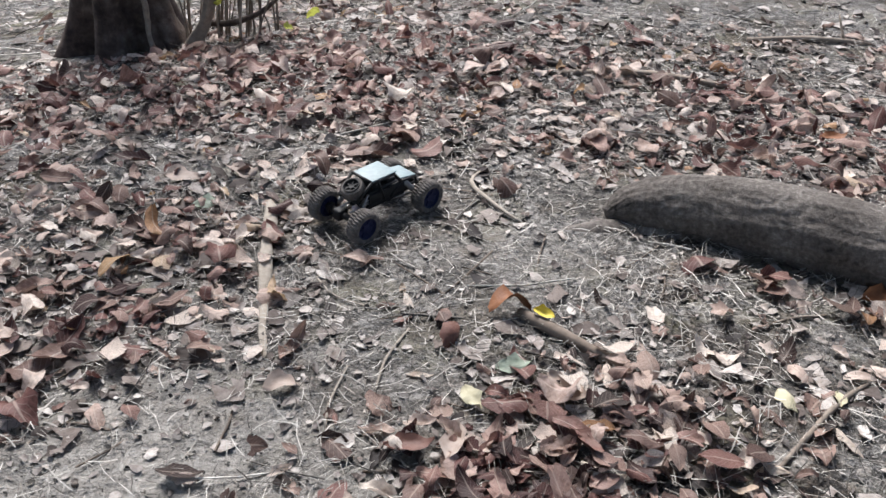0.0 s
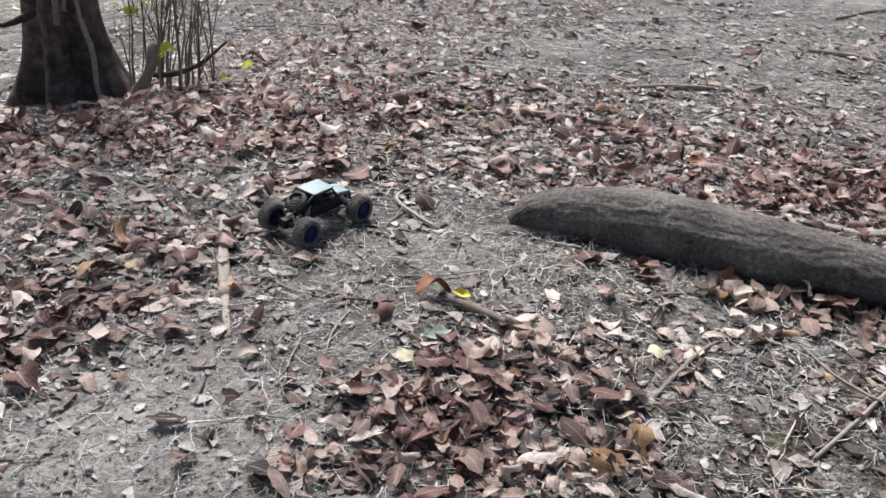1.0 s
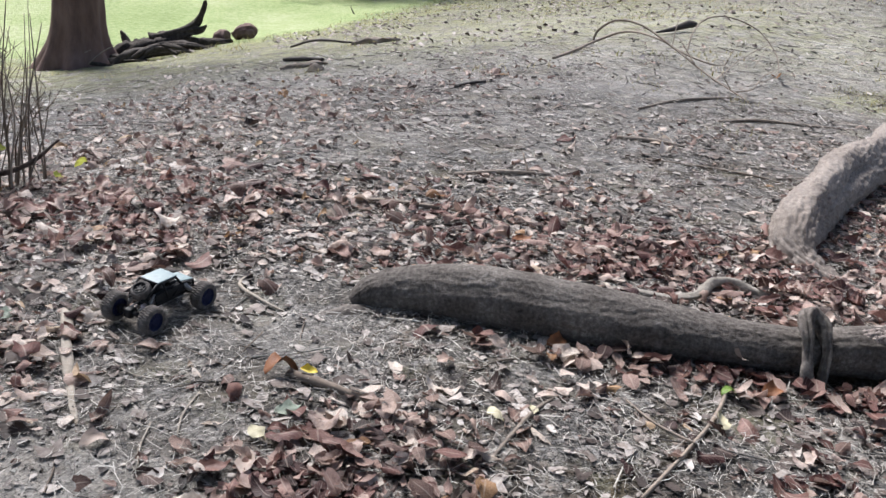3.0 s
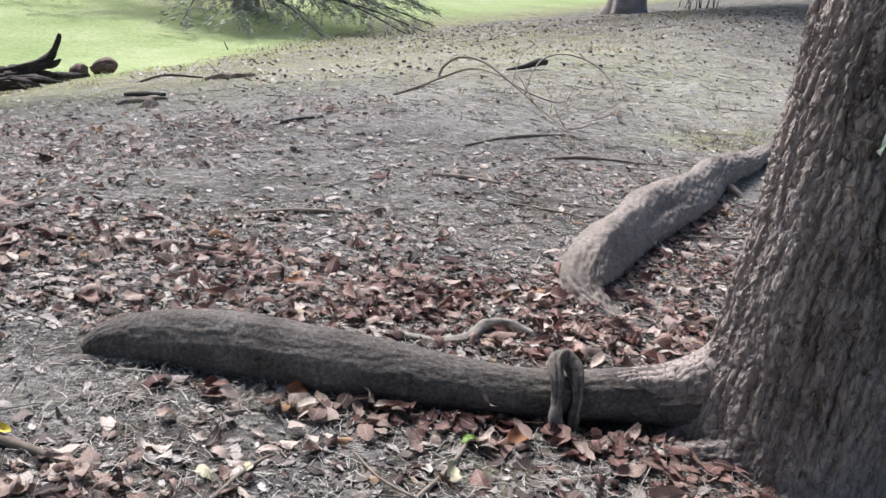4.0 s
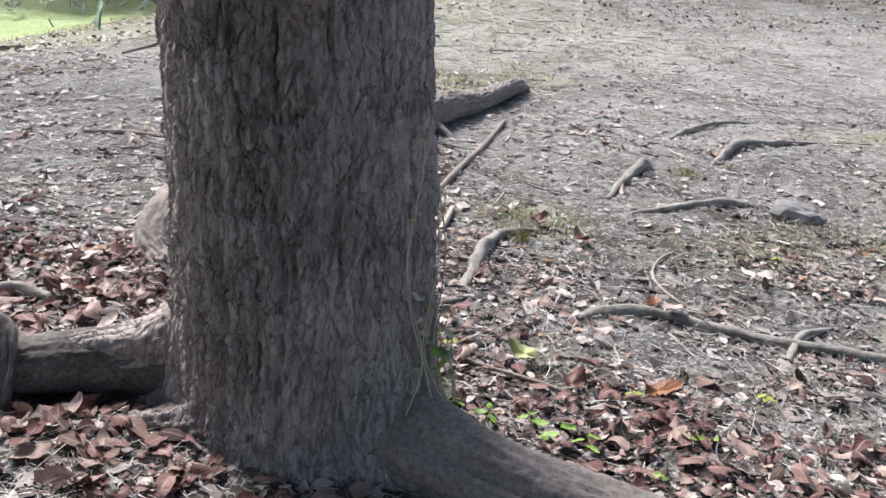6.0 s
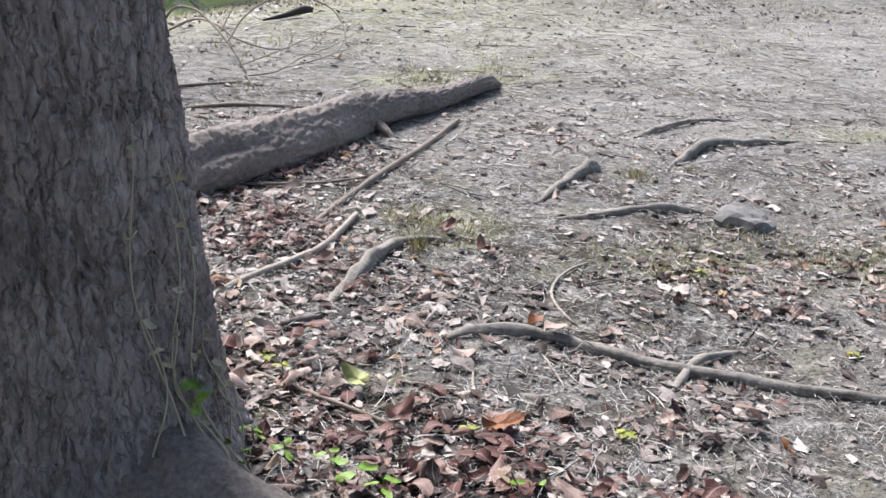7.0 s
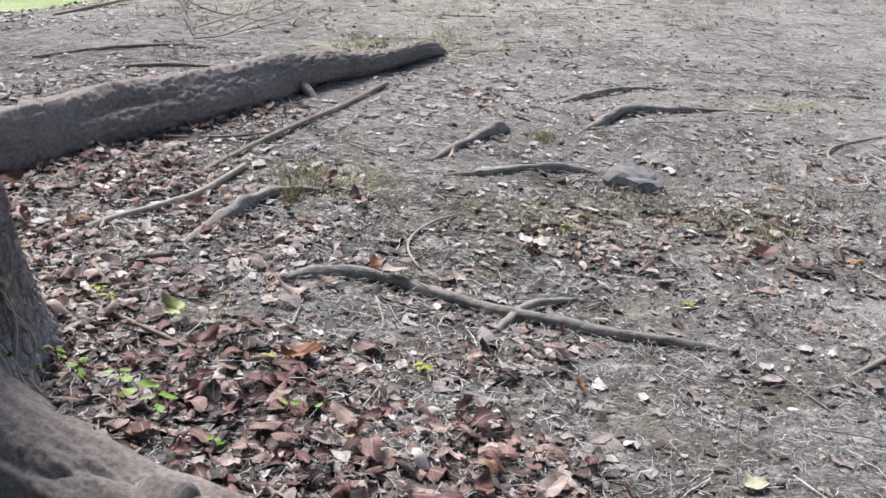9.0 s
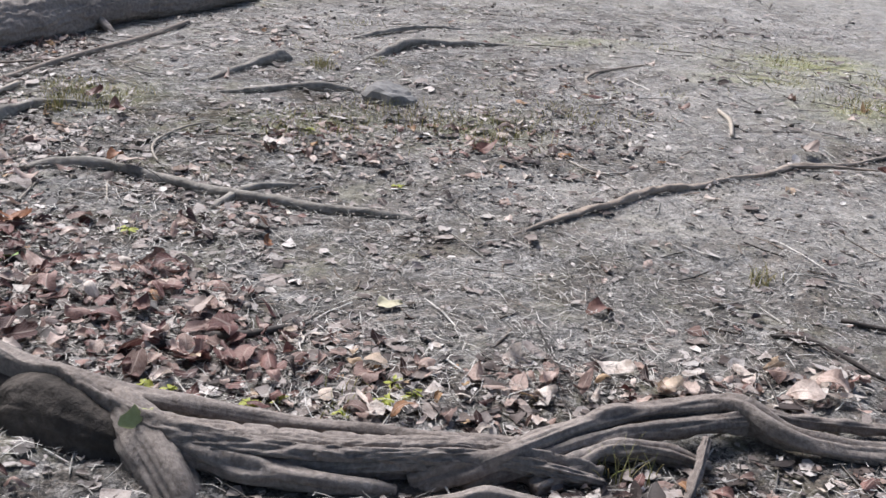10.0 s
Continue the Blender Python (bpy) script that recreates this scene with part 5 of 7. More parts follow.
# ---- fallen wood ----
def stick(name, pts, mat, label, category="stick", sides=10, step=0.03, rough=0.15, grain=0.0015, seed=0, group="", twigs=()):
    """A stick lying on the ground: rows of x, y, height above it, radius."""
    x0, y0 = pts[0][0], pts[0][1]
    at = (x0, y0, gz(x0, y0))
    slim = 0.84 if rough > 0.2 or mat is M_STICK else 1.0
    rows = [(x - x0, y - y0, gz(x, y) + h * (0.8 if slim < 1 else 1.0) - at[2], r * slim) for x, y, h, r in pts]
    if not twigs:
        v, q = tube_arrays(rows, step, sides, rough, grain, seed)
        ob = part_arrays(name, v, q, mat)
        ob.matrix_world = pose(*at)
        return tagged(ob, label, category, group)
    ob = thing(name, at, label, category, group)
    part_arrays("stem", *tube_arrays(rows, step, sides, rough, grain, seed), mat, ob)
    for k, tw in enumerate(twigs):
        rows = [(x - x0, y - y0, gz(x, y) + h - at[2], r) for x, y, h, r in tw]
        part_arrays("side_twig", *tube_arrays(rows, step, max(5, sides - 3), rough, grain * 0.5, seed + 1 + k), mat, ob)
    return ob


stick("stick", [(-0.488, 2.395, 0.004, 0.016), (-0.478, 2.36, 0.010, 0.021), (-0.462, 2.27, 0.012, 0.023), (-0.45, 2.19, 0.010, 0.019), (-0.436, 2.10, 0.012, 0.022), (-0.42, 2.02, 0.009, 0.018), (-0.402, 1.93, 0.007, 0.015), (-0.385, 1.84, 0.006, 0.009), (-0.362, 1.75, 0.003, 0.004)], M_STICK_PALE, "pale bleached broken stick lying on the soil", sides=14, step=0.012, rough=0.24, grain=0.005, seed=301)
stick("stick", [(0.20, 1.915, 0.008, 0.013), (0.27, 1.855, 0.014, 0.015), (0.36, 1.79, 0.012, 0.014), (0.45, 1.725, 0.004, 0.009)], M_TWIG, "short brown stick half under dead leaves", seed=302)
stick("stick", [(1.07, 3.82, 0.01, 0.012), (1.28, 3.825, 0.014, 0.014), (1.49, 3.83, 0.008, 0.010), (1.56, 3.83, 0.0, 0.006)], M_STICK, "thin dark stick with a short upright twig", seed=303, twigs=[[(1.44, 3.83, 0.01, 0.006), (1.43, 3.87, 0.05, 0.005), (1.42, 3.90, 0.09, 0.003)]])
stick("root_piece", [(1.36, 2.52, -0.01, 0.014), (1.48, 2.46, 0.012, 0.018), (1.60, 2.42, 0.015, 0.02), (1.70, 2.43, 0.02, 0.022), (1.78, 2.50, 0.04, 0.025), (1.88, 2.53, 0.03, 0.024), (1.98, 2.48, 0.01, 0.02), (2.06, 2.44, -0.02, 0.012)], M_ROOT_PIECE, "wavy thin root humped above red-brown leaves", "root", 14, rough=0.34, grain=0.005, step=0.014, seed=304)
stick("stick", [(4.52, 4.70, 0.012, 0.016), (4.2, 4.24, 0.015, 0.018), (3.9, 3.83, 0.014, 0.018), (3.62, 3.44, 0.012, 0.018), (3.44, 3.19, 0.006, 0.014)], M_STICK, "long straight grey stick lying on leaf litter", seed=305)
stick("stick", [(3.62, 3.22, 0.014, 0.012), (3.43, 2.91, 0.016, 0.014), (3.26, 2.76, 0.014, 0.014), (3.1, 2.63, 0.012, 0.013), (2.92, 2.47, 0.006, 0.01)], M_STICK_PALE, "pale bent stick among dead leaves", seed=306)
stick("stick", [(3.22, 3.70, 0.012, 0.007), (3.56, 3.68, 0.014, 0.007), (3.80, 3.74, 0.01, 0.005)], M_TWIG, "thin brown twig on leaf litter", "twig", seed=307)
stick("root_piece", [(3.33, 2.38, -0.02, 0.02), (3.42, 2.52, 0.004, 0.026), (3.50, 2.65, 0.012, 0.031), (3.60, 2.79, 0.018, 0.033), (3.70, 2.89, 0.015, 0.031), (3.82, 2.95, 0.006, 0.026), (3.96, 2.97, -0.02, 0.02)], M_ROOT_PIECE, "arched grey-brown root breaking the soil", "root", 16, rough=0.34, grain=0.005, step=0.014, seed=308)
stick("root_piece", [(4.44, 3.30, -0.01, 0.018), (4.58, 3.45, 0.006, 0.02), (4.72, 3.59, 0.014, 0.028), (4.84, 3.69, 0.026, 0.036), (4.92, 3.75, 0.03, 0.036), (4.96, 3.78, 0.0, 0.022)], M_ROOT_PIECE, "grey root stub rising from the soil", "root", 16, rough=0.34, grain=0.005, step=0.014, seed=309)
stick("root_piece", [(4.46, 3.12, 0.0, 0.010), (4.62, 3.13, 0.012, 0.014), (4.80, 3.155, 0.014, 0.02), (4.98, 3.165, 0.02, 0.026), (5.12, 3.15, 0.012, 0.018), (5.2, 3.13, -0.01, 0.008)], M_ROOT_PIECE, "dark flat root lying along the soil", "root", 12, rough=0.34, grain=0.005, step=0.014, seed=310)
stick("root_piece", [(5.36, 3.79, -0.02, 0.018), (5.50, 3.90, 0.014, 0.03), (5.72, 4.06, 0.03, 0.032), (5.98, 4.14, 0.028, 0.026), (6.22, 4.16, 0.014, 0.018), (6.45, 4.18, -0.01, 0.008)], M_ROOT_PIECE, "long weathered root ridge on bare soil", "root", 14, rough=0.34, grain=0.005, step=0.014, seed=311)
stick("root_piece", [(5.36, 4.27, -0.01, 0.012), (5.55, 4.41, 0.012, 0.022), (5.76, 4.51, 0.018, 0.02), (6.05, 4.62, 0.012, 0.014), (6.35, 4.67, -0.01, 0.008)], M_ROOT_PIECE, "low grey root ridge on bare soil", "root", 12, rough=0.34, grain=0.005, step=0.014, seed=312)
stick("root_piece", [(3.66, 2.15, -0.01, 0.012), (3.76, 2.165, 0.012, 0.022), (3.90, 2.165, 0.018, 0.026), (4.03, 2.115, 0.016, 0.022), (4.12, 2.05, 0.012, 0.02), (4.22, 1.98, 0.016, 0.022), (4.36, 1.88, 0.02, 0.024), (4.55, 1.78, 0.018, 0.024), (4.70, 1.70, 0.014, 0.022), (4.88, 1.60, 0.01, 0.018), (5.06, 1.50, -0.012, 0.01)], M_ROOT_PIECE, "long forked surface root crossing the soil", "root", 14, rough=0.34, grain=0.005, step=0.014, seed=313,
      twigs=[[(4.29, 1.77, -0.005, 0.011), (4.37, 1.84, 0.018, 0.015), (4.46, 1.91, 0.024, 0.014), (4.56, 1.94, 0.014, 0.010), (4.68, 1.975, -0.004, 0.006)]])
stick("twig", [(4.40, 2.66, 0.006, 0.004), (4.30, 2.60, 0.012, 0.005), (4.20, 2.50, 0.014, 0.0055), (4.145, 2.38, 0.014, 0.0055), (4.14, 2.27, 0.012, 0.005), (4.155, 2.19, 0.006, 0.004)], M_STICK_PALE, "curled pale twig lying on soil", "twig", 8, seed=314)
stick("stick", [(5.26, 1.33, -0.006, 0.007), (5.38, 1.37, 0.006, 0.012), (5.57, 1.445, 0.01, 0.015), (5.76, 1.50, 0.016, 0.018), (5.93, 1.585, 0.018, 0.019), (6.08, 1.635, 0.014, 0.018), (6.2, 1.665, 0.013, 0.016), (6.42, 1.745, 0.008, 0.013), (6.6, 1.775, 0.008, 0.012), (6.8, 1.84, 0.01, 0.014), (7.1, 1.87, 0.012, 0.011), (7.4, 1.94, 0.01, 0.01), (7.7, 1.97, 0.006, 0.009), (8.0, 2.06, 0.0, 0.006)], M_STICK, "long grey-brown branch lying on bare soil", seed=315, rough=0.42, grain=0.004, step=0.016, sides=14, twigs=[[(6.75, 1.83, 0.012, 0.01), (6.95, 1.80, 0.02, 0.008), (7.15, 1.72, 0.015, 0.005)]])
stick("twig", [(3.02, 2.06, 0.008, 0.008), (3.16, 1.90, 0.02, 0.009), (3.30, 1.74, 0.024, 0.009), (3.42, 1.62, 0.01, 0.007)], M_STICK, "thin brown stick sloping out of leaves", "twig", 8, seed=316)
stick("stick", [(3.85, 8.15, 0.02, 0.008), (4.02, 8.2, 0.04, 0.022), (4.22, 8.28, 0.07, 0.034), (4.30, 8.3, 0.06, 0.024)], M_STICK_DARK, "blackened piece of wood on the soil", seed=317)
stick("stick", [(0.42, 7.85, 0.01, 0.016), (0.55, 7.9, 0.02, 0.026), (0.7, 7.9, 0.025, 0.026), (0.82, 7.95, 0.01, 0.014)], M_STICK, "grey dead branch on bare soil", seed=318, rough=0.9, grain=0.012, step=0.015, sides=18)
stick("stick", [(0.62, 7.45, 0.01, 0.02), (0.68, 7.4, 0.03, 0.036), (0.74, 7.35, 0.01, 0.022)], M_STICK, "short lump of broken wood", seed=319, rough=0.9, grain=0.012, step=0.012, sides=18)
stick("stick", [(1.25, 9.95, 0.02, 0.02), (1.45, 9.95, 0.04, 0.035), (1.62, 10.0, 0.03, 0.03), (1.78, 10.0, 0.01, 0.014)], M_STICK, "weathered log at the edge of the lawn", seed=320, rough=0.9, grain=0.014, step=0.02, sides=18)
stick("twig", [(0.62, 10.0, 0.03, 0.012), (0.85, 9.7, 0.1, 0.012), (1.2, 9.5, 0.05, 0.01)], M_STICK_DARK, "dark twig propped on the soil", "twig", 8, seed=321)
stick("twig", [(2.08, 16.85, -0.02, 0.011), (2.03, 16.85, 0.07, 0.009), (2.0, 16.85, 0.14, 0.005)], M_STICK_DARK, "short upright dead stem at the lawn edge", "twig", 8, seed=322)
stick("twig", [(3.0, 5.0, 0.006, 0.012), (3.3, 5.1, 0.012, 0.012), (3.6, 5.05, 0.01, 0.01), (3.95, 5.0, 0.0, 0.006)], M_STICK, "thin dark twig on bare soil", "twig", 8, seed=323)
stick("twig", [(2.2, 4.2, 0.006, 0.008), (2.45, 4.1, 0.014, 0.009), (2.7, 3.95, 0.012, 0.008), (2.85, 3.85, 0.004, 0.005)], M_STICK, "bent brown twig among leaves", "twig", 8, seed=324)
stick("twig", [(1.05, 1.30, 0.008, 0.006), (1.25, 1.48, 0.016, 0.008), (1.42, 1.66, 0.016, 0.008), (1.55, 1.84, 0.02, 0.006)], M_STICK, "thin forked twig on leaf litter", "twig", 8, seed=325, twigs=[[(1.28, 1.5, 0.016, 0.005), (1.2, 1.6, 0.02, 0.004), (1.16, 1.72, 0.016, 0.003)]])
stick("twig", [(-0.85, 1.72, 0.006, 0.007), (-0.75, 1.85, 0.016, 0.009), (-0.66, 1.98, 0.014, 0.007)], M_STICK, "short dark twig among tan leaves", "twig", 8, seed=326)
stick("twig", [(-0.95, 3.35, 0.005, 0.012), (-0.80, 3.42, 0.016, 0.016), (-0.62, 3.56, 0.018, 0.015), (-0.52, 3.7, 0.01, 0.009)], M_TWIG, "thick dead stick beside the shoots", "stick", 10, seed=327)
stick("twig", [(0.10, 2.62, 0.006, 0.005), (0.06, 2.52, 0.016, 0.006), (0.12, 2.42, 0.014, 0.006), (0.2, 2.34, 0.005, 0.004)], M_STICK_PALE, "curved pale twig beside the toy car", "twig", 8, seed=328)
stick("twig", [(0.34, 3.35, 0.012, 0.014), (0.62, 3.38, 0.02, 0.016), (0.9, 3.32, 0.016, 0.014), (1.1, 3.22, 0.004, 0.008)], M_STICK, "brown stick lying across dead leaves", "stick", 8, seed=329)
stick("twig", [(6.0, 0.55, 0.004, 0.008), (6.2, 0.42, 0.012, 0.009), (6.45, 0.34, 0.006, 0.006)], M_STICK_DARK, "dark twig on bare soil", "twig", 8, seed=330)
stick("twig", [(4.10, 0.80, 0.012, 0.010), (4.20, 0.76, 0.022, 0.013), (4.31, 0.765, 0.022, 0.012), (4.41, 0.81, 0.01, 0.007)], M_STICK_DARK, "short dark stick half buried in leaves", "stick", 9, step=0.015, rough=0.3, seed=331)

SMALL_TWIGS = [
    ([(2.853, 2.577), (2.971, 2.668), (3.096, 2.807)], 0.007, M_STICK, "thin brown stick on leaf litter"), ([(3.182, 2.30), (3.249, 2.306), (3.318, 2.325)], 0.013, M_ROOT, "short thick stick on leaf litter"),
    ([(3.469, 1.892), (3.55, 1.86), (3.622, 1.809)], 0.006, M_STICK, "short thin stick among leaves"), ([(3.653, 1.759), (3.689, 1.883), (3.734, 2.017)], 0.004, M_STICK_PALE, "slender pale twig on soil"),
    ([(3.953, 1.8), (3.957, 1.902), (3.965, 2.039)], 0.004, M_STICK_PALE, "slender pale twig beside a root"), ([(2.726, 3.189), (2.885, 3.015), (3.045, 2.941)], 0.008, M_STICK, "brown stick beside a thick root"),
    ([(3.206, 1.584), (3.22, 1.52), (3.218, 1.463)], 0.004, M_STICK_PALE, "slender pale twig among sprouts"), ([(3.3, 1.417), (3.36, 1.33), (3.414, 1.246)], 0.004, M_STICK, "thin twig lying on dead leaves")]
SMALL_TWIGS += [
    ([(4.392, 2.576), (4.529, 2.447), (4.684, 2.259)], 0.005, M_STICK, "thin straight twig on bare soil"), ([(4.30, 2.49), (4.46, 2.52), (4.636, 2.506)], 0.005, M_STICK, "thin bent twig on bare soil"),
    ([(5.801, 2.066), (5.818, 1.95), (5.87, 1.88), (6.006, 1.899)], 0.005, M_STICK_PALE, "curved pale twig on bare soil"), ([(6.956, 2.683), (6.87, 2.45), (6.762, 2.266)], 0.012, M_STICK_PALE, "pale straight stick on bare soil"),
    ([(6.484, 3.194), (6.55, 3.38), (6.693, 3.504), (7.066, 3.64)], 0.009, M_STICK, "curved grey twig on bare soil"), ([(5.70, 0.49), (5.798, 0.422), (5.879, 0.224)], 0.008, M_STICK_DARK, "dark twig on bare soil"),
    ([(0.683, 1.455), (0.848, 1.652), (0.95, 1.75)], 0.008, M_STICK, "thin grey stick on leaf litter"), ([(0.73, 1.905), (0.82, 1.95), (0.919, 1.983)], 0.005, M_STICK, "thin twig in front of the long root")]
SMALL_TWIGS += [
    ([(2.129, 4.579), (2.33, 4.54), (2.523, 4.432)], 0.014, M_STICK, "grey stick on bare soil"), ([(2.55, 5.229), (2.95, 5.48), (3.41, 5.647)], 0.012, M_STICK, "long dark twig on bare soil"),
    ([(1.466, 5.771), (1.6, 5.84), (1.703, 5.886)], 0.012, M_STICK_DARK, "short dark stick on bare soil"), ([(0.132, 3.448), (0.25, 3.42), (0.41, 3.389)], 0.012, M_STICK_DARK, "dark stick under dead leaves"),
    ([(0.482, 8.545), (0.65, 8.4), (0.811, 8.23)], 0.022, M_STICK_DARK, "dark dead branch on bare soil"), ([(-0.30, 2.06), (-0.24, 1.98), (-0.13, 1.93)], 0.003, M_STICK_PALE, "slender pale stalk on bare soil"),
    ([(-0.05, 1.86), (-0.09, 1.74), (-0.10, 1.64)], 0.0035, M_STICK_PALE, "slender pale stalk on bare soil"), ([(-0.17, 1.72), (-0.19, 1.6), (-0.185, 1.52)], 0.0035, M_STICK_PALE, "slender pale stalk on bare soil")]
for k, (pts, rad, mat, words) in enumerate(SMALL_TWIGS):
    n = len(pts)
    stick("twig", [(x, y, 0.9 * rad + (0.004 if 0 < i < n - 1 else 0.0), rad * (0.7 if i in (0, n - 1) else 1.0)) for i, (x, y) in enumerate(pts)], mat, words, "twig" if rad < 0.01 else "stick", 8, 0.03, 0.2, 0.0, 340 + k)


def build_fallen_branch():
    x0, y0 = 2.5, 6.95
    g = gz(x0, y0)
    br = thing("fallen_branch", (x0, y0, g), "fallen bare branch with arching curled twigs", "branch")

    def add(name, pts, r0, r1, seed, step=0.05):
        n = len(pts)
        pts = [(3.45 + (0.9 if x < 3.45 else 0.8) * (x - 3.45), y, h) for x, y, h in pts]
        rows = [(x - x0, y - y0, gz(x, y) + 0.72 * h - g, r0 + (r1 - r0) * k / (n - 1)) for k, (x, y, h) in enumerate(pts)]
        part_arrays(name, *tube_arrays([(a, b, c, 0.68 * d) for a, b, c, d in rows], step, 7, 0.2, 0, seed), M_STICK, br)

    add("stem", [(2.39, 6.92, 0.01), (2.7, 7.2, 0.03), (2.95, 7.45, 0.08), (3.2, 7.35, 0.2), (3.35, 7.0, 0.2), (3.5, 6.7, 0.1), (3.75, 6.6, 0.05), (3.95, 6.7, 0.03)], 0.02, 0.006, 401)
    add("stem", [(2.95, 7.46, 0.06), (2.97, 7.46, 0.2), (3.06, 7.3, 0.34), (3.2, 7.1, 0.34), (3.3, 6.85, 0.24), (3.4, 6.5, 0.13), (3.45, 6.1, 0.06), (3.46, 5.7, 0.03), (3.47, 5.5, 0.015)], 0.017, 0.007, 402)
    add("side_twig", [(3.4, 6.5, 0.13), (3.56, 6.75, 0.3), (3.8, 7.0, 0.42), (4.1, 7.1, 0.45), (4.4, 7.0, 0.36), (4.48, 6.75, 0.2), (4.35, 6.45, 0.08), (4.1, 6.2, 0.05), (3.75, 6.0, 0.03)], 0.010, 0.005, 403)
    add("side_twig", [(3.36, 6.7, 0.16), (3.5, 6.95, 0.36), (3.62, 7.1, 0.46), (3.85, 7.3, 0.55)], 0.007, 0.003, 404)
    add("side_twig", [(3.46, 5.75, 0.03), (3.7, 5.85, 0.06), (3.95, 6.1, 0.09), (4.25, 6.3, 0.16), (4.5, 6.5, 0.22)], 0.008, 0.003, 405)
    add("side_twig", [(3.45, 6.05, 0.05), (3.7, 6.3, 0.06), (4.0, 6.6, 0.1), (4.4, 6.85, 0.2), (4.6, 6.95, 0.25)], 0.008, 0.003, 406)
    add("side_twig", [(3.95, 6.7, 0.03), (4.0, 6.72, 0.14), (4.08, 6.75, 0.28)], 0.005, 0.002, 407)
    add("side_twig", [(4.12, 6.5, 0.06), (4.25, 6.6, 0.18), (4.3, 6.62, 0.3)], 0.005, 0.002, 408)
    add("side_twig", [(3.42, 6.35, 0.1), (3.4, 6.5, 0.2), (3.36, 6.6, 0.3)], 0.008, 0.006, 409)
    add("side_twig", [(3.46, 5.8, 0.04), (3.42, 5.85, 0.12), (3.38, 5.9, 0.22)], 0.007, 0.004, 410)


build_fallen_branch()


def build_rock():
    bm = bmesh.new()
    bmesh.ops.create_icosphere(bm, subdivisions=3, radius=1.0)
    for v in bm.verts:
        p = v.co.copy()
        f = 1 + 0.3 * noise.fractal(p * 1.2 + Vector((3, 1, 2)), 1.0, 2.0, 5)
        top = 0.7 - 0.25 * p.x + 0.2 * noise.noise(p * 2.5)
        v.co = Vector((p.x * 0.12 * f, p.y * 0.11 * f, min(top, max(-0.6, p.z * 1.2)) * 0.095 * (0.8 + 0.2 * f)))
    ob = part("rock", bm, M_ROCK, smooth=False)
    ob.matrix_world = pose(5.30, 2.98, gz(5.30, 2.98) - 0.004, 0, 0, -35)
    tagged(ob, "flat grey stone half sunk in the soil", "stone")


build_rock()


# ---- the toy car ----
def wheel_arrays(radius, width, lugs=34):
    """A lugged balloon tyre about the y axis."""
    prof = [(0.60, -0.36), (0.66, -0.47), (0.80, -0.50), (0.92, -0.46), (0.985, -0.34), (1.0, -0.12), (1.0, 0.12), (0.985, 0.34), (0.92, 0.46), (0.80, 0.50), (0.66, 0.47), (0.60, 0.36)]
    seg = lugs * 4
    th = np.linspace(0, 2 * np.pi, seg, endpoint=False)
    rows = []
    for k, (r, a) in enumerate(prof):
        up = np.ones(seg)
        if 3 <= k <= 8:
            shift = 2 if k in (3, 4, 5) else 0
            up = np.where((np.arange(seg) + shift) % 4 < 2, 1.0, 0.945)
        rows.append(np.stack([radius * r * up * np.cos(th), np.full(seg, width * a), radius * r * up * np.sin(th)], -1))
    v = np.vstack(rows)
    n, m = len(prof), seg
    i, j = np.meshgrid(np.arange(n), np.arange(m), indexing="ij")
    return v, np.stack([i * m + j, i * m + (j + 1) % m, ((i + 1) % n) * m + (j + 1) % m, ((i + 1) % n) * m + j], -1).reshape(-1, 4)


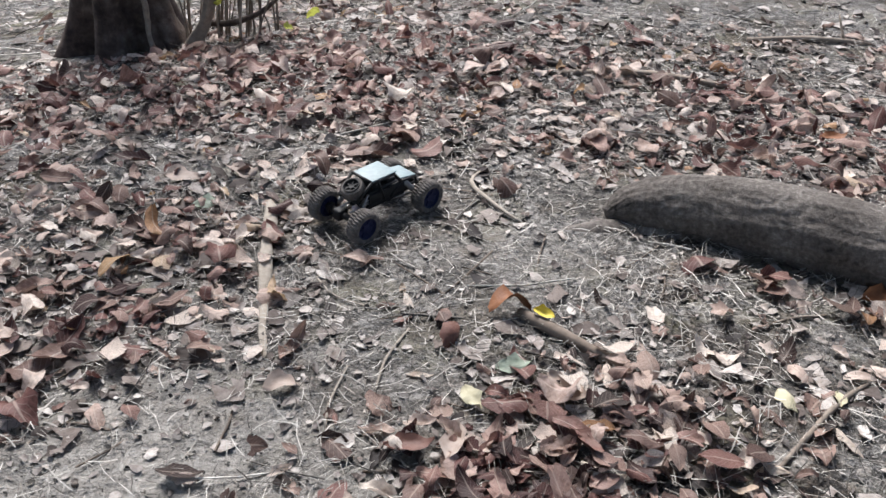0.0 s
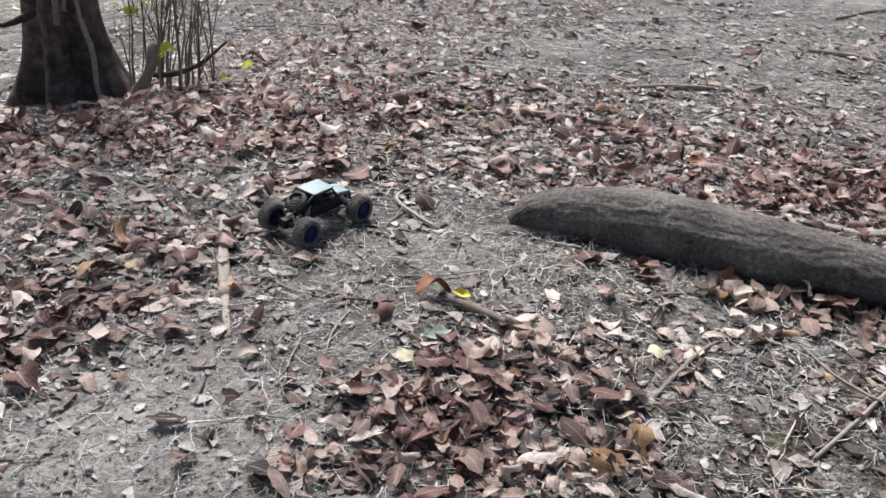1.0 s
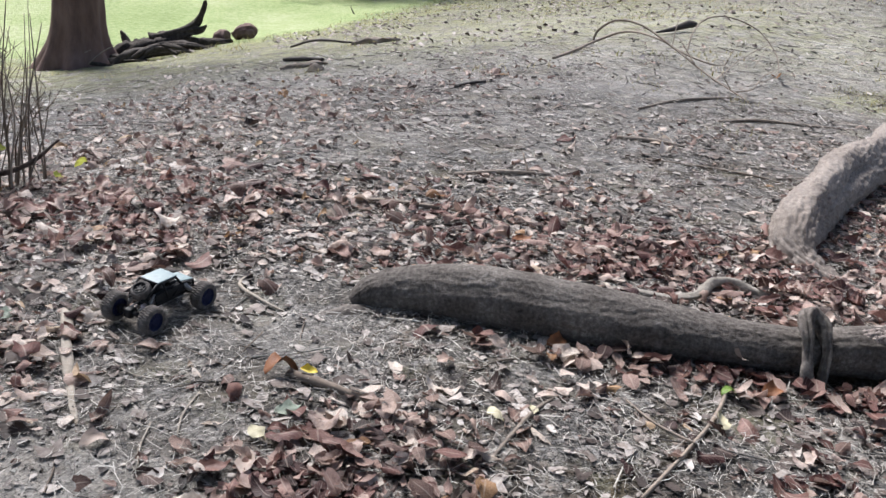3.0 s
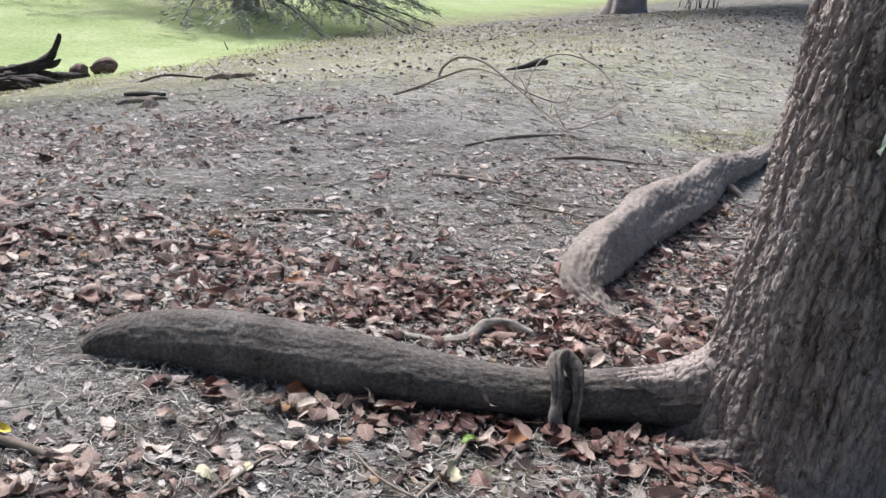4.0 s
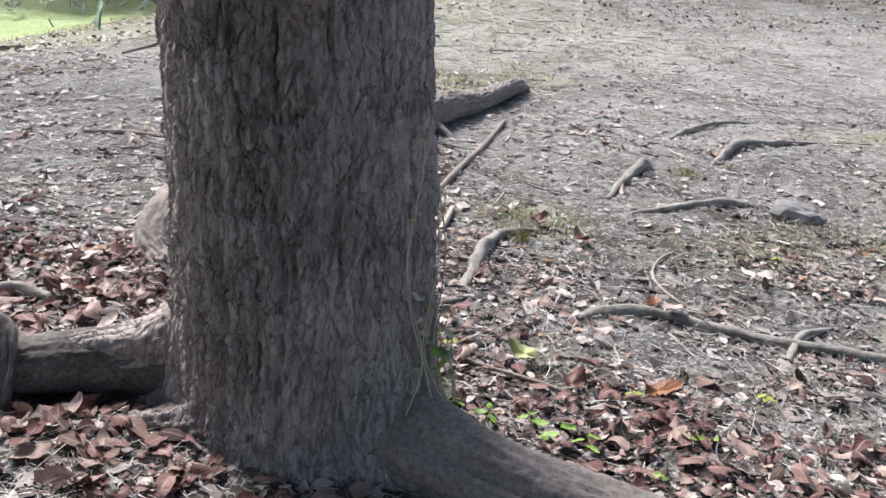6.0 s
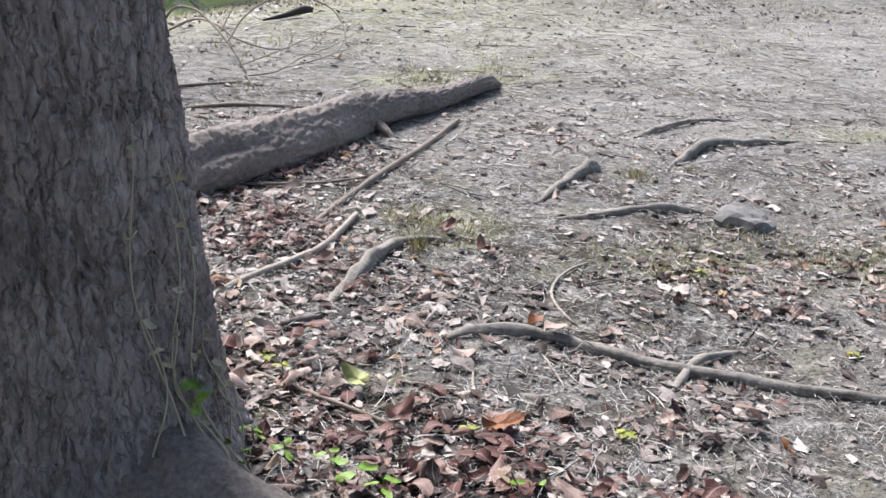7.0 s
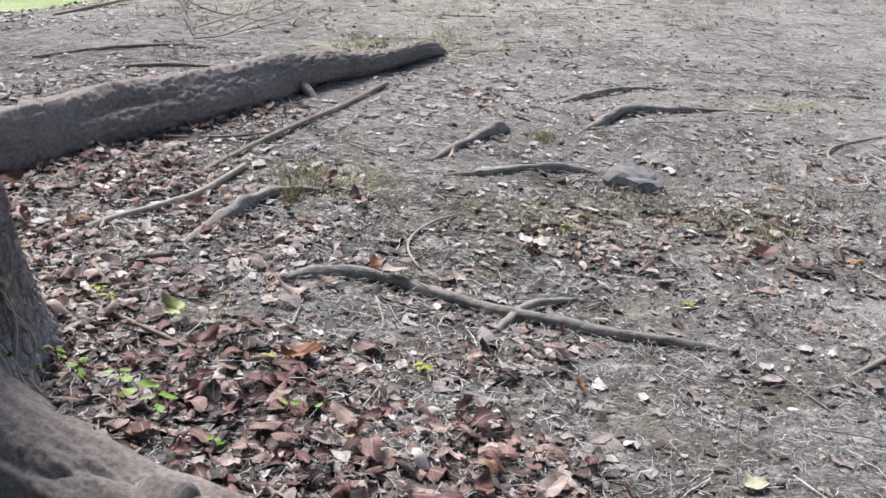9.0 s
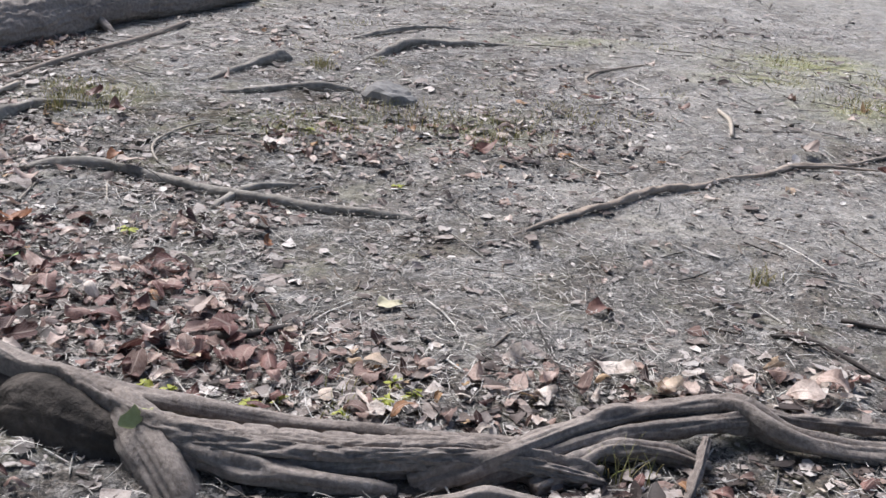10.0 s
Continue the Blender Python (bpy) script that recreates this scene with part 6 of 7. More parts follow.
def build_toy_car():
    cx, cy = -0.188, 2.350
    yaw = math.degrees(math.atan2(0.176, 0.148))
    g = max(gz(cx + dx, cy + dy) for dx in (-0.1, 0.1) for dy in (-0.1, 0.1)) - 0.004
    car = tagged(new("toy_car"), "small black radio-controlled rock crawler with pale roof panels", "toy car")
    car.matrix_world = pose(cx, cy, g, 0, 0, yaw)
    R, W, WB, TR = 0.047, 0.042, 0.232, 0.152

    def wheel(at, name="wheel", steer=0.0, scale=1.0, rx=0.0, rim=M_RIM):
        hub = new(name)
        hub.empty_display_size = 0.02
        hub.parent = car
        hub.matrix_local = pose(*at, rx, 0, steer)
        part_arrays("tyre", *wheel_arrays(R * scale, W * scale), M_TYRE, hub, "dusty lugged rubber tyre", smooth=False)
        bm = bmesh.new()
        r = R * scale
        lathe(bm, [(0.0, -0.30 * W), (r * 0.22, -0.32 * W), (r * 0.26, -0.22 * W), (r * 0.56, -0.26 * W), (r * 0.62, -0.42 * W), (r * 0.69, -0.42 * W), (r * 0.69, 0.42 * W), (r * 0.62, 0.42 * W), (r * 0.56, 0.26 * W), (r * 0.26, 0.22 * W), (r * 0.22, 0.32 * W), (0.0, 0.30 * W)], 24)
        for k in range(6):
            a = k * math.pi / 3
            for s in (-1, 1):
                block(bm, (r * 0.34, 0.005, r * 0.10), (r * 0.38 * math.cos(a), s * 0.25 * W, r * 0.38 * math.sin(a)), 0.0, Matrix.Rotation(-a, 4, "Y"))
        part("rim", bm, rim, hub, "spoked plastic rim", smooth=False)
        return hub

    for sx in (-1, 1):
        for sy in (-1, 1):
            wheel((sx * WB / 2, sy * TR / 2, R))
        bm = bmesh.new()
        x = sx * WB / 2
        rod(bm, (x, -TR / 2 + 0.012, R), (x, TR / 2 - 0.012, R), 0.009, 12)
        block(bm, (0.034, 0.030, 0.032), (x, 0.012, R), 0.006)
        for sy in (-1, 1):
            block(bm, (0.022, 0.014, 0.026), (x, sy * (TR / 2 - 0.026), R), 0.003)
        part("axle", bm, M_BLACK, car)
        for sy in (-1, 1):
            bm = bmesh.new()
            a, b = Vector((x * 0.86, sy * 0.040, R + 0.012)), Vector((x * 0.52, sy * 0.034, R + 0.062))
            rod(bm, a, b, 0.0035, 8)
            d = (b - a)
            for k in range(9):
                p = a + d * (0.2 + 0.07 * k)
                bmesh.ops.create_cone(bm, cap_ends=True, segments=12, radius1=0.0085, radius2=0.0085, depth=0.0026, matrix=look(p, p + d))
            part("shock_absorber", bm, M_STEEL, car, "grey metal shock absorber with coil spring")
            bm = bmesh.new()
            rod(bm, (x * 0.95, sy * 0.03, R - 0.006), (x * 0.22, sy * 0.022, R + 0.004), 0.0035, 8)
            rod(bm, (x * 0.95, sy * 0.018, R + 0.014), (x * 0.30, sy * 0.026, R + 0.022), 0.003, 8)
            part("suspension_link", bm, M_STEEL, car)
    bm = bmesh.new()
    block(bm, (0.150, 0.062, 0.016), (0.0, 0, R + 0.012), 0.004)
    block(bm, (0.060, 0.050, 0.030), (-0.02, 0, R + 0.034), 0.005)
    block(bm, (0.040, 0.044, 0.034), (0.045, 0, R + 0.034), 0.005)
    part("chassis", bm, M_BLACK, car)
    def bar(a, b, r):
        bm = bmesh.new()
        rod(bm, a, b, r)
        part("cage_bar", bm, M_BLACK, car, "black roll cage tube")

    for sy in (-1, 1):
        bar((0.118, sy * 0.030, R + 0.030), (-0.085, sy * 0.042, R + 0.026), 0.004)
        bar((0.118, sy * 0.030, R + 0.030), (0.112, sy * 0.032, R + 0.052), 0.004)
        bar((0.112, sy * 0.032, R + 0.052), (0.052, sy * 0.040, R + 0.062), 0.004)
        bar((0.052, sy * 0.040, R + 0.062), (0.030, sy * 0.036, R + 0.094), 0.004)
        bar((0.030, sy * 0.036, R + 0.094), (-0.052, sy * 0.038, R + 0.095), 0.004)
        bar((-0.052, sy * 0.038, R + 0.100), (-0.098, sy * 0.034, R + 0.050), 0.004)
        bar((-0.098, sy * 0.034, R + 0.050), (-0.085, sy * 0.042, R + 0.026), 0.004)
        bar((-0.010, sy * 0.043, R + 0.028), (-0.030, sy * 0.038, R + 0.099), 0.0035)
        bar((0.052, sy * 0.040, R + 0.062), (0.010, sy * 0.043, R + 0.028), 0.0035)
        bar((0.060, sy * 0.036, R + 0.062), (0.004, sy * 0.043, R + 0.062), 0.003)
    for x, z in ((0.112, 0.052), (0.052, 0.062), (0.030, 0.098), (-0.052, 0.100), (-0.098, 0.050), (0.118, 0.030)):
        w = 0.036 if x < 0.1 else 0.031
        bar((x, -w, R + z), (x, w, R + z), 0.004)
    bm = bmesh.new()
    for sy in (-1, 1):
        block(bm, (0.125, 0.003, 0.030), (0.0, sy * 0.041, R + 0.045), 0.0012)
    block(bm, (0.004, 0.07, 0.026), (0.05, 0, R + 0.045), 0.001)
    part("side_panel", bm, M_BLACK, car)
    bm = bmesh.new()
    block(bm, (0.088, 0.074, 0.004), (-0.006, 0, R + 0.100), 0.0018)
    part("roof_panel", bm, M_PANEL, car, "pale blue-white roof panel")
    bm = bmesh.new()
    block(bm, (0.064, 0.066, 0.004), (0.082, 0, R + 0.0615), 0.0018, Matrix.Rotation(radians(10), 4, "Y"))
    part("hood_panel", bm, M_PANEL, car, "pale blue-white hood panel")
    bm = bmesh.new()
    block(bm, (0.030, 0.052, 0.018), (0.03, 0, R + 0.066), 0.004)
    block(bm, (0.018, 0.05, 0.034), (-0.03, 0, R + 0.066), 0.004)
    block(bm, (0.11, 0.07, 0.03), (-0.005, 0, R + 0.05), 0.006)
    part("seats", bm, M_BLACK, car)
    bm = bmesh.new()
    block(bm, (0.020, 0.014, 0.012), (-0.088, -0.018, R + 0.022), 0.003)
    part("motor_cap", bm, M_PINK, car, "small pale pink motor cap")
    bm = bmesh.new()
    rod(bm, (0.126, -0.034, R + 0.018), (0.126, 0.034, R + 0.018), 0.005)
    rod(bm, (0.126, 0, R + 0.018), (0.095, 0, R + 0.018), 0.004)
    part("bumper", bm, M_BLACK, car)
    # the body sits low between the wheels
    for o in car.children:
        if o.type == "MESH":
            for v in o.data.vertices:
                if v.co.z > R:
                    v.co.z = R + 0.88 * (v.co.z - R)
    wheel((-0.082, 0.0, R + 0.064), "spare_wheel", 90, 0.7, 66, M_BLACK)


build_toy_car()

# ---- leaf litter ----
WOOD = [np.array(p) for p in (ROOT_LONG, ROOT_BACK, ROOT_FRONT, ROOT_RIDGE, ROOT_FORK, ROOT_FLANK, ROOT_WALL, *NET)]


def clear_of_wood(x, y, share=0.75):
    ok = np.hypot(x - 2.63, y - 1.73) > 0.36
    for p in WOOD:
        for a, b in zip(p[:-1], p[1:]):
            d = b[:2] - a[:2]
            t = np.clip(((x - a[0]) * d[0] + (y - a[1]) * d[1]) / (d @ d), 0, 1)
            ok &= np.hypot(x - a[0] - t * d[0], y - a[1] - t * d[1]) > share * (a[3] + t * (b[3] - a[3]))
    ok &= ~((np.abs((x + 0.188) * 0.64 + (y - 2.35) * 0.77) < 0.15) & (np.abs((x + 0.188) * -0.77 + (y - 2.35) * 0.64) < 0.09))
    ok &= np.hypot(x + 1.5, y - 3.95) > 0.27
    ok &= np.hypot(((x - 3.42) * 0.7 - (y - 0.61) * 0.71) / 0.3, ((x - 3.42) * 0.71 + (y - 0.61) * 0.7) / 0.12) > 1
    ok &= (((x - 2.12) / 0.2) ** 2 + ((y - 1.86) / 0.07) ** 2) > 1
    return ok


# drifts of leaves: x, y, half widths, turn in degrees, share
DRIFTS = [
    (4.40, 1.66, 0.17, 0.1, 0, 0.6), (4.2, 1.6, 0.2, 0.1, 0, 0.5), (5.45, 2.25, 0.26, 0.1, 0, 0.5), (4.98, 2.17, 0.2, 0.1, 0, 0.4), (4.05, 1.1, 0.25, 0.16, -30, 0.9), (4.85, 2.63, 0.3, 0.12, 0, 0.3), (5.6, 2.57, 0.3, 0.15, 0, 0.3), (6.3, 3.0, 0.3, 0.2, 0, 0.25),
]
DRIFTS += [
    (-0.95, 3.15, 1.0, 0.75, 20, 1.0), (-0.2, 3.2, 0.75, 0.55, 20, 0.85), (-0.9, 2.2, 0.55, 0.45, 0, 0.65), (-0.75, 1.75, 0.32, 0.28, 0, 0.7), (0.7, 3.1, 0.8, 0.4, -5, 0.7),
]
DRIFTS += [
    (0.22, 1.30, 0.42, 0.22, -10, 1.0), (0.42, 1.60, 0.26, 0.16, -25, 0.7), (0.85, 1.72, 0.45, 0.18, -20, 0.2), (1.5, 1.86, 0.5, 0.07, -12, 0.5), (2.05, 1.72, 0.35, 0.13, -20, 0.65), (2.15, 1.42, 0.38, 0.2, -30, 0.75), (1.55, 1.38, 0.35, 0.2, -20, 0.35),
]
DRIFTS += [
    (1.65, 2.75, 0.85, 0.33, -3, 1.0), (2.3, 2.6, 0.55, 0.45, 10, 0.95), (2.75, 2.75, 0.3, 0.5, 30, 0.7), (3.1, 3.2, 0.35, 0.5, 40, 0.8), (3.6, 4.0, 0.4, 0.25, 40, 0.55),
]
DRIFTS += [
    (3.1, 1.95, 0.2, 0.35, 0, 0.8), (3.45, 1.45, 0.4, 0.3, -30, 0.85), (3.75, 1.1, 0.42, 0.26, -40, 0.8), (4.1, 0.72, 0.45, 0.22, -30, 0.85), (3.5, 2.35, 0.4, 0.3, 20, 0.5), (4.4, 0.4, 0.5, 0.16, -10, 0.6),
]
DRIFTS += [
    (5.35, 0.25, 0.5, 0.12, -15, 0.7), (4.4, -0.2, 0.9, 0.15, 0, 0.7), (3.5, 0.3, 0.4, 0.25, -30, 0.3), (4.9, 2.4, 0.6, 0.3, 10, 0.25), (5.6, 2.3, 0.7, 0.4, 0, 0.25), (1.0, 3.6, 0.8, 0.3, 0, 0.3), (-0.4, 4.5, 1.1, 0.6, 20, 0.5), (0.4, 5.3, 1.1, 0.5, 10, 0.3), (-0.5, 6.3, 0.9, 0.9, 0, 0.3), (1.5, 6.2, 0.9, 0.4, 10, 0.2), (2.9, 4.6, 0.9, 0.35, 10, 0.25), (5.0, 4.4, 0.4, 0.3, 0, 0.2),
]


def drift(x, y):
    """Share of the soil under leaves, 0 to 1."""
    d = np.zeros_like(x)
    for cx, cy, a, b, turn, s in DRIFTS:
        c, n = math.cos(radians(turn)), math.sin(radians(turn))
        u, v = (x - cx) * c + (y - cy) * n, -(x - cx) * n + (y - cy) * c
        d = np.maximum(d, s * np.exp(-((u / a) ** 2 + (v / b) ** 2) ** 1.5 * 0.7))
    return d


# swept soil: x, y, half widths, share cleared
BARE = [(-0.46, 1.42, 0.4, 0.34, 0.95), (-0.95, 2.7, 0.5, 0.17, 0.75), (-0.12, 2.02, 0.34, 0.2, 0.5), (0.14, 2.4, 0.34, 0.2, 0.4), (0.7, 1.86, 0.45, 0.13, 0.3), (1.05, 1.5, 0.4, 0.22, 0.45), (3.68, 0.16, 0.34, 0.26, 0.9), (6.6, 1.5, 1.5, 1.4, 0.6), (7.4, 3.3, 1.6, 1.0, 0.5), (3.0, 5.6, 2.2, 0.9, 0.5), (1.6, 4.4, 1.2, 0.45, 0.5), (7.4, 6.0, 2.5, 1.5, 0.6)]


def bare(x, y):
    return np.max([s * np.exp(-(((x - cx) / a) ** 2 + ((y - cy) / b) ** 2) ** 1.5) for cx, cy, a, b, s in BARE], axis=0)


def spread(rate, seed, base, power=1.0, box=(-4.2, 10.0, -3.2, 8.8), swept=1.0):
    """Random places with so many to the square metre, thicker in the drifts."""
    r = np.random.default_rng(seed)
    x0, x1, y0, y1 = box
    n = int(rate * (x1 - x0) * (y1 - y0))
    x, y = r.uniform(x0, x1, n), r.uniform(y0, y1, n)
    patch = value_noise(x * 2.6, y * 2.6, 0, seed)
    clot = np.clip(3.2 * (value_noise(x * 3.7, y * 3.7, 0, 520) - 0.32), 0.12, 1.9)
    p = np.clip(drift(x, y) ** power * (0.55 + 0.9 * patch) + base * (0.25 + 0.6 * patch) * (0.4 + 0.9 * clot), 0, 1)
    p = p * (1 - swept * bare(x, y))
    far = np.clip(1.25 - np.hypot(x - 2.5, y + 0.3) / 7.6, 0.1, 1) * np.where(y < -0.5, 0.15, 1.0)
    keep = (r.random(n) < p * far) & clear_of_wood(x, y) & (lawn_mask(x, y) < 0.4)
    return x[keep], y[keep], r


# stretches where the leaves are redder: x, y, half width
RED_SPOTS = [(-0.5, 3.3, 0.6), (-1.2, 3.2, 0.7), (-0.1, 3.5, 0.5), (1.75, 2.72, 0.7), (2.4, 2.65, 0.55), (3.2, 3.3, 0.5), (4.0, 0.85, 0.5), (3.7, 1.25, 0.45), (3.5, 1.6, 0.55), (3.95, 1.0, 0.6), (2.1, 1.6, 0.6), (1.6, 1.78, 0.4), (2.2, 1.35, 0.55), (-0.75, 1.9, 0.22), (0.15, 1.4, 0.25), (0.9, 3.05, 0.4), (3.7, 0.2, 0.35), (1.5, 1.35, 0.45)]


def redness(x, y):
    return np.max([np.exp(-((x - a) ** 2 + (y - b) ** 2) / w ** 2) for a, b, w in RED_SPOTS], axis=0)


def build_leaf_litter():
    x, y, r = spread(1200, 501, 0.035)
    n = len(x)
    d = drift(x, y)
    z = ground_z(x, y) + r.random(n) * 0.04 * d
    tilt = np.abs(r.normal(0, 0.17, n)) + (r.random(n) < 0.14) * r.uniform(0.2, 0.7, n)
    rot = rotations(r.random(n) * 6.283, tilt, r.random(n) * 6.283)
    s = np.clip(r.lognormal(-2.97, 0.42, n), 0.022, 0.12) * np.where(x > 2.8, 0.84, 1.0)
    flip = np.where(r.random(n) < 0.5, -1.0, 1.0)
    size = np.stack([s, s * r.uniform(0.5, 1.1, n), flip * s * r.uniform(0.35, 1.1, n)], -1)
    pick = r.integers(0, len(LEAF_SHAPES), n)
    red = r.random(n) < 0.1 + 0.8 * redness(x, y)
    for on, mat, words in ((~red, M_LITTER, "drifts of curled tan and pinkish dead leaves on soil"), (red, M_LITTER_RED, "curled dark red-brown dead leaves among the drifts")):
        v, q = scatter(LEAF_SHAPES, np.stack([x, y, z], -1)[on], rot[on], size[on], pick[on])
        ob = tagged(part_arrays("leaf_litter", v, q, mat), words, "dead leaves", kind="stuff")
        set_blade(ob.data, np.vstack([np.tile(b, (int((pick[on] == k).sum()), 1)) for k, b in enumerate(LEAF_BLADES)]))

    # leaves at the bottom of the drifts, near black to paint the gaps' shade
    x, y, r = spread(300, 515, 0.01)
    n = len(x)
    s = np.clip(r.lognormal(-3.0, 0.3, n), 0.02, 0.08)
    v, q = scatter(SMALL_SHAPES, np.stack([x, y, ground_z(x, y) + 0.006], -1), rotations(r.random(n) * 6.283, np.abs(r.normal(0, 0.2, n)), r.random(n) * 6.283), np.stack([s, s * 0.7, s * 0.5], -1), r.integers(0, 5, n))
    tagged(part_arrays("rotted_leaves", v, q, M_LEAF_GAP), "near-black leaves under the drifts, dark for the shade in the gaps", "dead leaves", kind="stuff")

    x, y, r = spread(1750, 502, 0.5, 0.8, swept=0.6)
    n = len(x)
    rot = rotations(r.random(n) * 6.283, np.abs(r.normal(0, 0.2, n)), r.random(n) * 6.283)
    s = np.clip(r.lognormal(-4.0, 0.55, n), 0.006, 0.06)
    v, q = scatter(CRUMB_SHAPES, np.stack([x, y, ground_z(x, y) + 0.004], -1), rot, np.stack([s, s * r.uniform(0.4, 1.1, n), s], -1), r.integers(0, 5, n))
    tagged(part_arrays("leaf_crumbs", v, q, M_FRAG), "small broken bits of dead leaf and bark on soil", "leaf crumbs", kind="stuff")

    # torn scraps of leaf lying flat all over the soil
    x, y, r = spread(420, 512, 0.42, 0.8, box=(-2.6, 9.0, -0.6, 6.2))
    n = len(x)
    shapes = [leaf_shape(w, c, f, 0.8, 0.25, 700 + k, 3, 2, o) for k, (w, c, f, o) in enumerate([(0.8, 0.3, 0.3, (0.1, 0.6)), (0.9, -0.3, 0.2, (0.3, 0.75)), (0.7, 0.5, 0.4, (0.0, 0.5)), (0.8, -0.4, -0.3, (0.45, 1.0)), (0.6, 0.2, 0.3, (0.0, 1.0)), (1.0, 0.4, 0.2, (0.3, 0.7))])]
    s = np.clip(r.lognormal(-3.05, 0.42, n), 0.018, 0.1)
    flip = np.where(r.random(n) < 0.5, -1.0, 1.0)
    v, q = scatter(shapes, np.stack([x, y, ground_z(x, y) + 0.003 + 0.006 * r.random(n)], -1), rotations(r.random(n) * 6.283, np.abs(r.normal(0, 0.12, n)), r.random(n) * 6.283), np.stack([s, s * r.uniform(0.6, 1.1, n), flip * s * r.uniform(0.2, 0.7, n)], -1), r.integers(0, 6, n))
    tagged(part_arrays("leaf_scraps", v, q, M_SCRAP), "torn grey-tan scraps of dead leaf lying flat on soil", "leaf scraps", kind="stuff")

    x, y, r = spread(600, 503, 0.5, 1.0, swept=0.4)
    n = len(x)
    fold = [(np.array([(-0.5, -1, 0.2), (-0.5, 1, 0), (0.0, -1, 0.5), (0.0, 1, 0.7), (0.5, -1, 0.2), (0.5, 1, 0)], float), np.array([(0, 2, 3, 1), (2, 4, 5, 3)]), np.array([b, b, -b, -b, b, b]) * 0.5) for b in (0.0, 0.06, -0.08, 0.15, -0.15)]
    # thickest on the soil along the walk
    r2 = np.random.default_rng(509)
    m = 80000
    nx = r2.uniform(-1.3, 8.2, m)
    ny = 0.3 + 5.2 * r2.random(m) ** 1.25
    k = clear_of_wood(nx, ny) & (r2.random(m) < (0.25 + 1.0 * value_noise(nx * 3.3, ny * 3.3, 0, 510)) * (1 - 0.5 * bare(nx, ny)) * (1 - 0.8 * np.exp(-((nx + 0.42) / 0.42) ** 2 - ((ny - 1.45) / 0.3) ** 2)))
    x, y = np.r_[x, nx[k]], np.r_[y, ny[k]]
    # and shredded stalks on the trodden soil before the long root
    nx, ny = r2.uniform(-0.5, 2.3, 5000), r2.uniform(0.95, 2.35, 5000)
    k = clear_of_wood(nx, ny) & (r2.random(5000) < 0.3 + 0.9 * value_noise(nx * 5, ny * 5, 0, 516))
    x, y = np.r_[x, nx[k]], np.r_[y, ny[k]]
    n = len(x)
    rot = rotations(r.random(n) * 6.283, r.normal(0, 0.10, n), r.random(n) * 6.283)
    ln, th = np.clip(r.lognormal(-3.15, 0.5, n), 0.012, 0.16), r.uniform(0.00035, 0.001, n)
    v, q = scatter(fold, np.stack([x, y, ground_z(x, y) + 0.005 + 0.014 * r.random(n)], -1), rot, np.stack([ln, th, 0.003 + 0 * th], -1), r.integers(0, 5, n))
    tagged(part_arrays("dry_needles", v, q, M_STRAW), "thin dry grass stalks and needles strewn over soil", "dry stalks", kind="stuff")

    # grit and fine crumbs on the soil along the walk
    r = np.random.default_rng(513)
    n = 30000
    x, y = r.uniform(-1.2, 6.6, n), 0.5 + 2.4 * r.random(n)
    k = clear_of_wood(x, y) & (r.random(n) < 0.35 + value_noise(x * 4, y * 4, 0, 514) * (1 + 0.6 * bare(x, y)))
    x, y = x[k], y[k]
    n = len(x)
    s = np.clip(r.lognormal(-4.9, 0.45, n), 0.003, 0.018)
    v, q = scatter(CRUMB_SHAPES, np.stack([x, y, ground_z(x, y) + 0.001], -1), rotations(r.random(n) * 6.283, np.abs(r.normal(0, 0.3, n)), r.random(n) * 6.283), np.stack([s, s * r.uniform(0.4, 1.0, n), s], -1), r.integers(0, 5, n))
    tagged(part_arrays("soil_grit", v, q, M_GRIT), "fine grey grit and crumbled leaf on bare soil", "grit", kind="stuff")

    x, y, r = spread(1350, 507, 0.5, 1.0, swept=0.4)
    n = len(x)
    ribbon = [(np.array([(-0.5, -1, b * 0.3), (-0.5, 1, b * 0.3), (0.0, -1, 0.0), (0.0, 1, 0.4), (0.5, -1, b), (0.5, 1, b)], float), np.array([(0, 2, 3, 1), (2, 4, 5, 3)]), np.array([b, b, -b, -b, b, b]) * 0.07) for b in (0.0, 0.25, -0.3, 0.5, -0.5)]
    ln = np.clip(r.lognormal(-3.15, 0.45, n), 0.012, 0.12)
    v, q = scatter(ribbon, np.stack([x, y, ground_z(x, y) + 0.004 + 0.012 * r.random(n)], -1), rotations(r.random(n) * 6.283, r.normal(0, 0.18, n), r.random(n) * 6.283), np.stack([ln, r.uniform(0.0004, 0.0013, n), r.uniform(0.001, 0.005, n)], -1), r.integers(0, 5, n))
    tagged(part_arrays("chopped_straw", v, q, M_STRAW), "short pale bits of dry grass trodden over soil", "straw", kind="stuff")

    r = np.random.default_rng(504)
    n = 2600
    x, y = r.uniform(-2.5, 8.5, n), r.uniform(-0.4, 8.5, n)
    k = clear_of_wood(x, y)
    x, y = x[k], y[k]
    n = len(x)
    cube = np.array([(a, b, c) for a in (-1, 1) for b in (-1, 1) for c in (-1, 1)], float)
    cq = np.array([(0, 1, 3, 2), (4, 6, 7, 5), (0, 4, 5, 1), (2, 3, 7, 6), (0, 2, 6, 4), (1, 5, 7, 3)])
    shapes = [(cube * np.random.default_rng(k).uniform(0.55, 1.1, (8, 3)) * 0.6, cq) for k in range(5)]
    s = np.clip(r.lognormal(-4.9, 0.5, n), 0.003, 0.022)
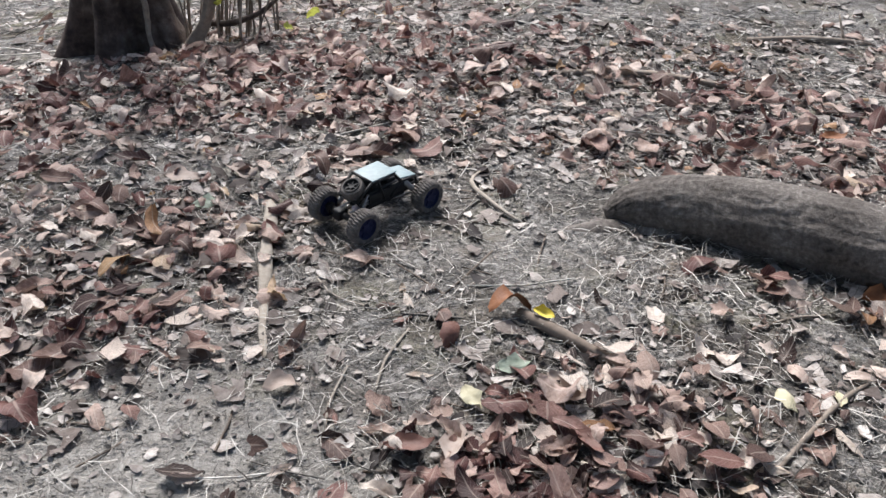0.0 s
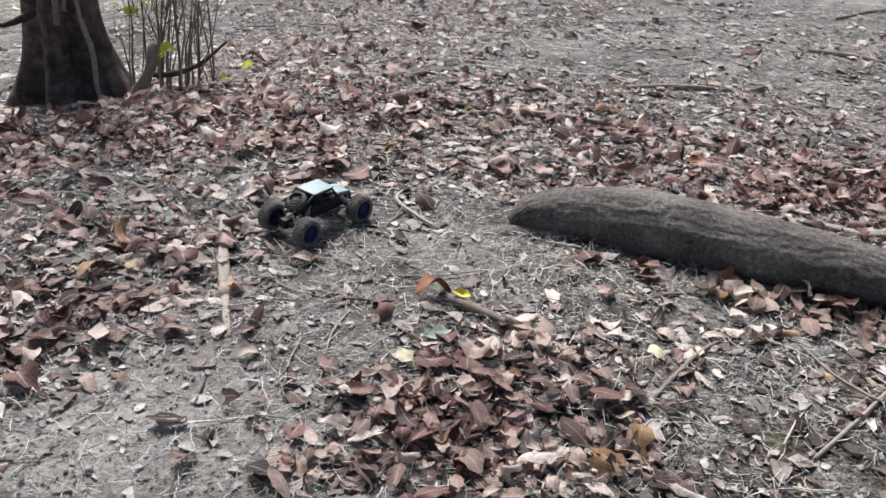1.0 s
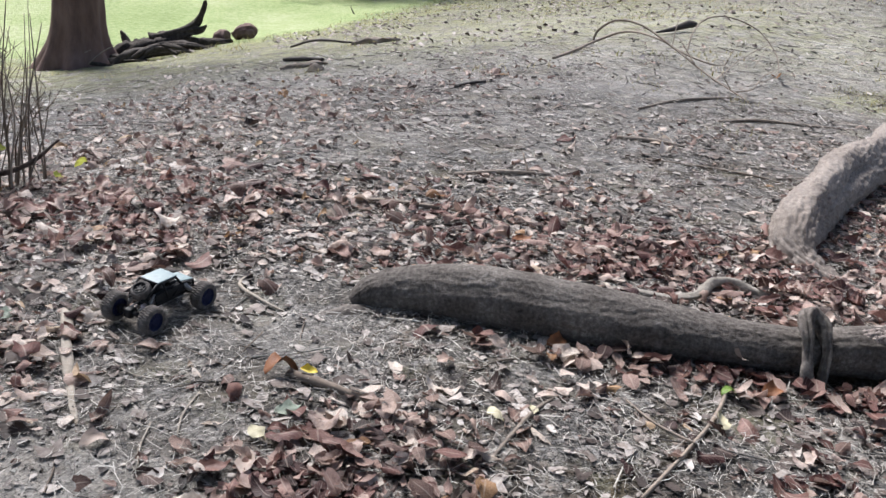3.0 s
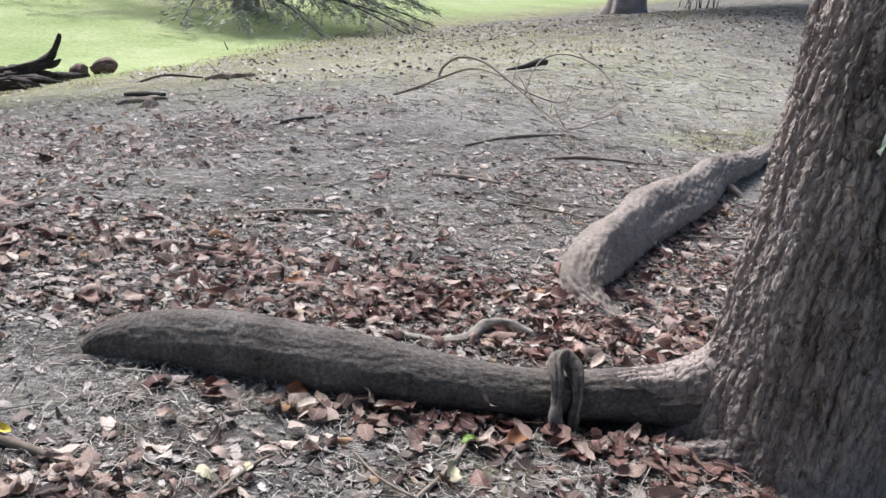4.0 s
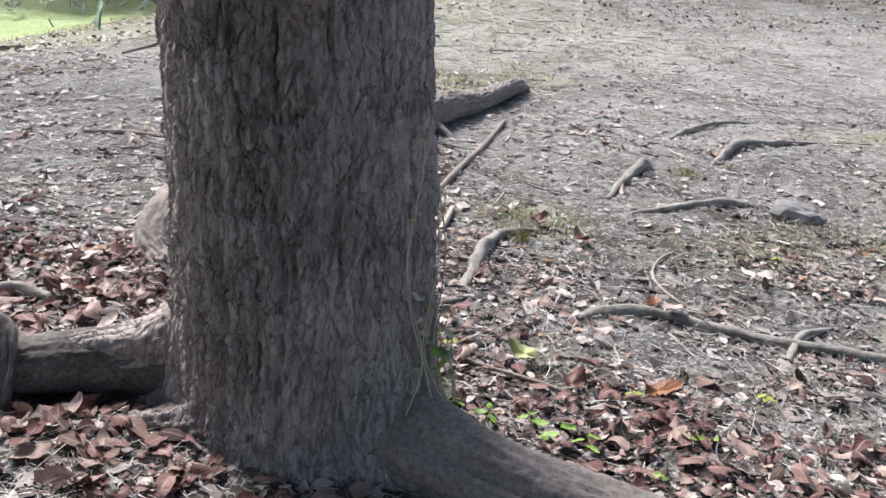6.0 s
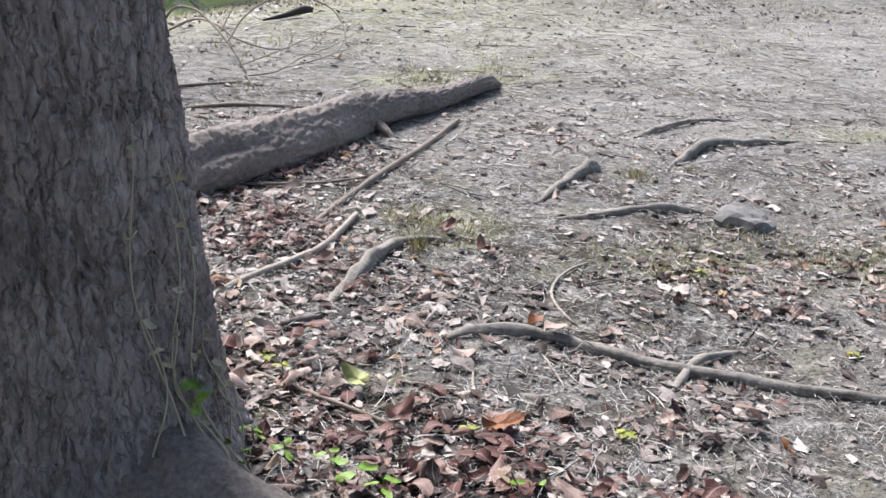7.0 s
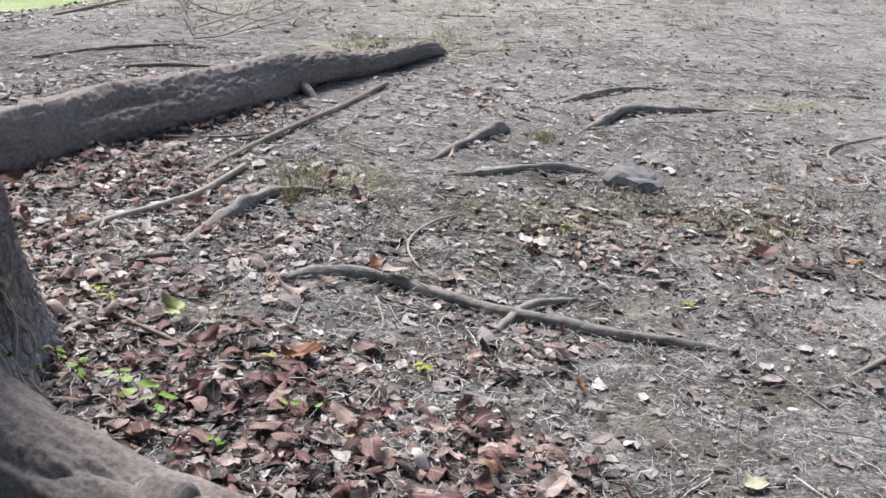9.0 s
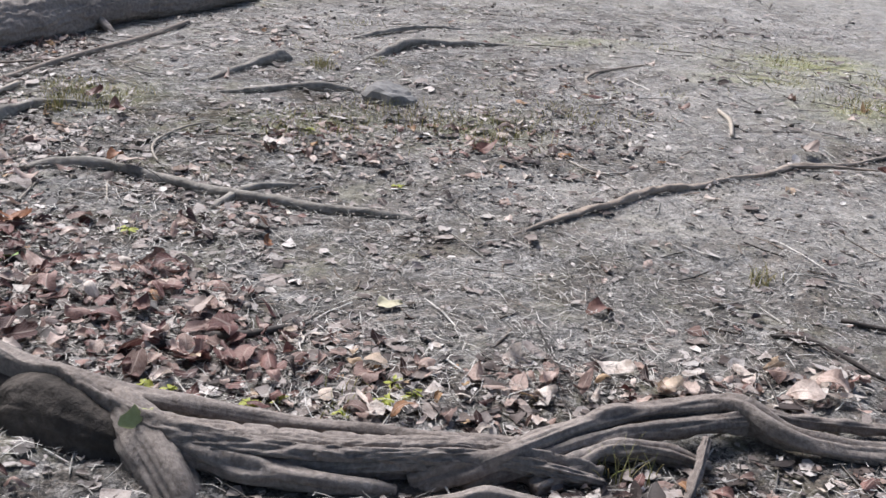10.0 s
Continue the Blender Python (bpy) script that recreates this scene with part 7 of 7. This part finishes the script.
    v, q = scatter(shapes, np.stack([x, y, ground_z(x, y) - 0.001], -1), rotations(r.random(n) * 6.283, r.normal(0, 0.4, n), r.random(n) * 6.283), np.stack([s, s * 0.8, s * 0.6], -1), r.integers(0, 5, n))
    tagged(part_arrays("soil_clods", v, q, M_PEBBLE), "small grey-brown clods and pebbles on bare soil", "clods", kind="stuff")

    # bigger bits on the far soil, and sparse twigs
    r = np.random.default_rng(505)
    n = 7000
    x, y = r.uniform(-4, 16, n), 4.5 + 15 * r.random(n) ** 1.6
    k = (lawn_mask(x, y) < 0.55) & (value_noise(x * 0.8, y * 0.8, 0, 77) > 0.25) & clear_of_wood(x, y)
    x, y = x[k], y[k]
    n = len(x)
    rot = rotations(r.random(n) * 6.283, np.abs(r.normal(0, 0.15, n)), r.random(n) * 6.283)
    s = np.clip(r.lognormal(-3.0, 0.4, n), 0.02, 0.10)
    v, q = scatter(SMALL_SHAPES, np.stack([x, y, ground_z(x, y) + 0.002], -1), rot, np.stack([s, s * 0.6, s * 0.35], -1), r.integers(0, 5, n))
    tagged(part_arrays("distant_litter", v, q, M_FAR), "scattered dead leaves on the far bare soil", "dead leaves", kind="stuff")
    r = np.random.default_rng(511)
    n = 7500
    x, y = r.uniform(0.5, 14, n), r.uniform(8.5, 22, n)
    k = (lawn_mask(x, y) < 0.6) & (value_noise(x * 1.1, y * 1.1, 0, 78) > 0.35)
    x, y = x[k], y[k]
    n = len(x)
    s = r.uniform(0.04, 0.12, n)
    v, q = scatter(CRUMB_SHAPES, np.stack([x, y, ground_z(x, y) + 0.004], -1), rotations(r.random(n) * 6.283, np.abs(r.normal(0, 0.3, n)), r.random(n) * 6.283), np.stack([0.7 * s, s * 0.5, 0.7 * s], -1), r.integers(0, 5, n))
    tagged(part_arrays("lawn_edge_litter", v, q, M_FAR), "brown dead leaves scattered along the edge of the lawn", "dead leaves", kind="stuff")
    r = np.random.default_rng(506)
    n = 2700
    x, y = r.uniform(-2.5, 8.5, n), -0.3 + 9 * r.random(n) ** 1.3
    k = (lawn_mask(x, y) < 0.3) & clear_of_wood(x, y)
    x, y = x[k], y[k]
    n = len(x)
    shapes = [prism_shape(b) for b in (0.0, 0.1, -0.12, 0.2, -0.2)]
    ln, th = np.clip(r.lognormal(-2.0, 0.45, n), 0.05, 0.4), r.uniform(0.0013, 0.0038, n)
    # the nearest ones are twigs of their own
    near = np.nonzero((x > -1.2) & (x < 6.6) & (y > 0.5) & (y < 3.2))[0][:280]
    meshes = [mesh_arrays("fallen_twig", v + np.stack([0 * b, 40 * b, 0 * b], -1), q, M_TWIG) for v, q, b in shapes]
    for i in near:
        ob = new("fallen_twig", meshes[i % 5])
        ob.matrix_world = pose(x[i], y[i], gz(x[i], y[i]) + 0.004, 0, r.normal(0, 3), r.uniform(0, 360)) @ Matrix.Diagonal((0.7 * ln[i], th[i], th[i], 1))
        tagged(ob, "thin dry broken twig lying on the soil", "twig", "small twigs on the soil")
    rest = np.setdiff1d(np.arange(n), near)
    x, y, ln, th, n = x[rest], y[rest], ln[rest], th[rest], len(rest)
    v, q = scatter(shapes, np.stack([x, y, ground_z(x, y) + 0.005], -1), rotations(r.random(n) * 6.283, r.normal(0, 0.05, n), r.random(n) * 6.283), np.stack([ln, th, th], -1), r.integers(0, 5, n))
    tagged(part_arrays("fallen_twigs", v, q, M_STRAW), "small broken twigs scattered over the soil", "twigs", kind="stuff")


build_leaf_litter()


def leaf_at(x, y, size, yaw, tilt, shape, mat, label, lift=0.01, lean=0.0, lobed=False, name="fallen_leaf"):
    v, q = lobed_shape(1.1, shape) if lobed else LEAF_SHAPES[shape % 10]
    ob = part_arrays(name, np.asarray(v) * size, q, mat)
    if not lobed:
        set_blade(ob.data, LEAF_BLADES[shape % 10])
    ob.matrix_world = pose(x, y, gz(x, y) + lift, tilt, lean, yaw)
    return tagged(ob, label, "leaf", "single fallen leaves")


leaf_at(0.175, 1.93, 0.105, 20, -18, 3, M_ORANGE, "curled bright orange dead leaf on a stick", 0.035)
leaf_at(0.255, 1.887, 0.058, -35, 25, 8, M_YELLOW, "yellow leaf lying beside an orange one", 0.03)
leaf_at(0.105, 1.618, 0.078, -60, 8, 0, M_PALE_LEAF, "pale yellow leaf lying on leaf litter", 0.022)
leaf_at(0.757, 1.667, 0.072, 110, 12, 5, M_PALE_LEAF, "pale yellow leaf on dark soil", 0.015)
leaf_at(0.866, 1.68, 0.05, 80, 10, 1, M_PALE_LEAF, "small pale yellow leaf on dark soil", 0.012)
leaf_at(-1.02, 2.745, 0.10, -30, 8, 7, M_TAN_LEAF, "large pale tan leaf lying flat", 0.015)
leaf_at(-0.775, 2.54, 0.105, 5, 10, 1, M_TAN_LEAF, "large pale tan leaf lying flat", 0.02)
leaf_at(-0.605, 2.56, 0.10, -15, 6, 7, M_TAN_LEAF, "large pale tan leaf with curled edge", 0.02)
leaf_at(-0.66, 2.39, 0.085, 30, 5, 0, M_GREY_LEAF, "grey-green dry leaf on tan leaves", 0.016)
leaf_at(-0.30, 1.655, 0.085, 15, 8, 3, M_TAN_LEAF, "pale tan leaf alone on bare soil", 0.016)
leaf_at(-0.012, 1.46, 0.10, 10, 8, 2, M_BROWN_LEAF, "large red-brown leaf in the leaf drift", 0.03)
leaf_at(0.075, 1.475, 0.10, 80, -15, 4, M_TAN_LEAF, "large pinkish tan folded leaf", 0.035)
leaf_at(0.33, 1.50, 0.09, -50, -20, 8, M_BROWN_LEAF, "folded brown leaf on the drift", 0.03)
leaf_at(0.05, 1.815, 0.09, 75, 45, 5, M_BROWN_LEAF, "red-brown leaf standing on edge", 0.03)
leaf_at(0.30, 1.66, 0.10, -40, 12, 6, M_TAN_LEAF, "pinkish tan leaf on the drift", 0.02)
leaf_at(0.19, 1.73, 0.085, 20, 6, 0, M_GREY_LEAF, "grey-green leaf under dead leaves", 0.014)
leaf_at(1.655, 1.765, 0.085, 15, 20, 3, M_ORANGE, "orange-brown leaf against the long root", 0.035)
leaf_at(1.33, 1.93, 0.11, 10, 18, 2, M_BROWN_LEAF, "red-brown curled leaf against the long root", 0.03)
leaf_at(1.60, 1.93, 0.09, 100, 60, 7, M_TAN_LEAF, "round tan leaf leaning on the long root", 0.06)
leaf_at(2.06, 1.79, 0.09, 60, 55, 7, M_BROWN_LEAF, "round brown leaf leaning on a root", 0.05)
leaf_at(1.25, 1.98, 0.085, 80, 55, 1, M_TAN_LEAF, "pale leaf leaning on the long root", 0.045)
leaf_at(1.05, 2.05, 0.08, 20, 40, 3, M_ORANGE, "orange-brown leaf against the long root", 0.03)
leaf_at(1.51, 1.77, 0.06, 10, 0, 9, M_GREEN, "grey-green lobed leaf among brown leaves", 0.02)
leaf_at(1.40, 1.60, 0.10, 70, 30, 4, M_PALE_LEAF, "pale straw-coloured leaf standing up", 0.03)
leaf_at(3.665, 1.60, 0.13, -20, 5, 5, M_ORANGE, "large lobed orange dead leaf", 0.03, lobed=True)
leaf_at(3.40, 1.66, 0.11, 40, 12, 8, M_BROWN_LEAF, "large lobed brown leaf curled over", 0.04, lobed=True)
leaf_at(3.34, 1.86, 0.105, 120, -25, 2, M_OLIVE, "large curled olive-tan leaf", 0.04, lobed=True)
leaf_at(1.155, 2.90, 0.09, 15, 12, 2, M_ORANGE, "orange leaf among red-brown leaves", 0.03)
leaf_at(2.72, 3.05, 0.12, 40, 30, 6, M_BROWN_LEAF, "dark red curled leaf beside a thick root", 0.03)
leaf_at(2.42, 2.05, 0.12, 10, 10, 7, M_TAN_LEAF, "large pale leaf at the tree foot", 0.03)
leaf_at(4.00, 2.18, 0.08, 40, 6, 3, M_ORANGE, "orange-brown leaf lying on a root", 0.045)
leaf_at(4.05, 2.11, 0.11, 15, -8, 1, M_TAN_LEAF, "pale tan leaf lying over a root", 0.05)
leaf_at(4.425, 1.39, 0.085, 75, 50, 4, M_ORANGE, "orange-brown leaf standing on edge", 0.035)
leaf_at(4.69, 0.88, 0.085, 10, 8, 1, M_PALE_LEAF, "pale green-yellow leaf on soil", 0.015)
leaf_at(5.285, 0.73, 0.09, 0, 10, 3, M_BROWN_LEAF, "red-brown leaf on bare soil", 0.018)
leaf_at(4.15, 0.89, 0.10, 10, 5, 4, M_TAN_LEAF, "large grey-tan curled leaf", 0.04, lobed=True)
leaf_at(4.02, 0.93, 0.09, 70, 10, 6, M_BROWN_LEAF, "dark red curled leaf", 0.03)
leaf_at(5.46, 2.17, 0.12, 5, 12, 3, M_BROWN_LEAF, "large brown curled leaf on bare soil", 0.03, lobed=True)
leaf_at(6.96, 1.97, 0.13, 20, 10, 7, M_TAN_LEAF, "pale leaf lying over a branch", 0.03, lobed=True)
leaf_at(7.15, 1.66, 0.14, -20, 8, 9, M_BROWN_LEAF, "dark brown leaf beside a branch", 0.025, lobed=True)
leaf_at(3.93, 3.0, 0.10, 30, 12, 6, M_BROWN_LEAF, "orange-brown leaf beside a grass tuft", 0.04, lobed=True)
leaf_at(4.03, 2.78, 0.12, 100, 15, 7, M_BROWN_LEAF, "brown leaf beside an arched root", 0.03, lobed=True)
leaf_at(0.45, 0.95, 0.15, 0, 5, 3, M_GREY_LEAF, "broad dark grey-green leaf", 0.02)
leaf_at(4.78, 0.05, 0.10, 30, 35, 3, M_ORANGE, "orange leaf caught between roots", 0.05)
leaf_at(3.965, 0.27, 0.08, 35, 42, 0, M_OLIVE, "dull yellow-green leaf on a buttress root", 0.10)


def build_single_leaves():
    """Leaves of the nearest drifts, each one apart."""
    r = np.random.default_rng(520)
    sets = {m: [set_blade(mesh_arrays("fallen_leaf", np.asarray(v), q, m), b) for (v, q), b in zip(LEAF_SHAPES, LEAF_BLADES)] for m in (M_LEAF, M_LEAF_RED)}

    def meshes_at(x, y):
        return sets[M_LEAF_RED if r.random() < 0.12 + 0.8 * float(redness(x, y)) else M_LEAF]

    spots = [(0.25, 1.35, 0.38, 0.2, 62), (0.42, 1.6, 0.28, 0.14, 26), (2.0, 1.66, 0.42, 0.16, 36), (1.4, 1.84, 0.35, 0.09, 18), (-0.8, 1.95, 0.35, 0.35, 34), (3.5, 1.42, 0.35, 0.25, 30), (4.1, 0.75, 0.4, 0.2, 26)]
    for cx, cy, a, b, n in spots:
        for _ in range(n):
            x, y = cx + a * r.normal() * 0.6, cy + b * r.normal() * 0.6
            if not clear_of_wood(np.array([x]), np.array([y]), 0.9)[0]:
                continue
            ob = new("fallen_leaf", meshes_at(x, y)[r.integers(20)])
            s = r.uniform(0.05, 0.105)
            ob.matrix_world = pose(x, y, gz(x, y) + 0.014 + 0.02 * r.random(), r.normal(0, 15), r.normal(0, 15), r.uniform(0, 360)) @ Matrix.Diagonal((s, s, s * r.uniform(0.3, 0.75), 1))
            tagged(ob, "curled dead leaf lying in a drift of leaf litter", "leaf", "fallen leaves in the nearest drifts")

    for _ in range(46):
        x = r.uniform(0.75, 2.05)
        y = 2.10 - 0.25 * (x - 0.9) - 0.10 * min(1.0, (x - 0.55) * 2) + r.normal(0, 0.025)
        if not clear_of_wood(np.array([x]), np.array([y]), 0.8)[0]:
            continue
        ob = new("fallen_leaf", meshes_at(x, y)[r.integers(20)])
        s = r.uniform(0.05, 0.095)
        ob.matrix_world = pose(x, y, gz(x, y) + 0.02 + 0.015 * r.random(), r.normal(12, 22), r.normal(0, 18), r.uniform(0, 360)) @ Matrix.Diagonal((s, s, s * r.uniform(0.3, 0.8), 1))
        tagged(ob, "curled dead leaf caught against the long root", "leaf", "fallen leaves along the long root")


build_single_leaves()


# ---- living plants ----
def grass_tuft(x, y, blades, height, width, seed, label="tuft of thin green and straw-coloured grass"):
    r = np.random.default_rng(seed)
    out = []
    for _ in range(blades):
        bx, by, a = r.normal(0, width * 0.4), r.normal(0, width * 0.4), r.uniform(0, 6.28)
        h, lean, w = height * r.uniform(0.5, 1.1), r.uniform(0.2, 0.8), 0.0022
        t = np.linspace(0, 1, 4)
        px, py, pz = bx + math.cos(a) * lean * h * t ** 1.8, by + math.sin(a) * lean * h * t ** 1.8, h * t * (1 - 0.25 * lean * t) - 0.008
        out.append(tube_arrays(np.stack([px, py, pz, w * (1 - 0.85 * t)], -1), h / 4, 4))
    v, q = join_arrays(out)
    ob = part_arrays("grass_tuft", v, q, M_GRASS)
    ob.matrix_world = pose(x, y, gz(x, y))
    return tagged(ob, label, "grass", kind="stuff")


TUFTS = [(3.9, 3.12, 240, 0.06, 0.3), (3.80, 2.86, 40, 0.10, 0.05), (5.10, 3.62, 60, 0.08, 0.1), (5.45, 3.72, 22, 0.05, 0.08), (5.92, 0.83, 34, 0.07, 0.06), (8.25, 3.72, 220, 0.06, 0.5), (7.95, 2.66, 160, 0.07, 0.4), (7.75, 3.3, 120, 0.05, 0.4), (8.6, 3.1, 140, 0.06, 0.4), (7.58, 4.1, 30, 0.04, 0.25), (6.49, 2.56, 24, 0.04, 0.15), (4.6, 6.1, 60, 0.05, 0.3), (5.6, 4.75, 40, 0.05, 0.25), (4.6, 5.7, 60, 0.07, 0.25), (5.2, 6.0, 40, 0.06, 0.25)]
TUFTS += [(3.4, 5.5, 30, 0.06, 0.2), (4.8, 2.6, 190, 0.05, 0.34), (4.45, 0.36, 40, 0.05, 0.14), (5.57, 2.5, 200, 0.055, 0.36), (5.2, 2.75, 140, 0.045, 0.3), (6.15, 2.75, 160, 0.05, 0.4), (5.85, 3.2, 90, 0.03, 0.35), (6.6, 3.05, 70, 0.03, 0.3), (5.05, 5.85, 60, 0.05, 0.25), (5.2, 4.2, 70, 0.03, 0.3), (4.95, 0.0, 26, 0.09, 0.1), (6.9, 3.0, 24, 0.05, 0.15), (2.9, 5.9, 40, 0.05, 0.3), (2.96, 4.75, 30, 0.06, 0.2)]
for k, (x, y, n, h, w) in enumerate(TUFTS):
    grass_tuft(x, y, n, h, w, 540 + k)


def build_edge_grass():
    """Thin short grass towards the lawn."""
    r = np.random.default_rng(560)
    n = 26000
    x, y = r.uniform(-3, 14, n), 6 + 14 * r.random(n)
    m = lawn_mask(x, y)
    k = (value_noise(x * 1.7, y * 1.7, 0, 91) + 0.55 * m + 0.02 * (y - 9) > 0.74) & (m < 0.9)
    x, y = x[k], y[k]
    n = len(x)
    blade = (np.array([(-0.5, 0.05, 0), (0.5, 0.05, 0), (0.25, 0.25, 0.6), (-0.25, 0.25, 0.6), (0.05, 0.7, 1.0), (-0.05, 0.7, 1.0)]), np.array([(0, 1, 2, 3), (3, 2, 4, 5)]))
    s = r.uniform(0.02, 0.055, n)
    v, q = scatter([blade], np.stack([x, y, ground_z(x, y) - 0.004], -1), rotations(r.random(n) * 6.283, r.normal(0, 0.25, n), r.random(n) * 6.283), np.stack([np.full(n, 0.01), s * 1.3, s], -1), np.zeros(n, int))
    tagged(part_arrays("sparse_grass", v, q, M_GRASS), "sparse short yellow-green grass towards the lawn", "grass", kind="stuff")


build_edge_grass()


def sprout(x, y, leaves, size, height, seed, mat=None, label="small sprout with bright green leaves"):
    r = np.random.default_rng(seed)
    ob = thing("sprout", (x, y, gz(x, y)), label, "seedling", "green sprouts")
    part_arrays("stalk", *tube_arrays([(0, 0, -0.02, 0.0025), (0.004, 0, height * 0.5, 0.002), (0.0, 0.004, height, 0.0012)], 0.01, 5), M_GREEN, ob)
    for k in range(leaves):
        a = 2.4 * k + r.random()
        h = height * (0.55 + 0.45 * r.random())
        d = size * 0.5
        v, q = LEAF_SHAPES[int(r.integers(10))]
        leaf = part_arrays("leaf", np.asarray(v) * size * r.uniform(0.7, 1.1) * np.array([1, 1, 0.5]), q, mat or M_GREEN, ob)
        leaf.matrix_local = pose(d * math.cos(a), d * math.sin(a), h, r.normal(0, 12), r.uniform(-5, 25), math.degrees(a))
    return ob


for k, (x, y, n, s, h) in enumerate([(3.10, 2.05, 4, 0.035, 0.05), (3.14, 1.98, 4, 0.03, 0.05), (3.02, 1.66, 3, 0.045, 0.05), (4.01, 1.53, 5, 0.035, 0.03), (3.19, 1.50, 3, 0.055, 0.05), (3.24, 1.42, 2, 0.06, 0.05), (3.29, 1.36, 3, 0.055, 0.06), (3.645, 1.32, 2, 0.06, 0.04), (3.09, 1.56, 3, 0.045, 0.05), (3.42, 1.19, 2, 0.045, 0.03)]):
    sprout(x, y, n, s, h, 580 + k, M_SPROUT if k < 2 or k == 3 else M_GREEN)


for k, (x, y, n, s, h) in enumerate([(4.00, 0.55, 5, 0.03, 0.02), (4.05, 0.51, 4, 0.03, 0.02), (4.22, 0.42, 6, 0.03, 0.025), (4.29, 0.43, 5, 0.028, 0.02), (4.53, 0.36, 5, 0.03, 0.025), (4.57, 0.43, 5, 0.028, 0.03), (4.60, 0.37, 4, 0.03, 0.02), (5.0, 1.85, 4, 0.03, 0.02), (3.58, 1.6, 3, 0.03, 0.03), (4.8, 2.5, 4, 0.03, 0.02), (4.42, 0.34, 4, 0.03, 0.02)]):
    sprout(x, y, n, s, h, 620 + k, M_SPROUT, "tiny sprout with yellow-green leaves")


def build_trunk_vine():
    x, y = 2.86, 1.36
    g = 0.05
    vine = thing("climbing_vine", (x, y, g), "thin vine with pale stems and blue-green leaves on the trunk foot", "vine")
    r = np.random.default_rng(601)

    def foot(ang, z, out=0.012):
        cx, cy = trunk_axis(z)
        rad = 0.333 - 0.036 * z + 0.21 * math.exp(-max(z, 0) / 0.12) * math.exp(-((ang + 54) / 24) ** 2) + out
        return float(cx) + rad * math.cos(radians(ang)) - x, float(cy) + rad * math.sin(radians(ang)) - y, z - g

    for k, (a0, a1, h) in enumerate([(-62, -54, 0.9), (-52, -43, 0.7), (-41, -37, 0.8), (-66, -58, 0.5), (-36, -31, 0.4), (-30, -24, 0.3), (-47, -50, 0.45)]):
        pts = [(*foot(a0 + (a1 - a0) * t + 4 * math.sin(7 * t + k), 0.04 + h * t, 0.034 + 0.014 * math.sin(9 * t + k)), 0.003 * (1 - 0.45 * t)) for t in np.linspace(0, 1, 11)]
        part_arrays("stem", *tube_arrays(pts, 0.02, 5), M_PALE_LEAF, vine, "thin pale dry stem")
        for t in (0.15, 0.45, 0.75, 0.95):
            p = foot(a0 + (a1 - a0) * t + 4 * math.sin(7 * t + k), 0.04 + h * t, 0.045)
            v, q = LEAF_SHAPES[int(r.integers(10))]
            s = 0.034 if t > 0.3 else 0.03
            leaf = part_arrays("leaf", np.asarray(v) * s, q, M_PALE_LEAF if t > 0.3 else M_GREEN, vine)
            leaf.matrix_local = pose(*p, r.uniform(20, 70), r.uniform(-30, 30), r.uniform(0, 360))
    for k, (ang, z, s) in enumerate([(-58, 0.2, 0.055), (-50, 0.28, 0.06), (-62, 0.17, 0.05), (-46, 0.3, 0.065), (-44, 0.33, 0.055), (-49, 0.34, 0.05)]):
        p = foot(ang, z, 0.05)
        v, q = LEAF_SHAPES[(3 * k + 1) % 10]
        leaf = part_arrays("leaf", np.asarray(v) * s, q, M_GREEN if k % 2 else M_GREY_LEAF, vine, "blue-green leaf")
        leaf.matrix_local = pose(*p, 35 + 8 * k, 10, 70 * k)


build_trunk_vine()


def build_sprig():
    """A leafy twig that sticks out of the trunk at head height."""
    base = Vector((2.46, 1.36, 1.31))
    sp = thing("leafy_twig", tuple(base), "thin twig with long pale green leaves growing from the trunk", "twig")
    way = [Vector(p) for p in ((2.47, 1.39, 1.29), (2.40, 1.29, 1.345), (2.33, 1.21, 1.35), (2.24, 1.135, 1.335), (2.15, 1.10, 1.30))]

    def sag(p):
        return Vector((p[0], p[1], p[2] - 0.15 * max(0.0, p[0] - 2.13)))

    way = [sag(p) for p in way]
    part_arrays("stem", *tube_arrays([(*(p - base), 0.005 - 0.0009 * k) for k, p in enumerate(way)], 0.02, 6), M_GREEN, sp)

    def leaf(a, b, wide, k):
        a, b = sag(a), sag(b)
        x = (b - a).normalized()
        y = Vector((0, 0, 1)).cross(x).normalized()
        z = x.cross(y)
        m = Matrix((x, y, z)).transposed().to_4x4()
        m.translation = (a + b) / 2 - base
        v, q = leaf_shape(wide, -0.35, 0.35, 0.9, 0.03, 640 + k, 8, 4)
        ob = part_arrays("leaf", np.asarray(v) * (b - a).length, q, M_SPRIG, sp, "long pointed pale green leaf")
        ob.matrix_local = m

    for k, (a, b, wide) in enumerate([((2.17, 1.105, 1.31), (2.075, 1.175, 1.172), 0.2), ((2.16, 1.09, 1.29), (2.09, 1.085, 1.215), 0.24), ((2.25, 1.14, 1.34), (2.15, 1.07, 1.305), 0.24), ((2.25, 1.14, 1.335), (2.215, 1.085, 1.38), 0.28),
                                      ((2.34, 1.21, 1.35), (2.27, 1.12, 1.37), 0.26), ((2.33, 1.21, 1.35), (2.28, 1.13, 1.315), 0.26), ((2.40, 1.28, 1.35), (2.36, 1.16, 1.385), 0.34)]):
        leaf(a, b, wide, k)


build_sprig()
